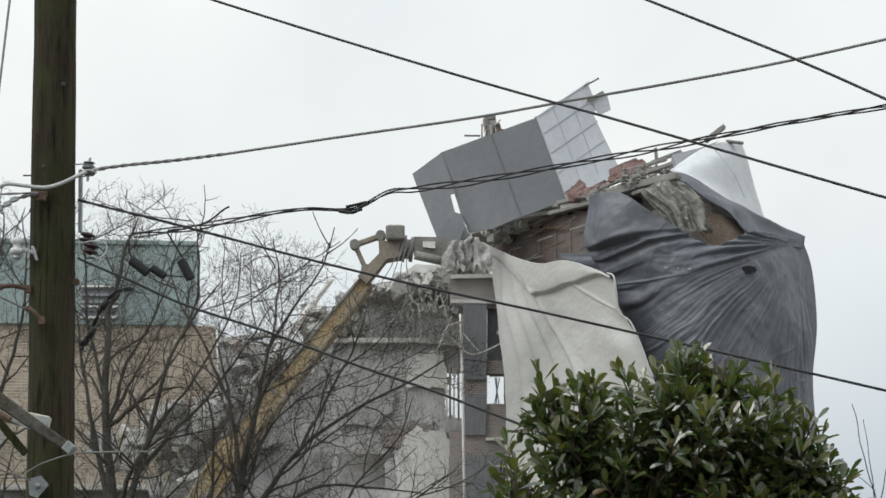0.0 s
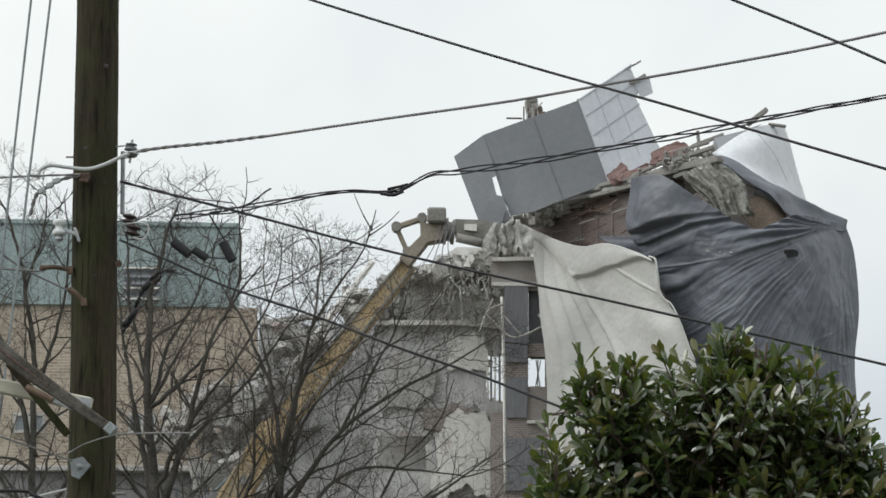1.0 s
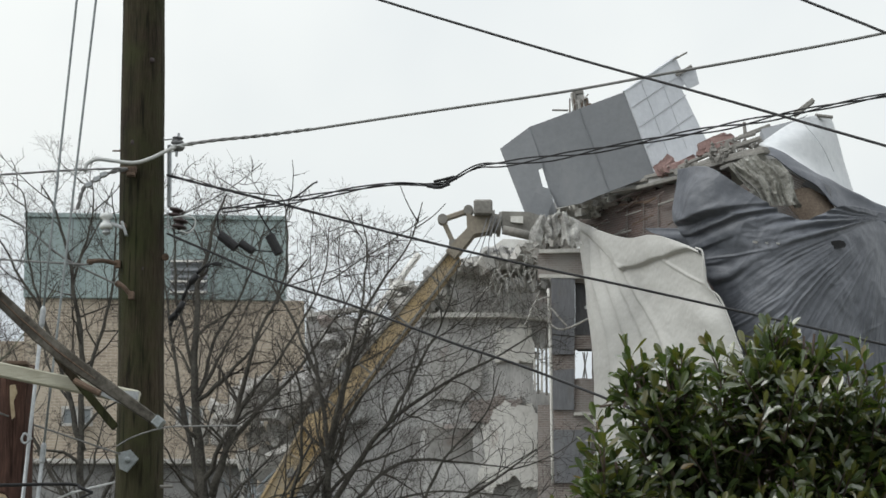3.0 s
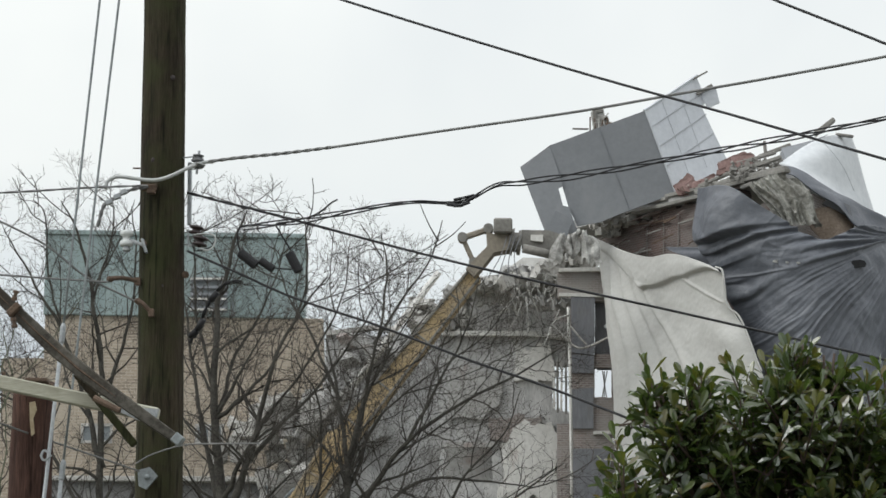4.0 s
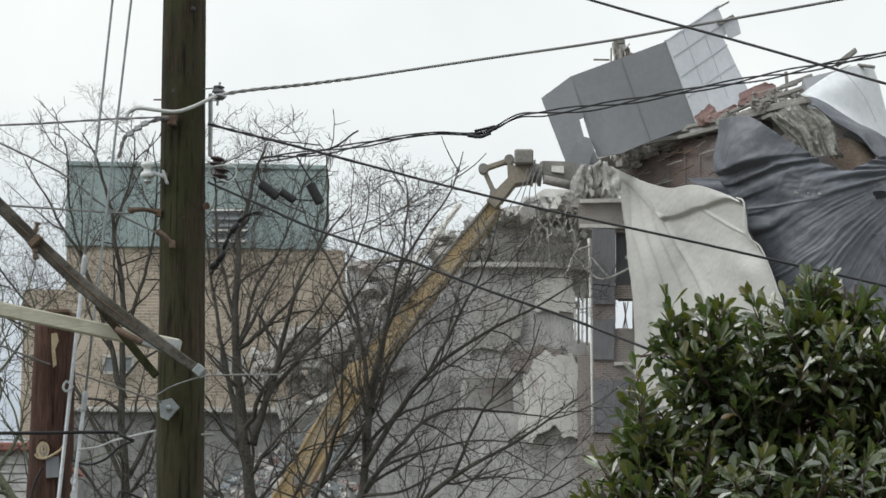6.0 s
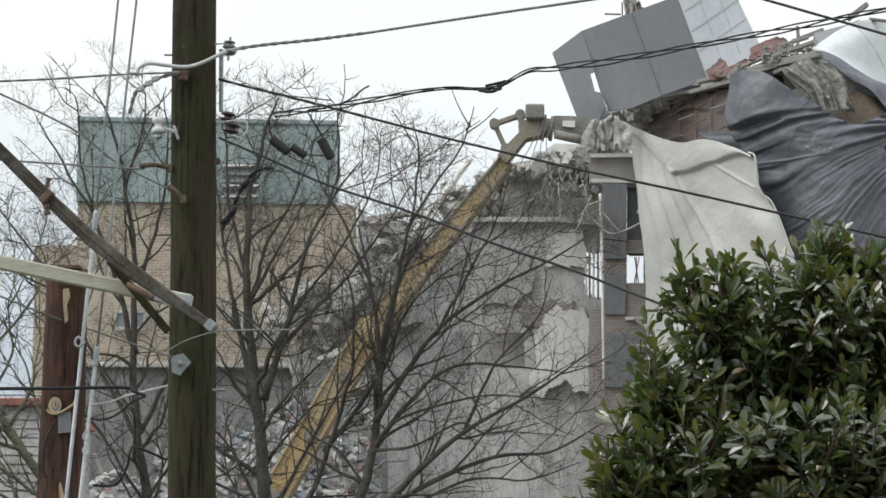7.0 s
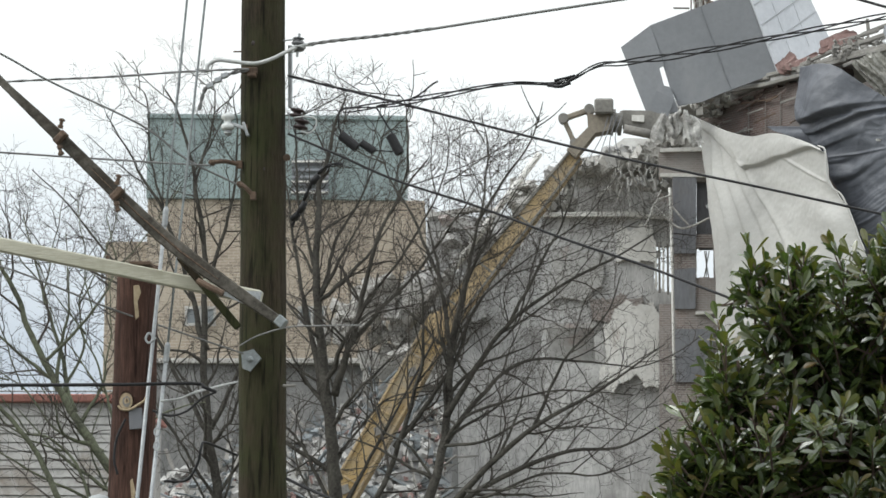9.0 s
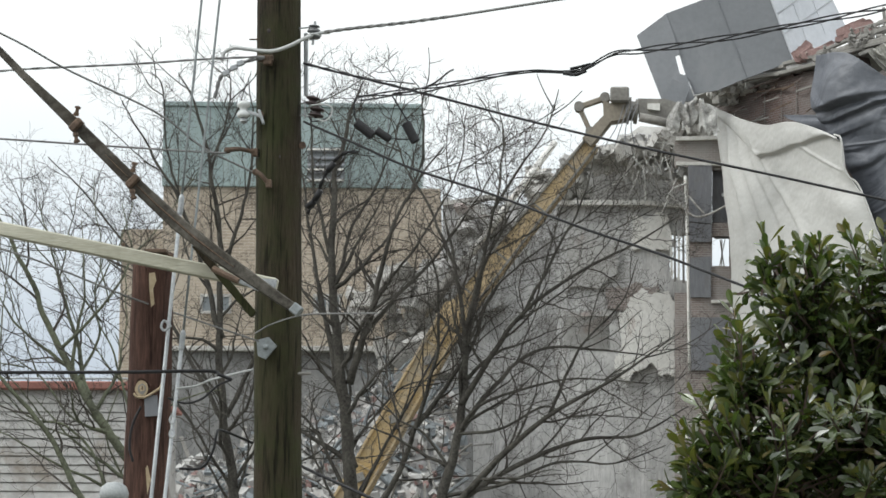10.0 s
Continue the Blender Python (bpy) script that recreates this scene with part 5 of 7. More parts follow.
single("sheet_seam", Geo().tube(spline([(8.15, 82.30, 20.71), (8.49, 82.30, 20.31), (8.78, 82.30, 19.87), (9.10, 82.50, 19.22)], 5), 0.010, 5), M_PALESEAM, "dark seam strip on a pale sheet", "seam strip")
rng = random.Random(21)
for a, b, w, h in (((7.99, 83.00, 21.08), (8.58, 83.00, 21.54), 0.3, 0.14), ((8.67, 83.50, 21.20), (9.21, 83.50, 21.13), 0.16, 0.08), ((6.29, 83.00, 20.38), (7.26, 83.00, 20.76), 0.12, 0.12), ((6.50, 82.90, 20.35), (6.46, 82.90, 20.85), 0.1, 0.1), ((5.61, 82.00, 19.70), (6.86, 81.60, 20.06), 0.16, 0.12), ((5.25, 81.60, 19.37), (6.63, 81.00, 19.48), 0.2, 0.1), ((5.62, 81.00, 18.98), (6.35, 80.60, 19.22), 0.2, 0.12), ((5.56, 82.40, 20.03), (6.76, 82.40, 20.38), 0.14, 0.1), ((4.53, 82.40, 19.19), (5.67, 81.60, 19.51), 0.2, 0.12), ((4.46, 82.80, 19.42), (5.37, 82.20, 19.71), 0.14, 0.1)):
    single("broken_plank", Geo().beam(a, b, w, h, bevel=0.02), M_TIMBER, "broken grey roof plank among rubble", "plank", "broken roof planks")
rubble("red_rubble", [((3.85, 84.00, 19.43), (4.22, 83.00, 19.50)), ((5.20, 83.50, 19.99), (5.65, 82.50, 19.98)), ((5.45, 83.40, 20.15), (6.19, 82.80, 20.19)), ((4.42, 83.50, 19.43), (5.22, 82.50, 19.53))], 150, 0.13, M_REDRUBBLE, "broken red brick and tile on the roof", 31)
rng = random.Random(57)
for a, b, w in (((3.83, 83.20, 19.26), (4.00, 83.40, 19.76), 0.16), ((3.95, 83.20, 19.30), (4.21, 83.40, 19.94), 0.20), ((4.06, 83.00, 19.32), (4.33, 83.20, 19.72), 0.15), ((3.81, 83.50, 19.52), (3.97, 83.60, 19.73), 0.12), ((4.31, 82.80, 19.38), (4.80, 83.00, 19.71), 0.16), ((4.55, 82.70, 19.50), (4.94, 82.90, 19.83), 0.12), ((5.06, 82.40, 19.86), (5.61, 82.60, 20.32), 0.22), ((5.24, 82.20, 19.78), (5.94, 82.40, 20.14), 0.18), ((5.45, 82.50, 20.09), (5.89, 82.70, 20.45), 0.20), ((5.58, 82.20, 19.88), (6.14, 82.40, 20.21), 0.16), ((4.96, 82.20, 19.67), (5.38, 82.30, 19.94), 0.12), ((5.74, 82.60, 20.22), (6.06, 82.70, 20.43), 0.14)):
    a, b = Vector(a), Vector(b)
    up = Vector((rng.uniform(-0.5, 0.5), -0.8, rng.uniform(-0.3, 0.9)))
    g = Geo().slab([a, a.lerp(b, 0.3) + Vector((-w * 0.9, 0, w * 0.4)), b + Vector((-w * 0.3, 0, w * 0.2)), b + Vector((w * 0.5, 0.05, -w * 0.2)), a.lerp(b, 0.55) + Vector((w * 1.1, 0.03, -w * 0.5)), a + Vector((w * 0.9, 0.02, -w * 0.1))], up.normalized() * -w * 0.6)
    single("masonry_chunk", g, M_REDRUBBLE, "angular dusty red chunk of broken masonry on the roof", "masonry chunk", "broken masonry chunks")
rubble("roof_rubble", [((5.35, 82.00, 19.20), (6.79, 80.80, 19.71)), ((4.56, 83.00, 19.29), (5.53, 82.00, 19.46)), ((6.14, 81.20, 18.94), (6.95, 80.80, 19.28)), ((6.92, 82.40, 20.14), (5.70, 82.00, 19.54))], 330, 0.15, M_TIMBER, "grey splintered rubble along the roof edge", 32)
rubble("dust_heap", [((1.44, 86.00, 18.84), (3.10, 85.40, 19.20)), ((1.35, 86.40, 18.68), (2.06, 86.00, 18.97))], 130, 0.3, M_RUBBLE, "grey dust and lumps under the plant room", 33)
single("grey_roof_sheet", Geo().slab([(6.84, 82.60, 20.08), (6.96, 82.80, 20.61), (7.95, 83.20, 20.95), (8.44, 83.40, 21.18), (7.67, 82.60, 20.53), (7.08, 82.20, 20.02)], (0, 0.06, 0)), M_METAL, "grey sheet of roofing leaning beside a pale one", "metal sheet")
# torn pale insulation in the opening of the tarpaulin


def crumple_relief(s, t, p):
    return 0.20 * crease(p.x, p.z, 0.6, -1, 0.16, 1.2, 5.0, 0.4) + 0.12 * noise.noise(p * 1.6) + 0.04 * noise.noise(p * 9.0)


g = loft([[(5.75, 79.90, 18.83), (6.53, 79.80, 19.11), (7.17, 79.90, 18.90)], [(6.06, 79.80, 18.44), (6.85, 79.70, 18.62), (7.52, 79.90, 18.39)], [(6.39, 79.80, 18.07), (7.13, 79.70, 18.05), (7.74, 79.90, 17.95)], [(6.84, 79.80, 17.66), (7.42, 79.70, 17.61), (7.87, 79.90, 17.62)]], 70, 60, crumple_relief, 0.05)
single("torn_insulation", g, M_INSULATION, "crumpled pale insulation torn out of the roof", "insulation")
single("brown_lath_panel", loft([[(7.47, 80.90, 18.23), (8.11, 80.90, 18.40), (8.84, 81.20, 18.22)], [(7.59, 80.80, 17.80), (8.26, 80.80, 17.97), (8.92, 81.10, 17.86)], [(7.95, 80.80, 17.39), (8.42, 80.80, 17.46), (8.95, 81.10, 17.65)]], 14, 10, sheet_relief, 0.08), material("brown_lath", (0.16, 0.12, 0.09), (0.30, 0.24, 0.19), 0.9, coarse=2, fine=16), "brown lath wall laid bare in the opening", "wall piece")
# Dark piece added for the darkness inside a hole at the roof edge.
single("dark_roof_hole", Geo().slab([(8.48, 80.90, 18.60), (8.81, 80.90, 18.43), (8.84, 80.90, 18.09), (7.98, 80.90, 18.50), (8.15, 80.90, 18.67)], (0, 0.2, 0)), M_DARKWALL, "dark piece filling a hole at the roof edge", "roofing felt")


# ---- tarpaulins ----
TARP_CORNER = Vector((10.54, 82.00, 17.74))


def step(x, a, b):
    x = min(1.0, max(0.0, (x - a) / (b - a)))
    return x * x * (3 - 2 * x)


def dark_relief(s, t, p):
    """Pulled from one corner: an overhanging bulge on top, wide pleats under it, long creases that fan out below."""
    edge = min(1, (1 - s) * 9) * min(1, 0.35 + s * 9)
    dx, dz = TARP_CORNER.x - p.x, TARP_CORNER.z - p.z
    far = math.hypot(dx, dz)
    ang = math.degrees(math.atan2(dz, max(dx, -0.6) if dz > 0 else dx)) + 2.0 * noise.noise(p * 0.45) + 0.9 * noise.noise(p * 1.3)
    reach = min(1, far / 2.2)
    above = 1 - step(ang, 2.6, 4.4)
    swept = step(ang, 2.6, 4.4) * (1 - step(ang, 22, 30))
    below = step(ang, 22, 34)
    w = (ang - 3) / 5.4 + 0.55 * noise.noise(Vector((far * 0.45, ang * 0.06, 2.0)))
    w -= math.floor(w)
    h = w / 0.8 if w < 0.8 else (1 - w) / 0.2
    size = 0.6 + 1.1 * noise.noise(Vector((far * 0.35, ang * 0.16, 5.0)))
    pleats = 0.22 * h * h * (3 - 2 * h) * max(0.0, size) * reach
    pleats += 0.035 * crease(p.x, p.z, 1, 0.10, 0.30, 2.4, 11.5, 0.22)
    v = abs(noise.noise(Vector((ang / 3.4, far * 0.16, 4.2))))
    v2 = abs(noise.noise(Vector((ang / 1.7, far * 0.22, 9.2))))
    fan = 0.05 * step(0.2 - v, 0.0, 0.2) * (0.5 + 1.2 * abs(noise.noise(p * 0.6))) + 0.018 * step(0.22 - v2, 0.0, 0.22) + 0.16 * noise.noise(Vector((ang / 11, far * 0.12, 1.2)))
    bulge = 0.26 + 0.28 * noise.noise(p * 0.5) + 0.07 * crease(p.x, p.z, 1, -0.8, 1.1, 2.0, 8.8, 0.25) + 0.06 * crease(p.x, p.z, 1, 0.3, 1.0, 1.6, 18.8, 0.25)
    wrinkle = 0.05 * noise.noise(p * 1.3) + 0.018 * noise.noise(p * 4.0) + 0.015 * crease(p.x, p.z, 0.5, 1, 0.5, 1.2, 28.8, 0.14)
    return edge * (above * bulge * reach + swept * pleats + below * fan * step(far, 0.8, 3.6) + wrinkle)


g = loft([
    [(4.39, 81.20, 19.01), (5.40, 80.20, 18.76), (6.26, 79.60, 18.01), (7.22, 79.50, 17.32), (7.96, 79.60, 17.16), (9.07, 80.60, 17.72), (10.82, 82.60, 17.95)],
    [(4.25, 81.20, 17.54), (5.37, 80.00, 17.30), (6.78, 79.30, 16.67), (7.92, 79.30, 16.45), (9.36, 80.40, 16.82), (11.14, 83.00, 17.09)],
    [(4.88, 80.80, 16.31), (6.00, 79.80, 16.04), (7.08, 79.20, 15.36), (8.40, 79.50, 15.08), (9.89, 81.00, 15.30), (11.30, 83.40, 15.48)],
    [(5.50, 80.40, 14.81), (6.44, 79.60, 14.27), (7.37, 79.20, 13.72), (8.54, 79.60, 13.45), (9.87, 81.20, 13.60), (11.14, 83.40, 13.88)],
    [(5.98, 80.20, 12.80), (6.88, 79.50, 11.31), (7.82, 79.30, 11.13), (8.68, 79.80, 11.19), (9.83, 81.20, 11.52), (11.19, 83.40, 12.30)],
], 300, 300, dark_relief, 0.04)
tarp = thing("dark_tarpaulin", g.v[0], "dark grey tarpaulin draped in folds over the building", "tarpaulin", "tarpaulins")
SHEET = g.v
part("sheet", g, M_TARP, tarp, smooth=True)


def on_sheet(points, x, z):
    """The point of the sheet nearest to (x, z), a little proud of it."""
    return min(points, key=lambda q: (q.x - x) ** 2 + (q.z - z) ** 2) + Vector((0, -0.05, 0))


def torn_patch(at, w, h, seed):
    """A ragged flat patch."""
    ring = []
    for k in range(14):
        a = 2 * math.pi * k / 14
        r = 1 + 0.35 * noise.noise(Vector((math.cos(a) * 1.5, math.sin(a) * 1.5, seed)))
        ring.append(Vector(at) + Vector((w * r * math.cos(a), 0.1 * math.cos(a), h * r * math.sin(a) + 0.12 * w * r * math.cos(a))))
    return Geo().slab(ring, (0, 0.03, 0))


front = SHEET[:len(SHEET) // 2]
# The dark inside of a tear is a black patch laid on the sheet.
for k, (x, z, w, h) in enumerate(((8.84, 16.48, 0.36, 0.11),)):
    part("hole", torn_patch(on_sheet(front, x, z), w, h, k), M_BLACK, tarp, "black patch standing for a dark hole in the sheet")
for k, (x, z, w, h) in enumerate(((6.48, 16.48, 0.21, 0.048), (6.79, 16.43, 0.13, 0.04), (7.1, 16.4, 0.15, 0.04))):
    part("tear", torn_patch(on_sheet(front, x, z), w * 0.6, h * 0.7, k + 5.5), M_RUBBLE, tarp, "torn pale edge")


def flap_relief(s, t, p):
    return 0.16 * pleat(p.x, p.z, 1, -0.22, 0.55, 3.3) + 0.08 * noise.noise(p * 1.2)


g = loft([[(3.42, 83.65, 17.72), (4.18, 82.62, 17.52), (4.97, 81.55, 17.28), (5.73, 80.51, 17.05), (6.48, 79.60, 16.89)],
          [(3.62, 83.39, 17.55), (4.26, 82.51, 17.31), (4.96, 81.55, 17.01), (5.65, 80.62, 16.61), (6.32, 79.70, 16.28)],
          [(4.10, 82.73, 17.25), (4.57, 82.08, 16.99), (5.04, 81.45, 16.63), (5.57, 80.73, 16.09), (6.16, 79.91, 15.65)],
          [(4.88, 81.66, 16.74), (5.11, 81.35, 16.41), (5.34, 81.04, 15.85), (5.71, 80.53, 15.25), (6.15, 79.93, 14.95)]], 90, 60, flap_relief)
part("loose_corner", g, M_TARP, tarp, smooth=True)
g = loft([[(6.40, 80.60, 19.42), (7.00, 80.40, 19.52), (7.76, 80.60, 19.15), (8.65, 81.20, 18.82), (9.74, 82.00, 18.42), (10.84, 82.60, 17.99)], [(6.43, 80.50, 19.33), (7.01, 80.30, 19.37), (7.69, 80.40, 18.94), (8.55, 80.90, 18.60), (9.45, 81.70, 18.15), (10.82, 82.50, 17.83)], [(6.48, 80.40, 19.21), (7.03, 80.20, 19.22), (7.63, 80.30, 18.71), (8.41, 80.60, 18.37), (9.08, 81.00, 17.77), (10.80, 82.40, 17.63)]], 60, 16, flap_relief)
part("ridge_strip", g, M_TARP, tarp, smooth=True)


LAPEL = [(0.0, 0.03), (0.15, 0.075), (0.36, 0.155), (0.40, 0.136), (0.55, 0.119), (0.72, 0.096), (0.93, 0.02), (1.0, 0.015)]


def white_relief(s, t, p):
    # a turned-over strip along the top, ending in an uneven crease
    turn = 0.02
    for (s0, t0), (s1, t1) in zip(LAPEL, LAPEL[1:]):
        if s0 <= s <= s1:
            turn = t0 + (t1 - t0) * (s - s0) / (s1 - s0)
    flap = 1 / (1 + math.exp(max(-40, min(40, (t - turn) / 0.0022))))
    spread = s / (0.30 + 0.70 * t) + 0.02 * noise.noise(Vector((s * 3, t * 5, 8)))
    hang = min(1, max(0, (t - 0.06) * 6))

    def fold(at, steep, soft):
        d = spread - at
        return math.exp(-((d / (steep if d < 0 else soft)) ** 2))

    folds = 0.17 * fold(0.12, 0.018, 0.07) + 0.24 * fold(0.27, 0.022, 0.10) + 0.14 * fold(0.46, 0.03, 0.12) + 0.05 * fold(0.66, 0.03, 0.10) + 0.06 * fold(0.86, 0.02, 0.07)
    diag = 0.04 * max(0, 1 - abs((t - 0.115) - (s - 0.70) * 0.29) / 0.013) * step(s, 0.62, 0.72) * (1 - step(s, 0.93, 1.0))
    strip = 0.05 * pleat(p.x, p.z, 1, -0.55, 0.32, 6.0) * flap
    puff = 0.03 * math.sin(min(1, t / max(turn, 0.01)) * math.pi) * flap
    return 0.15 * flap * (0.45 + 0.55 * step(s, 0.1, 0.3)) + strip + puff + folds * hang + diag + 0.10 * noise.noise(p * 0.5) + 0.03 * noise.noise(p * 1.8) + 0.008 * noise.noise(p * 7)


g = loft([
    [(1.31, 86.12, 18.54), (2.11, 84.73, 17.88), (3.01, 83.11, 17.30), (3.79, 81.64, 17.11), (4.55, 80.17, 16.58), (4.93, 79.40, 16.22)],
    [(1.48, 85.82, 17.76), (2.27, 84.44, 17.15), (3.00, 83.11, 16.47), (3.71, 81.79, 16.35), (4.54, 80.17, 16.11), (4.96, 79.31, 15.64)],
    [(1.62, 85.59, 16.82), (2.35, 84.29, 16.28), (3.08, 82.97, 15.91), (3.78, 81.64, 15.59), (4.46, 80.31, 15.32), (5.05, 79.27, 15.16)],
    [(1.78, 85.29, 15.35), (2.51, 84.00, 15.06), (3.39, 82.38, 14.71), (4.23, 80.76, 14.42), (4.96, 79.30, 14.22), (5.61, 79.05, 14.33)],
    [(1.91, 85.06, 13.74), (2.74, 83.55, 13.44), (3.61, 81.93, 13.29), (4.44, 80.31, 13.14), (5.26, 79.18, 13.14), (5.99, 78.90, 13.22)],
    [(1.98, 84.91, 10.42), (2.80, 83.41, 10.27), (3.73, 81.64, 10.25), (4.63, 79.87, 10.38), (5.55, 79.06, 10.78), (6.49, 78.70, 11.54)],
], 220, 420, white_relief, 0.04)
white = thing("white_tarpaulin", g.v[0], "off-white tarpaulin hanging in long folds over the wall", "tarpaulin", "tarpaulins")
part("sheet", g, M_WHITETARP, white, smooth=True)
g = Geo().tube(spline([(4.76, 79.60, 16.36), (4.93, 79.25, 16.16), (4.97, 79.18, 15.44), (5.09, 79.13, 15.08), (5.36, 79.03, 14.84), (5.60, 78.93, 14.28), (5.83, 78.84, 13.58), (5.98, 78.78, 13.20)], 6), 0.03, 6)
part("hem", g, M_WHITETARP, white, "rolled pale hem", smooth=True)


# ---- long-reach excavator ----
digger = thing("excavator", ground_at((-10.20, 82.00, 6.04)), "dusty yellow long-reach excavator pulling at the ruin", "excavator")
p0, p1, p2 = Vector((-10.20, 82.00, 4.52)), Vector((-6.30, 82.00, 11.46)), Vector((-2.28, 82.00, 16.57))


def girder(a, b, w0, w1, depth):
    """A tapering box girder seen from its side."""
    a, b = Vector(a), Vector(b)
    d = (b - a).normalized()
    s = Vector((-d.z, 0, d.x))
    g = Geo().slab([a + s * w0 / 2, a + d * 0.1, a - s * w0 / 2, b - s * w1 / 2, b + d * 0.1, b + s * w1 / 2], (0, depth, 0))
    return g


boom = part("boom", girder(p0, p1, 0.85, 0.82, 0.7), M_YELLOW, digger, "worn yellow boom")
stick = part("stick", girder(p1 + Vector((-0.2, 0.02, -0.3)), p2, 0.76, 0.48, 0.6), M_HAZEDYELLOW, digger, "worn yellow stick")


def edge_strips(a, b, w0, w1, y, mat, parent):
    """Welded lips along both edges of a girder, and a few stiffening plates across it."""
    d = (b - a).normalized()
    s = Vector((-d.z, 0, d.x))
    for side in (-1, 1):
        part("edge_lip", Geo().beam(a + s * side * (w0 / 2 - 0.05) + Vector((0, y, 0)), b + s * side * (w1 / 2 - 0.05) + Vector((0, y, 0)), 0.10, 0.07, up=s, bevel=0.01), mat, parent)
    for f in (0.12, 0.34, 0.62, 0.86):
        c, w = a.lerp(b, f) + Vector((0, y + 0.01, 0)), w0 + (w1 - w0) * f
        part("stiffener", Geo().beam(c - s * w * 0.44, c + s * w * 0.44, 0.06, 0.05, up=(0, 1, 0), bevel=0.008), mat, parent)


edge_strips(p0, p1, 0.85, 0.82, -0.03, M_HAZEDYELLOW, boom)
edge_strips(p1, p2, 0.76, 0.48, -0.01, M_OLDSTEEL, stick)
part("elbow_plate", Geo().lathe(p1 + Vector((0, -0.12, 0)), (0, 1, 0), [(0, 0.16), (0.02, 0.30), (0.06, 0.42), (0.12, 0.42)], 18), M_HAZEDYELLOW, digger, "round elbow joint plate")
d = (p2 - p1).normalized()
s = Vector((-d.z, 0, d.x))
cyl = part("ram", Geo().tube([p1 + s * 0.75 - d * 0.6, p1 + s * 0.72 + d * 1.5], 0.17, 12), M_OLDSTEEL, digger, "dusty hydraulic ram", smooth=True)
part("ram_rod", Geo().tube([p1 + s * 0.72 + d * 1.5, (-3.33, 81.90, 16.61)], 0.10, 10), M_PLASTER, cyl, "pale dusty ram rod", smooth=True)
d0 = (p1 - p0).normalized()
for k in range(3):
    q = p0.lerp(p1, 0.3 + 0.25 * k)
    part("hose_clip", Geo().box(q + Vector((0, -0.03, 0)), (0.12, 0, 0.05), (0, 0.04, 0), (-0.04, 0, 0.12), 0.01), M_OLDSTEEL, digger)
part("hydraulic_hose", Geo().tube([p0.lerp(p1, 0.1) + Vector((0.2, -0.06, 0)), p0.lerp(p1, 0.5) + Vector((0.22, -0.06, 0)), p1 + Vector((0.1, -0.06, 0))], 0.035, 6), M_BLACK, digger)
# linkage and head
J1, J2, J3 = Vector((-2.63, 81.90, 17.64)), Vector((-2.29, 81.90, 16.88)), Vector((-1.86, 81.90, 17.91))
part("link_arm", Geo().beam(J1, J3, 0.16, 0.22, up=(0, 1, 0), bevel=0.03), M_DUSTSTEEL, digger)
part("link_arm", Geo().beam(J1, J2, 0.14, 0.2, up=(0, 1, 0), bevel=0.03), M_DUSTSTEEL, digger)
for j in (J1, J2, J3):
    part("pin", Geo().lathe(j + Vector((0, -0.2, 0)), (0, 1, 0), [(0, 0.15), (0.4, 0.15)], 12), M_OLDSTEEL, digger)
part("quick_coupler", Geo().slab([(-1.92, 81.60, 17.79), (-1.72, 81.60, 17.71), (-1.22, 81.60, 17.76), (-1.15, 81.60, 17.45), (-1.28, 81.60, 17.23), (-1.68, 81.60, 17.16), (-1.98, 81.60, 16.77), (-2.27, 81.60, 16.43), (-2.52, 81.60, 16.66), (-2.19, 81.60, 17.03), (-1.90, 81.60, 17.33)], (0, 0.7, 0)), M_DUSTSTEEL, digger, "dust-caked coupler")
part("coupler_block", Geo().box((-1.42, 81.50, 17.93), (0.28, 0, 0.0), (0, 0.14, 0), (0, 0, 0.23), 0.05), M_OLDSTEEL, digger)
part("flange", Geo().lathe((-1.24, 81.90, 17.54), Vector((1, 0, -0.12)), [(0, 0.38), (0.12, 0.42), (0.13, 0.3), (0.25, 0.3), (0.26, 0.38), (0.36, 0.38)], 16), M_OLDSTEEL, digger)
part("attachment_body", Geo().slab([(-0.87, 81.60, 17.84), (-0.06, 81.60, 17.82), (0.47, 81.60, 17.65), (0.85, 81.60, 17.54), (0.85, 81.60, 17.20), (-0.07, 81.60, 17.14), (-0.87, 81.60, 17.38)], (0, 0.7, 0)), M_OLDSTEEL, digger, "grey steel demolition attachment")
part("attachment_side_plate", Geo().slab([(-0.60, 81.45, 17.66), (-0.23, 81.45, 17.66), (-0.23, 81.45, 17.45), (-0.60, 81.45, 17.49)], (0, 0.14, 0)), M_PLASTER, digger, "pale worn plate")
part("attachment_ram", Geo().tube([(-0.83, 81.50, 17.26), (0.10, 81.50, 17.05)], 0.14, 10), M_OLDSTEEL, digger, smooth=True)
part("attachment_jaw", Geo().slab([(0.70, 81.80, 17.69), (1.14, 81.80, 17.58), (1.30, 81.80, 17.31), (0.85, 81.80, 17.17)], (0, 0.5, 0)), M_OLDSTEEL, digger)
for k in range(4):
    a = Vector((-1.60, 81.50, 17.27)) + Vector((0.14 * k, 0, 0.02 * k))
    pts = [a + Vector((0.3, 0, 0.35)), a + Vector((0.1, -0.1, -0.3)), a + Vector((-0.25 + 0.15 * k, -0.05, -0.9))]
    part("dangling_hose", Geo().tube(spline(pts, 6), 0.014, 6), M_DARKWALL, digger)
cloth = thing("torn_cloth", (0.78, 81.30, 17.72), "dusty pale torn rags caught in the machine's jaws", "torn cloth")
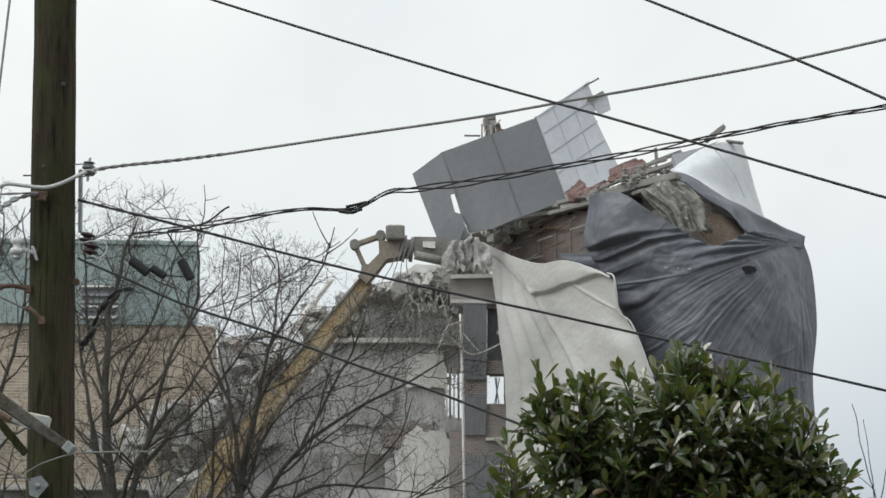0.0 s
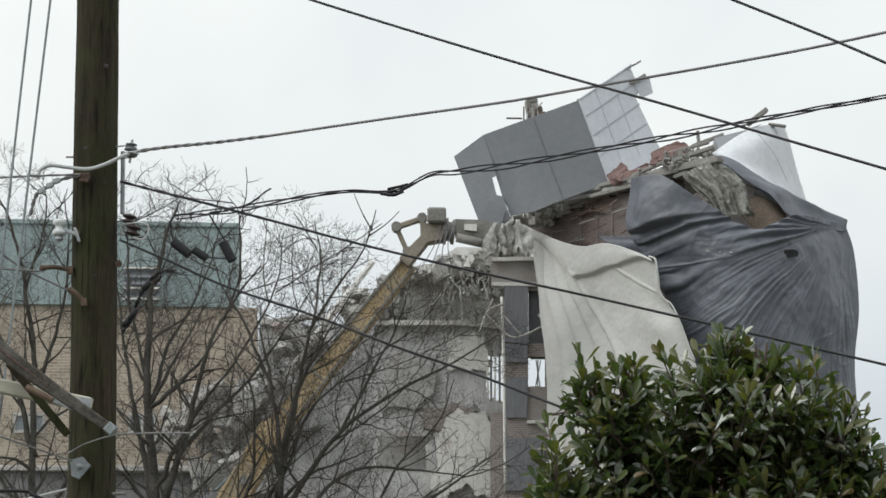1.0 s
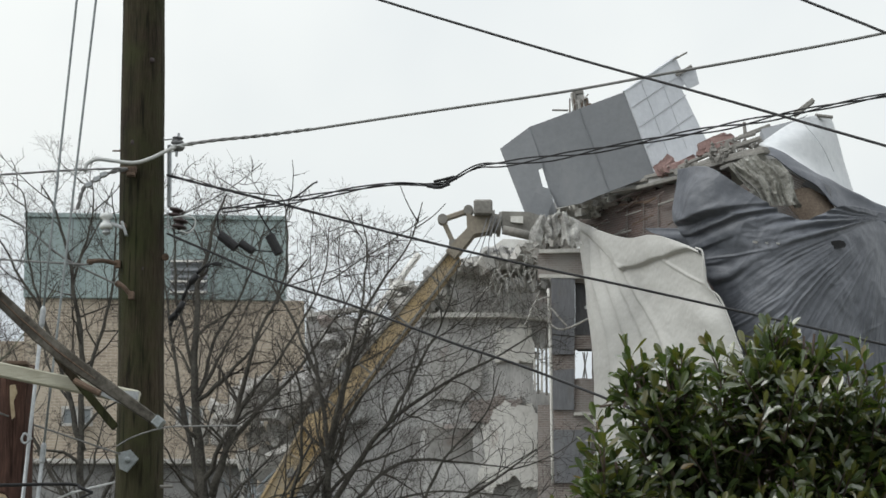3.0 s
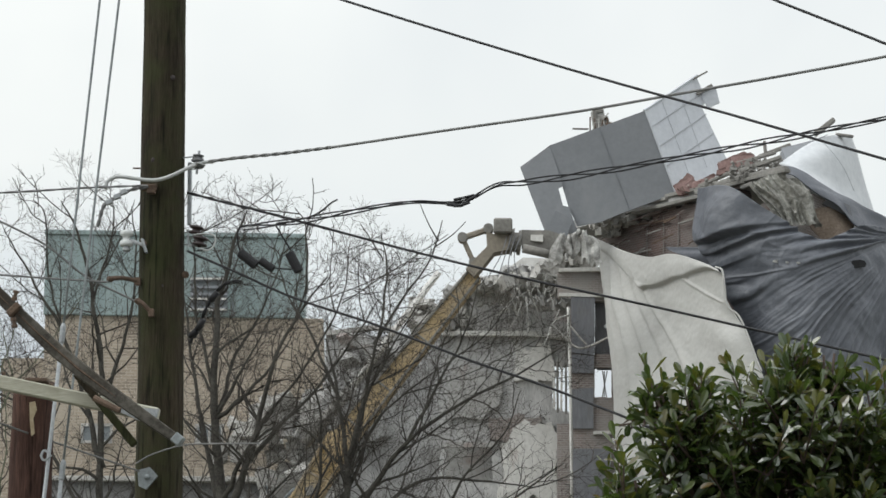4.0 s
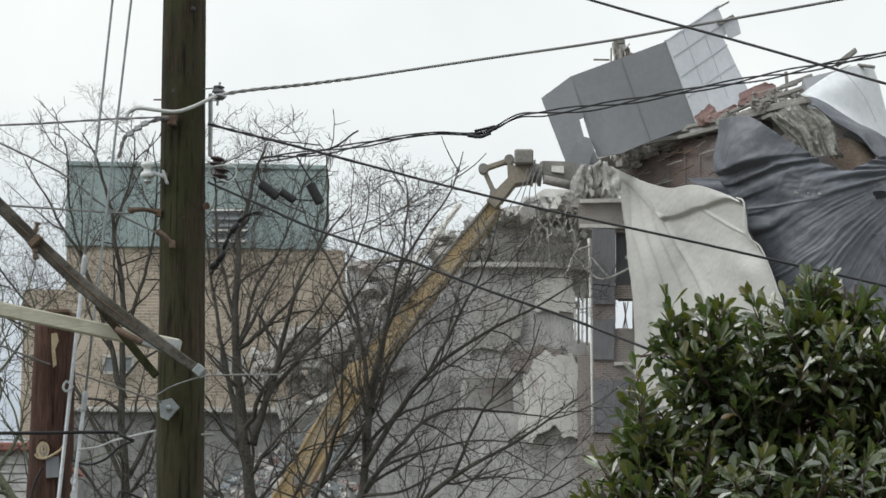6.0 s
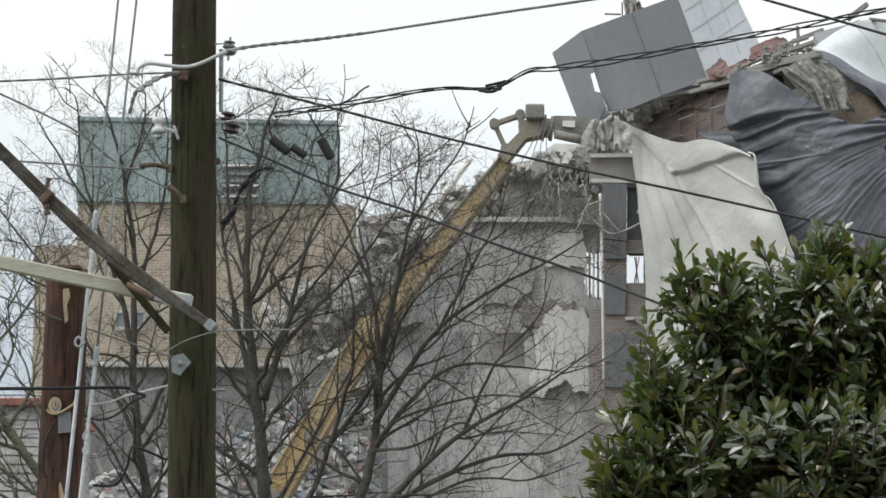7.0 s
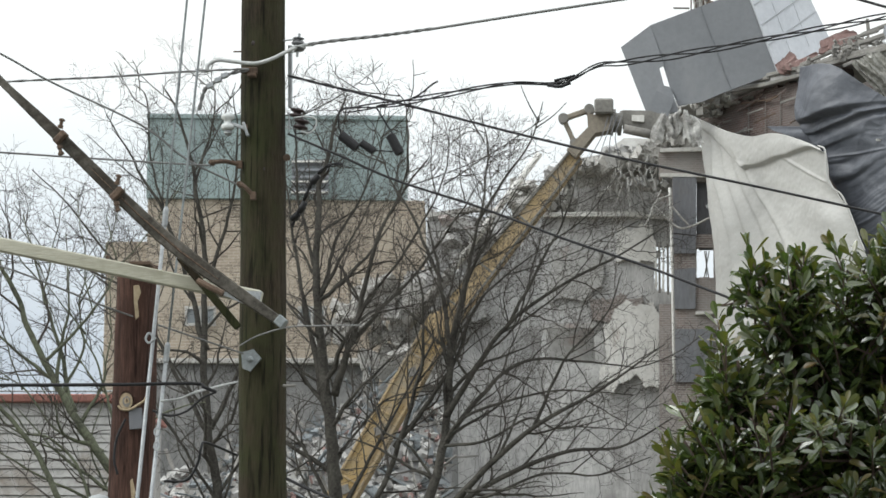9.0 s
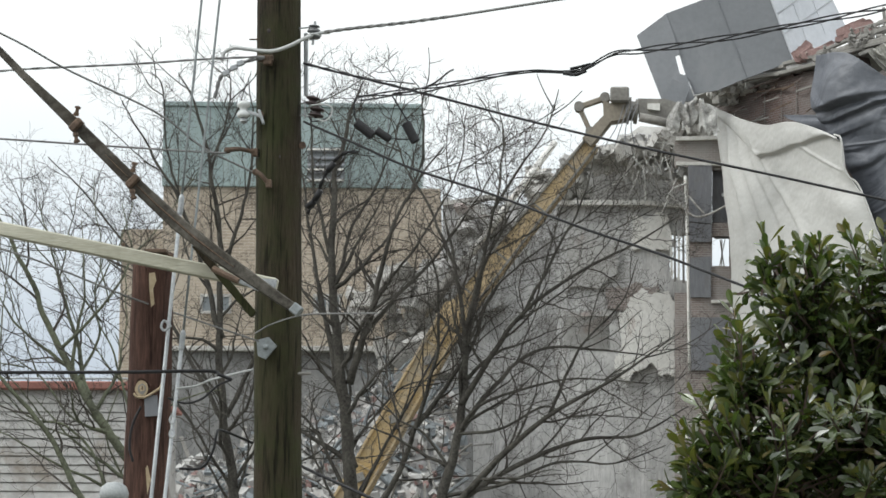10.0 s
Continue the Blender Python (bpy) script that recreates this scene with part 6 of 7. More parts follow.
for k, (top, low, w) in enumerate((((0.37, 81.30, 17.66), (0.08, 81.25, 16.83), 0.30), ((0.53, 81.30, 17.59), (0.56, 81.25, 16.93), 0.20), ((0.78, 81.30, 17.79), (0.66, 81.25, 16.98), 0.21), ((0.98, 81.30, 17.74), (1.09, 81.25, 16.83), 0.23), ((1.21, 81.30, 17.58), (1.36, 81.25, 16.71), 0.28))):
    top, low = Vector(top), Vector(low)
    rows = []
    for f, wide in ((0.0, 0.35), (0.35, 0.75), (0.7, 1.0), (1.0, 0.9)):
        c = top.lerp(low, f)
        sag = 0.06 * math.sin(f * 9 + k)
        rows.append([c + Vector((w * wide * u * 0.62 + sag, -0.05 * math.cos(u * 2.2), 0.05 * math.sin(u * 5 + k) * (1 + f) + 0.10 * f * noise.noise(Vector((u * 3, k, 1))))) for u in (-1, -0.5, 0, 0.5, 1)])
    g = loft(rows, 26, 40, lambda s, t, p: 0.06 * pleat(p.x, p.z, 0.2, -1, 0.16, 3.0 + k) + 0.03 * noise.noise(p * 3.0), 0.015)
    part("rag", g, M_CLOTHSCRAP, cloth, smooth=True)
# the machine on the ground
B = Vector((p0.x, 82.3, 0))
for y in (-1.5, 1.5):
    g = Geo()
    prof = [(-2.6, 0.35), (-2.2, 0.0), (2.2, 0.0), (2.6, 0.35), (2.6, 0.75), (2.2, 1.05), (-2.2, 1.05), (-2.6, 0.75)]
    g.slab([B + Vector((x, y - 0.35, z)) for x, z in prof], (0, 0.7, 0))
    part("track", g, M_OLDSTEEL, digger, "dusty steel crawler track")
part("turntable", Geo().lathe(B + Vector((0, 0, 0.9)), (0, 0, 1), [(0, 1.2), (0.4, 1.2)], 24), M_OLDSTEEL, digger)
part("engine_house", Geo().box(B + Vector((-1.2, 0.3, 2.2)), (2.0, 0, 0), (0, 1.4, 0), (0, 0, 0.9), 0.12), M_YELLOW, digger)
part("cab", Geo().box(B + Vector((1.3, -1.0, 2.4)), (0.8, 0, 0), (0, 0.6, 0), (0, 0, 1.1), 0.12), M_DARKWALL, digger)
part("boom_foot", Geo().box(B + Vector((0.1, 0.0, 2.6)), (0.5, 0, 0), (0, 0.5, 0), (0, 0, 1.2), 0.1), M_YELLOW, digger)


# ---- far buildings ----
def seen_box(name, a, b, depth, mat, parent, z0=0.0, label=""):
    """An upright block from the upper left corner a to the upper right corner b."""
    a, b = Vector(a), Vector(b)
    top = (a.z + b.z) / 2
    d = Vector((b.x - a.x, b.y - a.y, 0))
    g = Geo().box((d.length / 2, depth / 2, (top - z0) / 2), (d.length / 2, 0, 0), (0, depth / 2, 0), (0, 0, (top - z0) / 2), 0.03)
    return placed(name, g, mat, parent, (a.x, a.y, z0), math.atan2(d.y, d.x), label)


office = thing("brick_office_building", ground_at((-22.10, 120.00, 21.69)), "tan brick building with a teal metal top storey", "building")
za = Vector((-22.10, 120.00, 21.64)).z
seen_box("brick_body", (-22.10, 120.00, 21.61), (-9.96, 120.90, 21.72), 14, M_TANBRICK, office, label="tan brick walls")
seen_box("brick_wing", (-24.03, 120.60, 19.83), (-22.16, 120.60, 19.82), 12, M_TANBRICK, office)
seen_box("teal_storey", (-22.15, 119.80, 25.29), (-10.83, 120.70, 25.40), 13.5, M_TEAL, office, za, "teal metal clad top storey")
seen_box("roof_edge", (-22.21, 119.70, 25.35), (-10.75, 120.60, 25.46), 13.7, M_TEAL, office, Vector((-21.18, 119.70, 25.19)).z)
for u in ((-20.06, 119.75, 25.27), (-17.88, 119.75, 25.26), (-13.83, 119.75, 25.23), (-12.19, 119.75, 25.22)):
    part("cladding_joint", Geo().beam((u[0], 119.77, za), (u[0], 119.77, u[2] - 0.1), 0.05, 0.06, up=(0, 1, 0)), M_LOUVRE, office)
lo, hi = Vector((-15.71, 119.70, 21.74)), Vector((-14.09, 119.70, 23.31))
part("louvre", Geo().box(((lo.x + hi.x) / 2, 119.78, (lo.z + hi.z) / 2), ((hi.x - lo.x) / 2, 0, 0), (0, 0.06, 0), (0, 0, (hi.z - lo.z) / 2), 0.01), M_LOUVRE, office, "dark louvred opening")
for k in range(5):
    z = lo.z + (hi.z - lo.z) * (k + 0.5) / 5
    part("louvre_slat", Geo().box(((lo.x + hi.x) / 2, 119.66, z), ((hi.x - lo.x) / 2, 0, 0), (0, 0.05, 0.05), (0, 0, 0.02)), M_SEAM, office)
for f in (0.06, 0.36, 0.93):
    part("louvre_bar", Geo().box(((lo.x + hi.x) / 2, 119.6, lo.z + (hi.z - lo.z) * f), ((hi.x - lo.x) / 2, 0, 0), (0, 0.05, 0), (0, 0, 0.04)), M_PLASTER, office, "pale bar")


def far_window(a, b, y):
    lo, hi = Vector((min(a[0], b[0]), y, min(a[2], b[2]))), Vector((max(a[0], b[0]), y, max(a[2], b[2])))
    c, hx, hz = (lo + hi) / 2, (hi.x - lo.x) / 2, (hi.z - lo.z) / 2
    w = part("window", Geo().box(c, (hx, 0, 0), (0, 0.03, 0), (0, 0, hz)), M_LOUVRE, office, "grey window")
    for dx, dz, ax, az in ((0, hz, hx + 0.06, 0.06), (0, -hz, hx + 0.06, 0.06), (hx, 0, 0.05, hz), (-hx, 0, 0.05, hz), (0, 0, 0.04, hz)):
        part("window_frame", Geo().box(c + Vector((dx, -0.06, dz)), (ax, 0, 0), (0, 0.05, 0), (0, 0, az)), M_RUBBLE, w)


for a, b in (((-15.31, 119.90, 16.79), (-14.18, 119.90, 16.05)), ((-12.84, 119.90, 16.79), (-11.59, 119.90, 16.05)), ((-11.11, 119.90, 16.79), (-10.12, 119.90, 16.05)), ((-20.27, 119.90, 16.79), (-19.01, 119.90, 16.05))):
    far_window(a, b, 119.9)
# grey lower storey in front of the office
annex = thing("grey_annex", ground_at((-19.58, 112.00, 13.59)), "low dark grey annex with a pale roof edge", "building")
seen_box("annex_body", (-20.46, 112.00, 13.48), (-11.32, 112.50, 13.54), 6, M_ANNEX, annex)
seen_box("annex_wing", (-11.31, 112.50, 12.50), (-8.73, 112.50, 12.51), 6, M_ANNEX, annex)
seen_box("annex_roof_edge", (-20.47, 111.80, 13.71), (-11.16, 111.80, 13.72), 6.4, M_RUBBLE, annex, Vector((-19.54, 111.80, 13.50)).z)
# white low building with a red roof edge
house = thing("white_low_building", ground_at((-20.12, 75.00, 8.69)), "white sided low building with a red roof edge", "building")
zr = Vector((-17.76, 75.00, 8.70)).z
seen_box("wall", (-24.05, 75.00, 8.50), (-14.70, 75.00, 8.52), 8, M_SIDING, house)
seen_box("roof_edge", (-24.05, 74.70, 8.71), (-14.59, 74.70, 8.72), 8.6, M_ROOFRED, house, zr - 0.2, "dull red roof edge")
seen_box("gutter", (-23.99, 74.50, 8.79), (-14.55, 74.50, 8.81), 0.12, M_GALV, house, zr + 0.05)
x0, x1 = (-24.03, 74.95, 8.37)[0], (-14.69, 74.95, 8.39)[0]
for k in range(13):
    z = zr - 0.45 - 0.24 * k
    part("siding_board", Geo().box(((x0 + x1) / 2, 74.96, z), ((x1 - x0) / 2, 0, 0), (0, 0.02, 0), (0, 0.015, 0.105)), M_SIDING, house)


# ---- bare trees ----
def branch(g_limb, g_twig, start, way, length, r, level, rng, lean, sparse, top):
    """A bending branch with smaller ones along it."""
    steps = (10, 9, 8, 6, 4)[level]
    pts, p, d = [Vector(start)], Vector(start), Vector(way).normalized()
    bend = Vector((rng.gauss(0, 1), rng.gauss(0, 0.8), rng.gauss(0, 0.8))) * (0.075, 0.075, 0.07, 0.065, 0.06)[level] + lean * (0.05, 0.055, 0.055, 0.05, 0.04)[level]
    for k in range(steps):
        # buds on alternate sides make the wood zigzag
        kick = d.cross(Vector((0.1, 1, 0.1))).normalized() * (0.16 if k % 2 else -0.16)
        d = (d + Vector((rng.gauss(0, 1), rng.gauss(0, 0.8), rng.gauss(0, 0.8))) * 0.17 + kick * (0.4 + 0.25 * level) + bend).normalized()
        p = p + d * length / steps
        pts.append(p)
    radii = [max(0.0015, r * (1 - 0.82 * k / steps)) for k in range(steps + 1)]
    (g_limb if r > 0.02 else g_twig).tube(pts, radii, 6 if r > 0.02 else 3, False)
    offshoots(g_limb, g_twig, pts, radii, level, rng, lean, length, sparse, top)


def offshoots(g_limb, g_twig, pts, radii, level, rng, lean, length, sparse, top):
    if level >= 4:
        return
    run = sum((b - a).length for a, b in zip(pts, pts[1:]))
    gap = (0.27, 0.155, 0.098, 0.085)[level] * sparse * (0.42 + 0.88 * min(1.0, max(0.0, (top(pts[0].x) - pts[0].z) / 5)))
    s, side = run * (0.16 if level else 0.10) + rng.uniform(0, gap), rng.choice((-1, 1))
    while s < run * 0.97:
        t, j = s, 0
        while j < len(pts) - 2 and t > (pts[j + 1] - pts[j]).length:
            t -= (pts[j + 1] - pts[j]).length
            j += 1
        seg = pts[j + 1] - pts[j]
        p = pts[j] + seg * min(1, t / max(seg.length, 1e-4))
        d = seg.normalized()
        out_way = d.cross(Vector((0, 1, 0))).normalized() * side
        turn = Matrix.Rotation(rng.uniform(-1.0, 1.0), 3, d)
        ang = radians(rng.uniform(30, 68))
        way = d * math.cos(ang) + (turn @ out_way) * math.sin(ang) + lean * (0.12 if level < 2 else 0.04)
        room = (1 - s / run)
        l = length * rng.uniform(0.38, 0.80) * (0.56 + 0.58 * room)
        r = radii[j] * rng.uniform(0.42, 0.62)
        # twigs stop at the rounded top of the crown
        reach = p.z + way.normalized().z * l
        limit = top(p.x + way.normalized().x * l)
        if reach > limit:
            less = max(0.0, 1 - (reach - limit) / max(l, 0.1) * 0.9)
            l, r = l * less, r * less
        if l > 0.09:
            branch(g_limb, g_twig, p, way, l, max(r, (0.0080, 0.0046, 0.0029, 0.0020)[level]), level + 1, rng, lean, sparse, top)
        s += gap * rng.uniform(0.6, 1.5)
        side = -side


def bare_tree(limbs, seed, mat, label, lean=(0, 0, 1), twiggy=True, sparse=1.0, slope=0.0):
    """limbs: (points, foot radius, tip radius); the first one is the trunk, which stands on the ground."""
    rng = random.Random(seed)
    foot = Vector((limbs[0][0][0][0], limbs[0][0][0][1], 0))
    tree = thing("bare_tree", foot, label, "tree", "bare winter trees")
    foot = Vector(foot)
    twigs, small = Geo(), Geo()
    limbs = list(limbs)
    crest = max(Vector(p).z for pts, r0, r1 in limbs for p in pts) + 0.62
    # the crown slopes down on one side
    top = lambda x: crest - slope * max(0.0, x - foot.x)
    if twiggy:
        # side limbs that sweep up and outwards from the main ones
        for pts, r0, r1 in list(limbs):
            line = spline(pts, 6)
            for side in (-1, 1):
                i = int(len(line) * rng.uniform(0.30, 0.88))
                i = min(max(i, 1), len(line) - 2)
                d = (line[i + 1] - line[i - 1]).normalized()
                out_way = d.cross(Vector((0, 1, 0))).normalized() * side
                ang = radians(rng.uniform(22, 48))
                d = (d * math.cos(ang) + out_way * math.sin(ang) + Vector((0, rng.uniform(-0.25, 0.25), 0))).normalized()
                if d.z < -0.1:
                    continue
                size = rng.uniform(0.9, 1.9)
                size = min(size, max(0.5, (top(line[i].x) - 0.35 - line[i].z) / max(d.z + 0.1, 0.2)))
                sway = out_way * rng.uniform(-0.25, 0.1) + Vector((0, 0, 0.08))
                ends = [line[i] + d * size * f + sway * size * f * f for f in (0, 0.3, 0.6, 1.0)]
                limbs.append((ends, max(0.013, 0.5 * (r0 + (r1 - r0) * i / len(line))), 0.006))
    for k, (pts, r0, r1) in enumerate(limbs):
        pts = [Vector(p) for p in pts]
        if k == 0:
            pts = [foot] + pts
        line = spline(pts, 9)
        line = [p + Vector((1, 0.6, 0.4)) * (0.045 * noise.noise(p * 1.6 + Vector((seed, k, 0))) + 0.02 * noise.noise(p * 4.5 + Vector((seed, k, 7)))) for p in line]
        rad = [0.76 * r0 + (0.8 * r1 - 0.76 * r0) * (i / (len(line) - 1)) ** 0.8 for i in range(len(line))]
        part("trunk" if k == 0 else "limb", Geo().tube(line, rad, 9), mat, tree, smooth=True)
        if not twiggy:
            continue
        run = sum((b - a).length for a, b in zip(line, line[1:]))
        start = 9 if k == 0 else 1
        offshoots(small, twigs, line[start:], rad[start:], 0, rng, Vector(lean), min(run * 0.6, 2.6), sparse, top)
    if not twiggy:
        return tree
    tagged(part("branch_wood", small, mat, tree, smooth=True), kind="stuff")
    tagged(part("crown", twigs, M_TWIG, tree, "fine dark twigs"), kind="stuff")
    return tree


bare_tree([
    ([(-4.09, 36.00, 3.12), (-4.12, 36.00, 4.28), (-4.27, 36.00, 5.46), (-4.38, 36.00, 6.65), (-4.36, 36.20, 7.73), (-4.22, 36.30, 8.58), (-4.03, 36.40, 9.10)], 0.16, 0.012),
    ([(-4.13, 36.00, 5.01), (-3.86, 35.80, 5.73), (-3.68, 35.70, 6.60), (-3.39, 35.60, 7.33), (-2.86, 35.40, 8.03)], 0.075, 0.012),
    ([(-4.04, 36.00, 3.92), (-4.32, 36.30, 5.04), (-4.56, 36.60, 6.12), (-4.79, 36.80, 7.22), (-4.98, 37.00, 8.18)], 0.07, 0.012),
    ([(-3.91, 35.90, 5.67), (-3.46, 35.80, 6.17), (-3.03, 35.80, 6.62), (-2.58, 35.60, 7.18), (-2.22, 35.60, 7.77)], 0.045, 0.01),
    ([(-4.09, 36.00, 3.26), (-4.43, 35.90, 3.76), (-4.58, 35.80, 4.26), (-4.55, 35.80, 5.00)], 0.03, 0.007),
    ([(-4.10, 36.00, 3.55), (-4.49, 36.00, 4.28), (-5.02, 36.00, 4.87), (-5.40, 36.00, 5.38)], 0.04, 0.008),
    ([(-4.09, 36.00, 3.33), (-3.66, 35.80, 4.12), (-3.36, 35.70, 4.70), (-3.15, 35.60, 5.42)], 0.04, 0.008),
    ([(-4.11, 36.00, 4.13), (-3.71, 36.20, 4.74), (-3.35, 36.30, 5.04), (-2.62, 36.40, 5.13)], 0.03, 0.008),
    ([(-4.40, 36.00, 6.72), (-4.62, 36.00, 7.62), (-4.71, 36.00, 8.45), (-4.60, 36.00, 8.87)], 0.035, 0.008),
    ([(-3.39, 35.60, 7.33), (-3.17, 35.60, 7.92), (-3.18, 35.60, 8.67), (-3.35, 35.60, 8.97)], 0.026, 0.007),
    ([(-3.80, 35.80, 6.10), (-3.14, 35.40, 6.85), (-2.70, 35.20, 7.63), (-2.55, 35.10, 8.42)], 0.03, 0.007),
    ([(-4.34, 36.00, 6.35), (-4.12, 36.30, 7.14), (-3.78, 36.50, 7.85), (-3.51, 36.70, 8.89)], 0.04, 0.008),
], 3, M_BARK, "bare winter tree with upright grey limbs and fine twigs", sparse=1.16)
bare_tree([
    ([(-2.77, 34.00, 3.04), (-2.61, 34.00, 3.93), (-2.50, 34.00, 4.83), (-2.49, 34.00, 5.59), (-2.65, 34.20, 6.39), (-2.78, 34.30, 7.04)], 0.12, 0.012),
    ([(-2.53, 34.00, 4.55), (-2.09, 33.80, 5.22), (-1.71, 33.70, 5.70), (-1.05, 33.50, 6.15), (-0.37, 33.40, 6.48), (0.17, 33.30, 6.81)], 0.055, 0.009),
    ([(-2.84, 34.00, 3.04), (-2.15, 33.80, 3.78), (-1.46, 33.60, 4.38), (-0.64, 33.40, 4.84), (0.04, 33.30, 5.31)], 0.075, 0.010),
    ([(-2.74, 34.00, 3.24), (-1.90, 34.20, 3.81), (-1.07, 34.40, 4.17), (-0.38, 34.40, 4.24), (0.24, 34.40, 4.59)], 0.06, 0.010),
    ([(-2.48, 34.00, 5.24), (-2.33, 34.20, 6.11), (-2.06, 34.30, 6.76), (-1.65, 34.40, 7.49)], 0.045, 0.009),
    ([(-2.54, 34.00, 4.21), (-2.12, 34.30, 4.86), (-1.57, 34.50, 5.30), (-0.87, 34.60, 5.31), (-0.24, 34.70, 5.25)], 0.05, 0.009),
    ([(-2.71, 34.00, 3.45), (-2.01, 33.80, 3.58), (-1.32, 33.70, 3.85), (-0.64, 33.60, 3.84), (-0.03, 33.60, 4.05)], 0.035, 0.008),
    ([(-2.64, 34.00, 3.79), (-2.92, 34.00, 4.20), (-3.27, 34.00, 4.41), (-3.69, 34.00, 4.83)], 0.03, 0.008),
    ([(-2.58, 34.00, 4.21), (-2.02, 33.90, 4.27), (-1.47, 33.80, 4.54), (-1.13, 33.80, 4.40), (-0.51, 33.80, 4.54)], 0.03, 0.008),
    ([(-2.49, 34.00, 5.45), (-2.24, 33.80, 6.33), (-2.09, 33.60, 7.00), (-2.02, 33.50, 7.68), (-2.09, 33.50, 8.24)], 0.04, 0.007),
    ([(-2.13, 33.70, 6.88), (-1.82, 33.60, 7.42), (-1.47, 33.50, 7.89), (-1.33, 33.40, 8.36)], 0.028, 0.007),
    ([(-1.71, 33.70, 5.70), (-1.33, 33.60, 6.44), (-0.99, 33.60, 7.14), (-0.85, 33.60, 7.69)], 0.03, 0.007),
    ([(-2.61, 34.20, 6.25), (-2.91, 34.30, 6.97), (-3.28, 34.40, 7.56), (-3.51, 34.50, 8.23)], 0.032, 0.007),
    ([(-1.46, 33.60, 4.38), (-1.05, 33.50, 5.19), (-0.57, 33.50, 5.74), (-0.37, 33.50, 6.29)], 0.03, 0.007),
    ([(-2.58, 34.00, 4.14), (-2.30, 33.90, 4.54), (-1.61, 33.80, 4.78), (-0.99, 33.70, 4.87), (-0.24, 33.60, 4.79)], 0.035, 0.008),
    ([(-3.71, 34.40, 3.05), (-3.30, 34.40, 3.82), (-3.02, 34.30, 4.58), (-2.81, 34.20, 5.41), (-2.88, 34.10, 6.24), (-3.17, 34.10, 6.80)], 0.06, 0.009),
    ([(-3.17, 34.40, 4.23), (-2.45, 34.10, 5.19), (-2.24, 34.00, 5.80), (-1.89, 33.90, 6.21), (-1.13, 33.70, 6.74)], 0.045, 0.009),
], 7, M_BARK, "bare winter tree with long spreading limbs", lean=(0.12, 0, 0.9), sparse=1.14, slope=0.62)
bare_tree([
    ([(-5.507, 30.000, 2.852), (-5.900, 30.000, 3.704), (-6.418, 30.000, 4.441), (-6.816, 30.000, 5.185), (-7.152, 30.000, 5.873), (-7.554, 30.000, 6.566)], 0.10, 0.02),
    ([(-6.288, 30.000, 4.256), (-6.54, 30.20, 5.08), (-6.79, 30.40, 5.74), (-7.03, 30.50, 6.52)], 0.04, 0.008),
    ([(-6.042, 29.600, 2.831), (-6.622, 29.600, 3.794), (-7.007, 29.600, 4.279), (-7.518, 29.600, 4.768)], 0.05, 0.02),
    ([(-6.616, 30.000, 4.812), (-6.130, 30.000, 5.309), (-5.93, 30.20, 5.90), (-6.03, 30.30, 6.48)], 0.028, 0.007),
    ([(-5.960, 29.800, 2.840), (-6.102, 29.800, 3.506), (-6.484, 29.800, 3.931), (-6.922, 29.800, 4.053), (-7.307, 29.800, 4.420)], 0.03, 0.008),
    ([(-6.418, 30.000, 4.441), (-6.22, 30.20, 4.96), (-6.30, 30.20, 5.46), (-6.19, 30.20, 5.96)], 0.026, 0.007),
    ([(-5.570, 30.000, 2.912), (-6.117, 29.900, 3.330), (-6.534, 29.800, 3.504), (-7.014, 29.700, 3.800), (-7.328, 29.700, 3.921)], 0.03, 0.007),
    ([(-5.965, 30.000, 3.826), (-6.49, 30.10, 4.08), (-6.90, 30.20, 4.52), (-7.35, 30.20, 4.83)], 0.026, 0.007),
    ([(-5.604, 30.000, 3.033), (-5.890, 30.000, 3.337), (-6.058, 30.000, 3.826), (-5.980, 30.000, 4.380)], 0.026, 0.007),
    ([(-5.769, 30.000, 3.459), (-5.851, 30.000, 4.195), (-6.054, 30.000, 4.812), (-6.384, 30.000, 5.434)], 0.03, 0.007),
], 13, M_GREENBARK, "bare leaning tree with greenish lichen bark", lean=(-0.3, 0, 0.9), sparse=1.38)
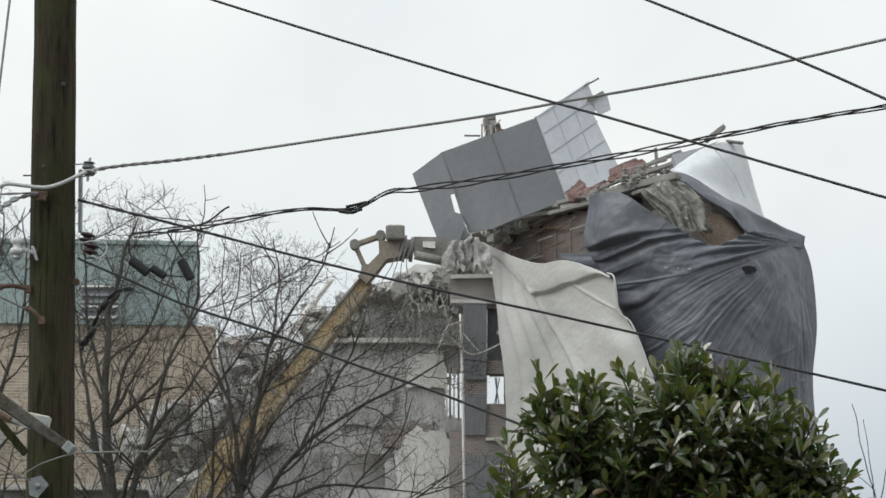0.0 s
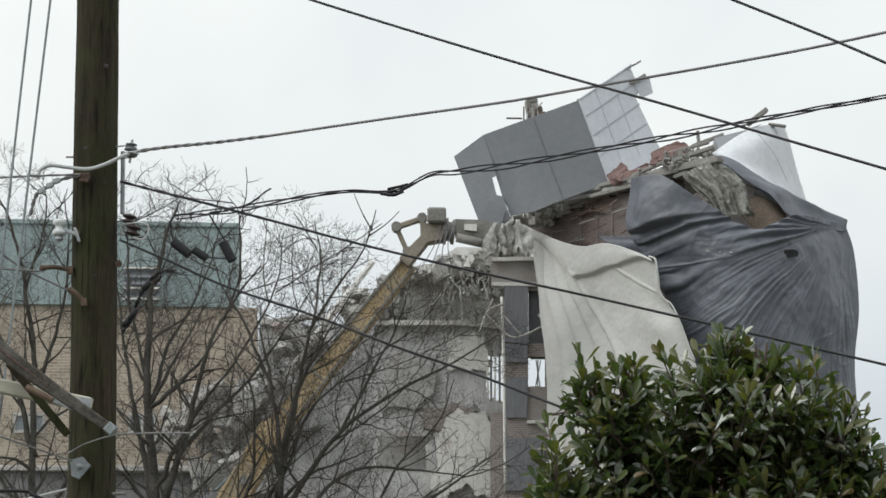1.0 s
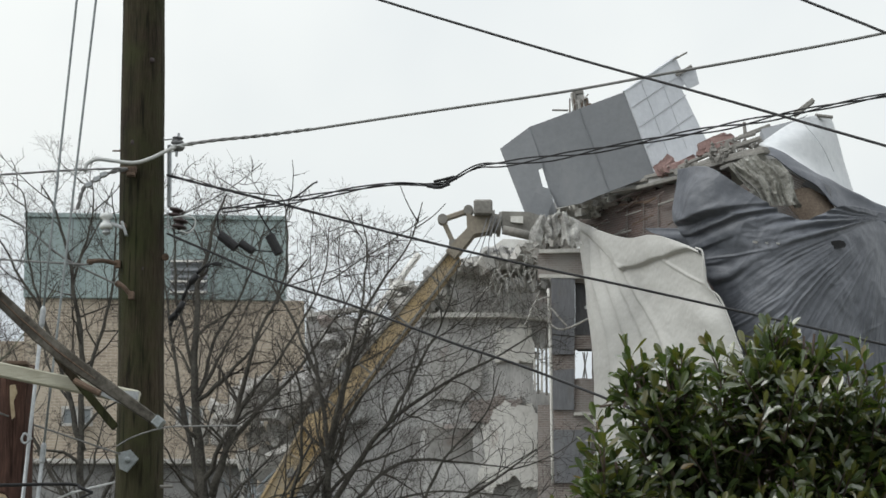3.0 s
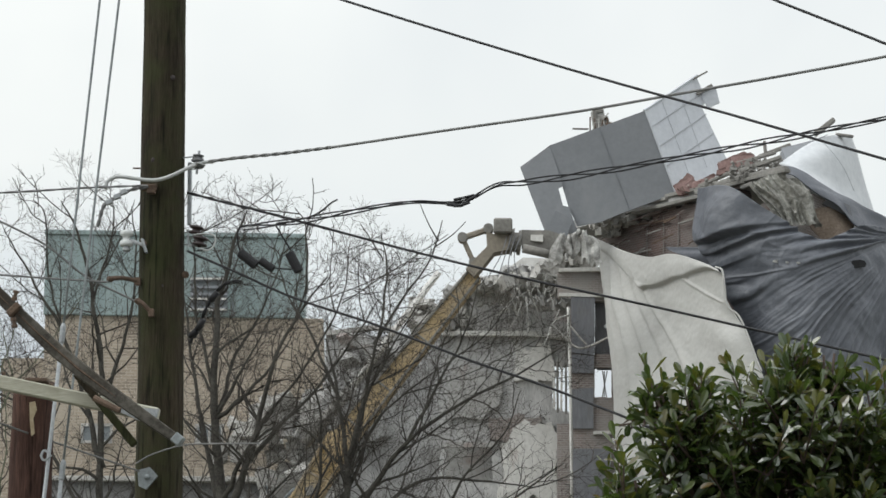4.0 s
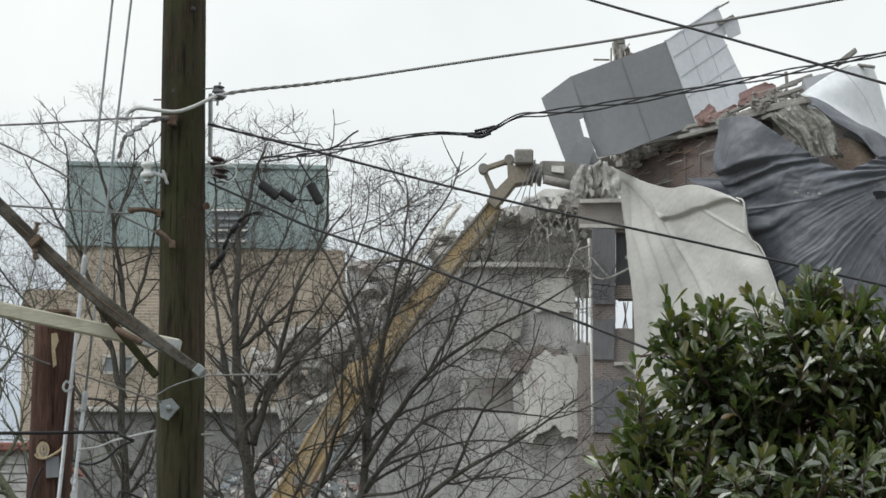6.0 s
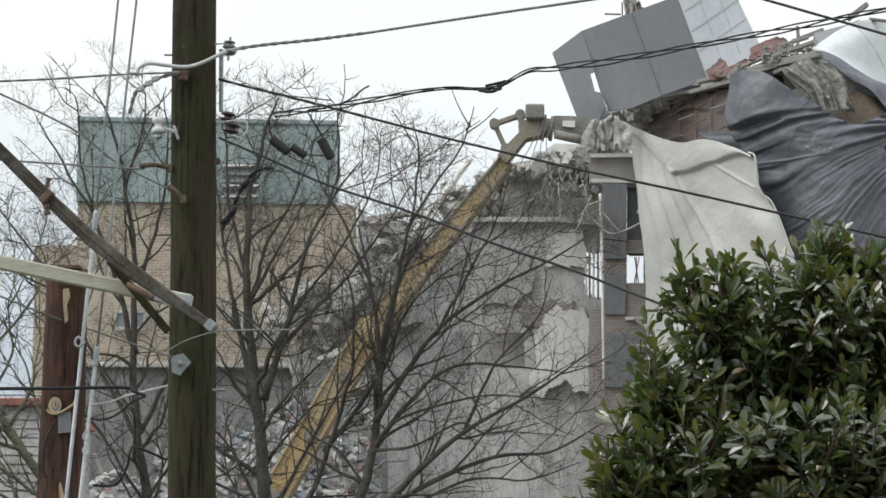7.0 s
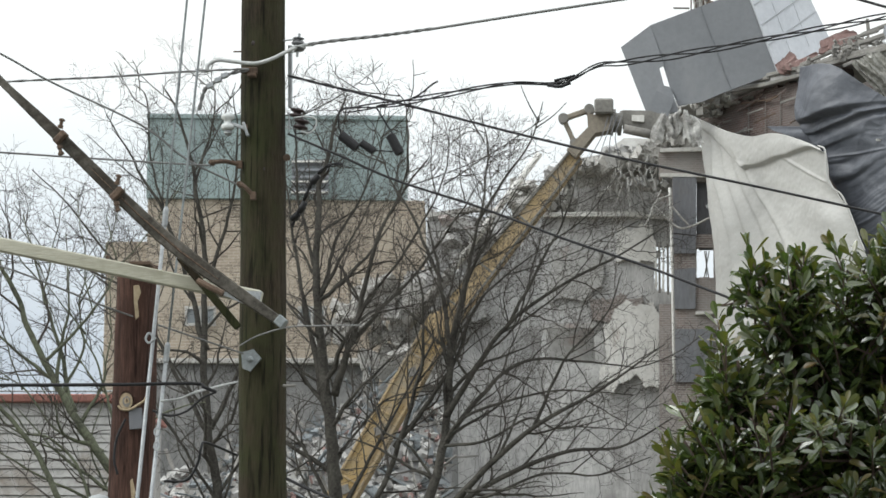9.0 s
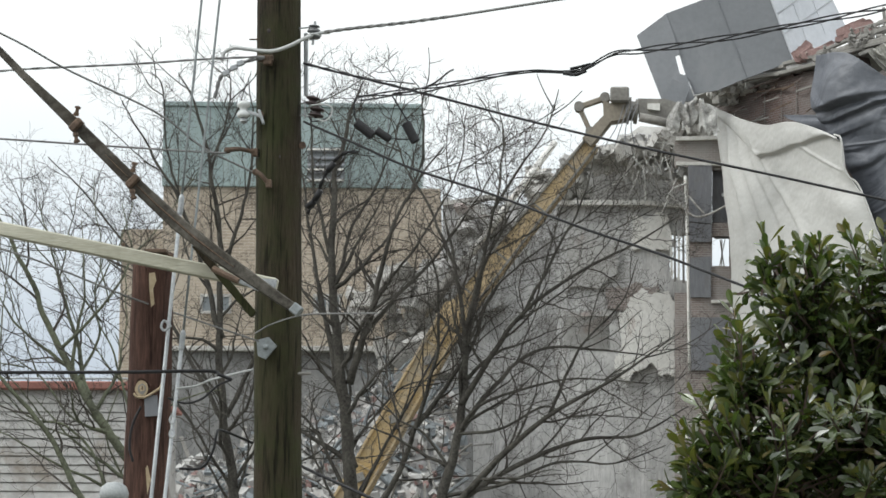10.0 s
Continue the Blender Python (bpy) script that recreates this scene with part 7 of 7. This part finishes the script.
bare_tree([
    ([(-5.88, 38.00, 3.19), (-6.03, 38.00, 4.42), (-6.17, 38.00, 5.67), (-6.16, 38.00, 6.93), (-6.34, 38.00, 8.12), (-6.56, 38.00, 9.08), (-6.83, 38.00, 9.56)], 0.12, 0.010),
    ([(-6.13, 38.00, 5.83), (-6.43, 38.00, 6.77), (-6.77, 38.00, 7.72), (-7.23, 38.00, 8.52), (-7.60, 38.00, 9.17)], 0.06, 0.009),
    ([(-6.34, 38.00, 8.12), (-6.16, 38.00, 8.84), (-6.09, 38.00, 9.40), (-6.22, 38.00, 9.64)], 0.026, 0.007),
    ([(-6.77, 38.00, 7.72), (-6.95, 38.00, 8.52), (-7.05, 38.00, 9.32), (-7.26, 38.00, 9.57)], 0.026, 0.007),
    ([(-7.23, 38.50, 6.68), (-7.90, 38.60, 7.01), (-8.58, 38.70, 7.27), (-9.19, 38.80, 7.86)], 0.028, 0.007),
    ([(-6.06, 38.00, 4.73), (-5.62, 38.00, 5.67), (-5.48, 38.00, 6.61), (-5.34, 38.00, 7.56), (-5.44, 38.00, 8.67)], 0.05, 0.008),
    ([(-5.89, 38.00, 3.42), (-6.18, 37.80, 3.95), (-6.42, 37.70, 4.48), (-6.52, 37.60, 5.16)], 0.03, 0.007),
    ([(-5.91, 38.00, 3.65), (-5.73, 37.90, 4.19), (-5.81, 37.80, 4.72), (-5.70, 37.80, 5.34)], 0.028, 0.007),
    ([(-5.87, 38.00, 3.27), (-5.26, 37.90, 3.96), (-4.71, 37.80, 4.26), (-4.24, 37.70, 4.71)], 0.03, 0.007),
    ([(-5.88, 38.00, 3.65), (-6.35, 37.80, 4.41), (-6.73, 37.70, 5.02), (-7.04, 37.60, 5.63)], 0.035, 0.008),
    ([(-5.94, 38.00, 3.81), (-5.52, 38.00, 4.50), (-5.22, 38.00, 5.20), (-5.08, 38.00, 5.83)], 0.035, 0.008),
    ([(-6.18, 38.00, 6.61), (-5.90, 38.00, 7.56), (-5.76, 38.00, 8.52), (-5.85, 38.00, 9.48)], 0.045, 0.009),
    ([(-6.01, 38.00, 4.58), (-6.70, 38.30, 5.70), (-7.23, 38.50, 6.68), (-8.02, 38.70, 7.68), (-8.83, 38.90, 8.53)], 0.05, 0.009),
], 19, M_BARK, "bare winter tree with upright grey limbs and fine twigs", sparse=1.20)
# thin sapling at the far right
bare_tree([
    ([(3.423, 22.000, 3.442), (3.407, 22.000, 3.797), (3.331, 22.000, 4.244), (3.243, 22.000, 4.626)], 0.010, 0.004),
    ([(3.404, 22.000, 3.841), (3.373, 22.000, 4.154), (3.329, 22.000, 4.504)], 0.007, 0.003),
    ([(3.413, 22.000, 3.708), (3.467, 22.000, 4.020), (3.555, 22.000, 4.288)], 0.007, 0.003),
    ([(3.388, 22.000, 3.930), (3.302, 22.000, 4.020), (3.214, 22.000, 4.073)], 0.005, 0.003),
], 23, M_TWIG, "thin bare sapling beside the evergreen", twiggy=False)


# ---- evergreen in the foreground ----
def evergreen(lobes, foot, seed, shoots_per_m2, label):
    rng = random.Random(seed)
    tree = thing("evergreen_tree", foot, label, "tree")
    outline = [(-0.5, 0.0), (-0.34, 0.04), (-0.06, 0.135), (0.20, 0.185), (0.40, 0.13), (0.5, 0.0)]
    leaves, young, stems = Geo(), Geo(), Geo()
    shoots = []
    for c, rx, ry, rz in lobes:
        c = Vector(c)
        count = int(shoots_per_m2 * (rx * ry + rx * rz + ry * rz) * 4.0)
        for _ in range(count):
            d = Vector((rng.gauss(0, 1), rng.gauss(0, 1), rng.gauss(0, 1))).normalized()
            if d.z < -0.75:
                continue
            depth = 1 - 0.55 * rng.random() ** 1.8
            bump = 0.89 + 0.50 * noise.noise(d * 2.4 + c) + 0.24 * noise.noise(d * 6.0 + c)
            if d.z > 0.2 and rng.random() < 0.16:
                bump += rng.uniform(0.06, 0.30)
            p = c + Vector((d.x * rx, d.y * ry, d.z * rz)) * depth * bump
            shoots.append((p, (d * 0.8 + Vector((0, 0, 0.8)) + Vector((rng.gauss(0, 0.25), rng.gauss(0, 0.25), 0))).normalized(), c))
    for p, d, c in shoots:
        side = d.orthogonal().normalized()
        turn0 = rng.uniform(0, 6.28)
        ln = rng.uniform(0.15, 0.29)
        low = p - d * ln + (c - p).normalized() * 0.03
        stems.tube([p.lerp(c, 0.5) - d * ln * 0.6, low, p - d * ln * 0.45, p], [0.008, 0.006, 0.005, 0.003], 4, False)
        n = rng.randint(11, 16)
        for k in range(n):
            # upright leaves at the tip, spreading and drooping ones further down the shoot
            f = k / (n - 1)
            ang = radians(min(112, max(8, 20 + 74 * f ** 0.8 + rng.gauss(0, 11))))
            out_way = Matrix.Rotation(turn0 + k * 2.4, 3, d) @ side
            axis = d * math.cos(ang) + out_way * math.sin(ang) + Vector((0, 0, -0.22 * f))
            axis.normalize()
            face = (d + Vector((rng.gauss(0, 0.22), rng.gauss(0, 0.22), 0)))
            face = (face - axis * face.dot(axis)).normalized()
            across = axis.cross(face)
            L = rng.uniform(0.082, 0.124) * (0.78 + 0.22 * min(1, f * 4))
            at = low.lerp(p, 1 - 0.8 * f)
            geo = young if f < 0.3 and rng.random() < 0.62 else leaves
            base = len(geo.v)
            curl = rng.uniform(-0.22, 0.12)
            for t, wd in outline:
                mid = at + axis * L * (t + 0.56) + face * L * curl * (t + 0.5) ** 2
                if wd == 0:
                    geo.v.append(mid)
                else:
                    up = face * L * wd * 0.34
                    geo.v += [mid - across * L * wd + up, mid, mid + across * L * wd + up]
            b = base
            geo.f += [(b, b + 2, b + 1), (b, b + 3, b + 2)]
            for m in (1, 4, 7):
                geo.f += [(b + m, b + m + 1, b + m + 4, b + m + 3), (b + m + 1, b + m + 2, b + m + 5, b + m + 4)]
            geo.f += [(b + 10, b + 11, b + 13), (b + 11, b + 12, b + 13)]
    part("trunk", Geo().tube(spline([foot, Vector(foot) + Vector((0.05, 0, 0.8)), Vector(foot) + Vector((0.0, 0, 1.7))], 5), [0.09] * 6 + [0.06] * 5, 10), M_STEM, tree, smooth=True)
    for c, rx, ry, rz in lobes:
        a = Vector(foot) + Vector((0, 0, 1.4))
        for k in range(4):
            e = Vector(c) + Vector((rng.uniform(-0.6, 0.6) * rx, rng.uniform(-0.5, 0.5) * ry, rng.uniform(0.0, 0.7) * rz))
            line = spline([a, a.lerp(e, 0.5) + Vector((rng.uniform(-0.1, 0.1), rng.uniform(-0.1, 0.1), -0.08)), e], 5)
            part("limb", Geo().tube(line, [0.015 - 0.009 * i / (len(line) - 1) for i in range(len(line))], 6), M_STEM, tree, smooth=True)
    tagged(part("stem_wood", stems, M_STEM, tree), kind="stuff")
    tagged(part("foliage", leaves, M_LEAF, tree, "dark glossy evergreen leaves"), kind="stuff")
    tagged(part("young_foliage", young, M_YOUNGLEAF, tree, "olive green upright leaves at the shoot tips"), kind="stuff")
    return tree


evergreen([
    ((0.644, 12.900, 3.150), 0.25, 0.32, 0.35),
    ((0.475, 12.900, 3.361), 0.08, 0.12, 0.16),
    ((0.686, 12.900, 3.414), 0.08, 0.12, 0.15),
    ((1.138, 13.000, 3.242), 0.40, 0.45, 0.38),
    ((1.149, 13.000, 3.562), 0.09, 0.12, 0.15),
    ((1.315, 13.000, 3.508), 0.10, 0.14, 0.13),
    ((1.492, 13.100, 3.201), 0.25, 0.34, 0.34),
    ((1.703, 13.100, 3.121), 0.14, 0.22, 0.28),
    ((0.352, 12.800, 2.878), 0.20, 0.28, 0.26),
    ((1.831, 13.100, 2.961), 0.10, 0.2, 0.2),
    ((1.028, 12.900, 2.551), 0.80, 0.55, 0.46),
    ((0.844, 13.000, 2.951), 0.30, 0.30, 0.30),
    ((1.356, 13.000, 2.898), 0.34, 0.34, 0.30),
    ((0.453, 12.800, 2.518), 0.42, 0.42, 0.36),
    ((0.194, 12.700, 2.434), 0.22, 0.3, 0.24),
    ((1.715, 13.000, 2.532), 0.40, 0.5, 0.46),
], ground_at((1.089, 13.000, 2.636)), 5, 56, "dense dark green broad-leaved evergreen tree with glossy leaves")
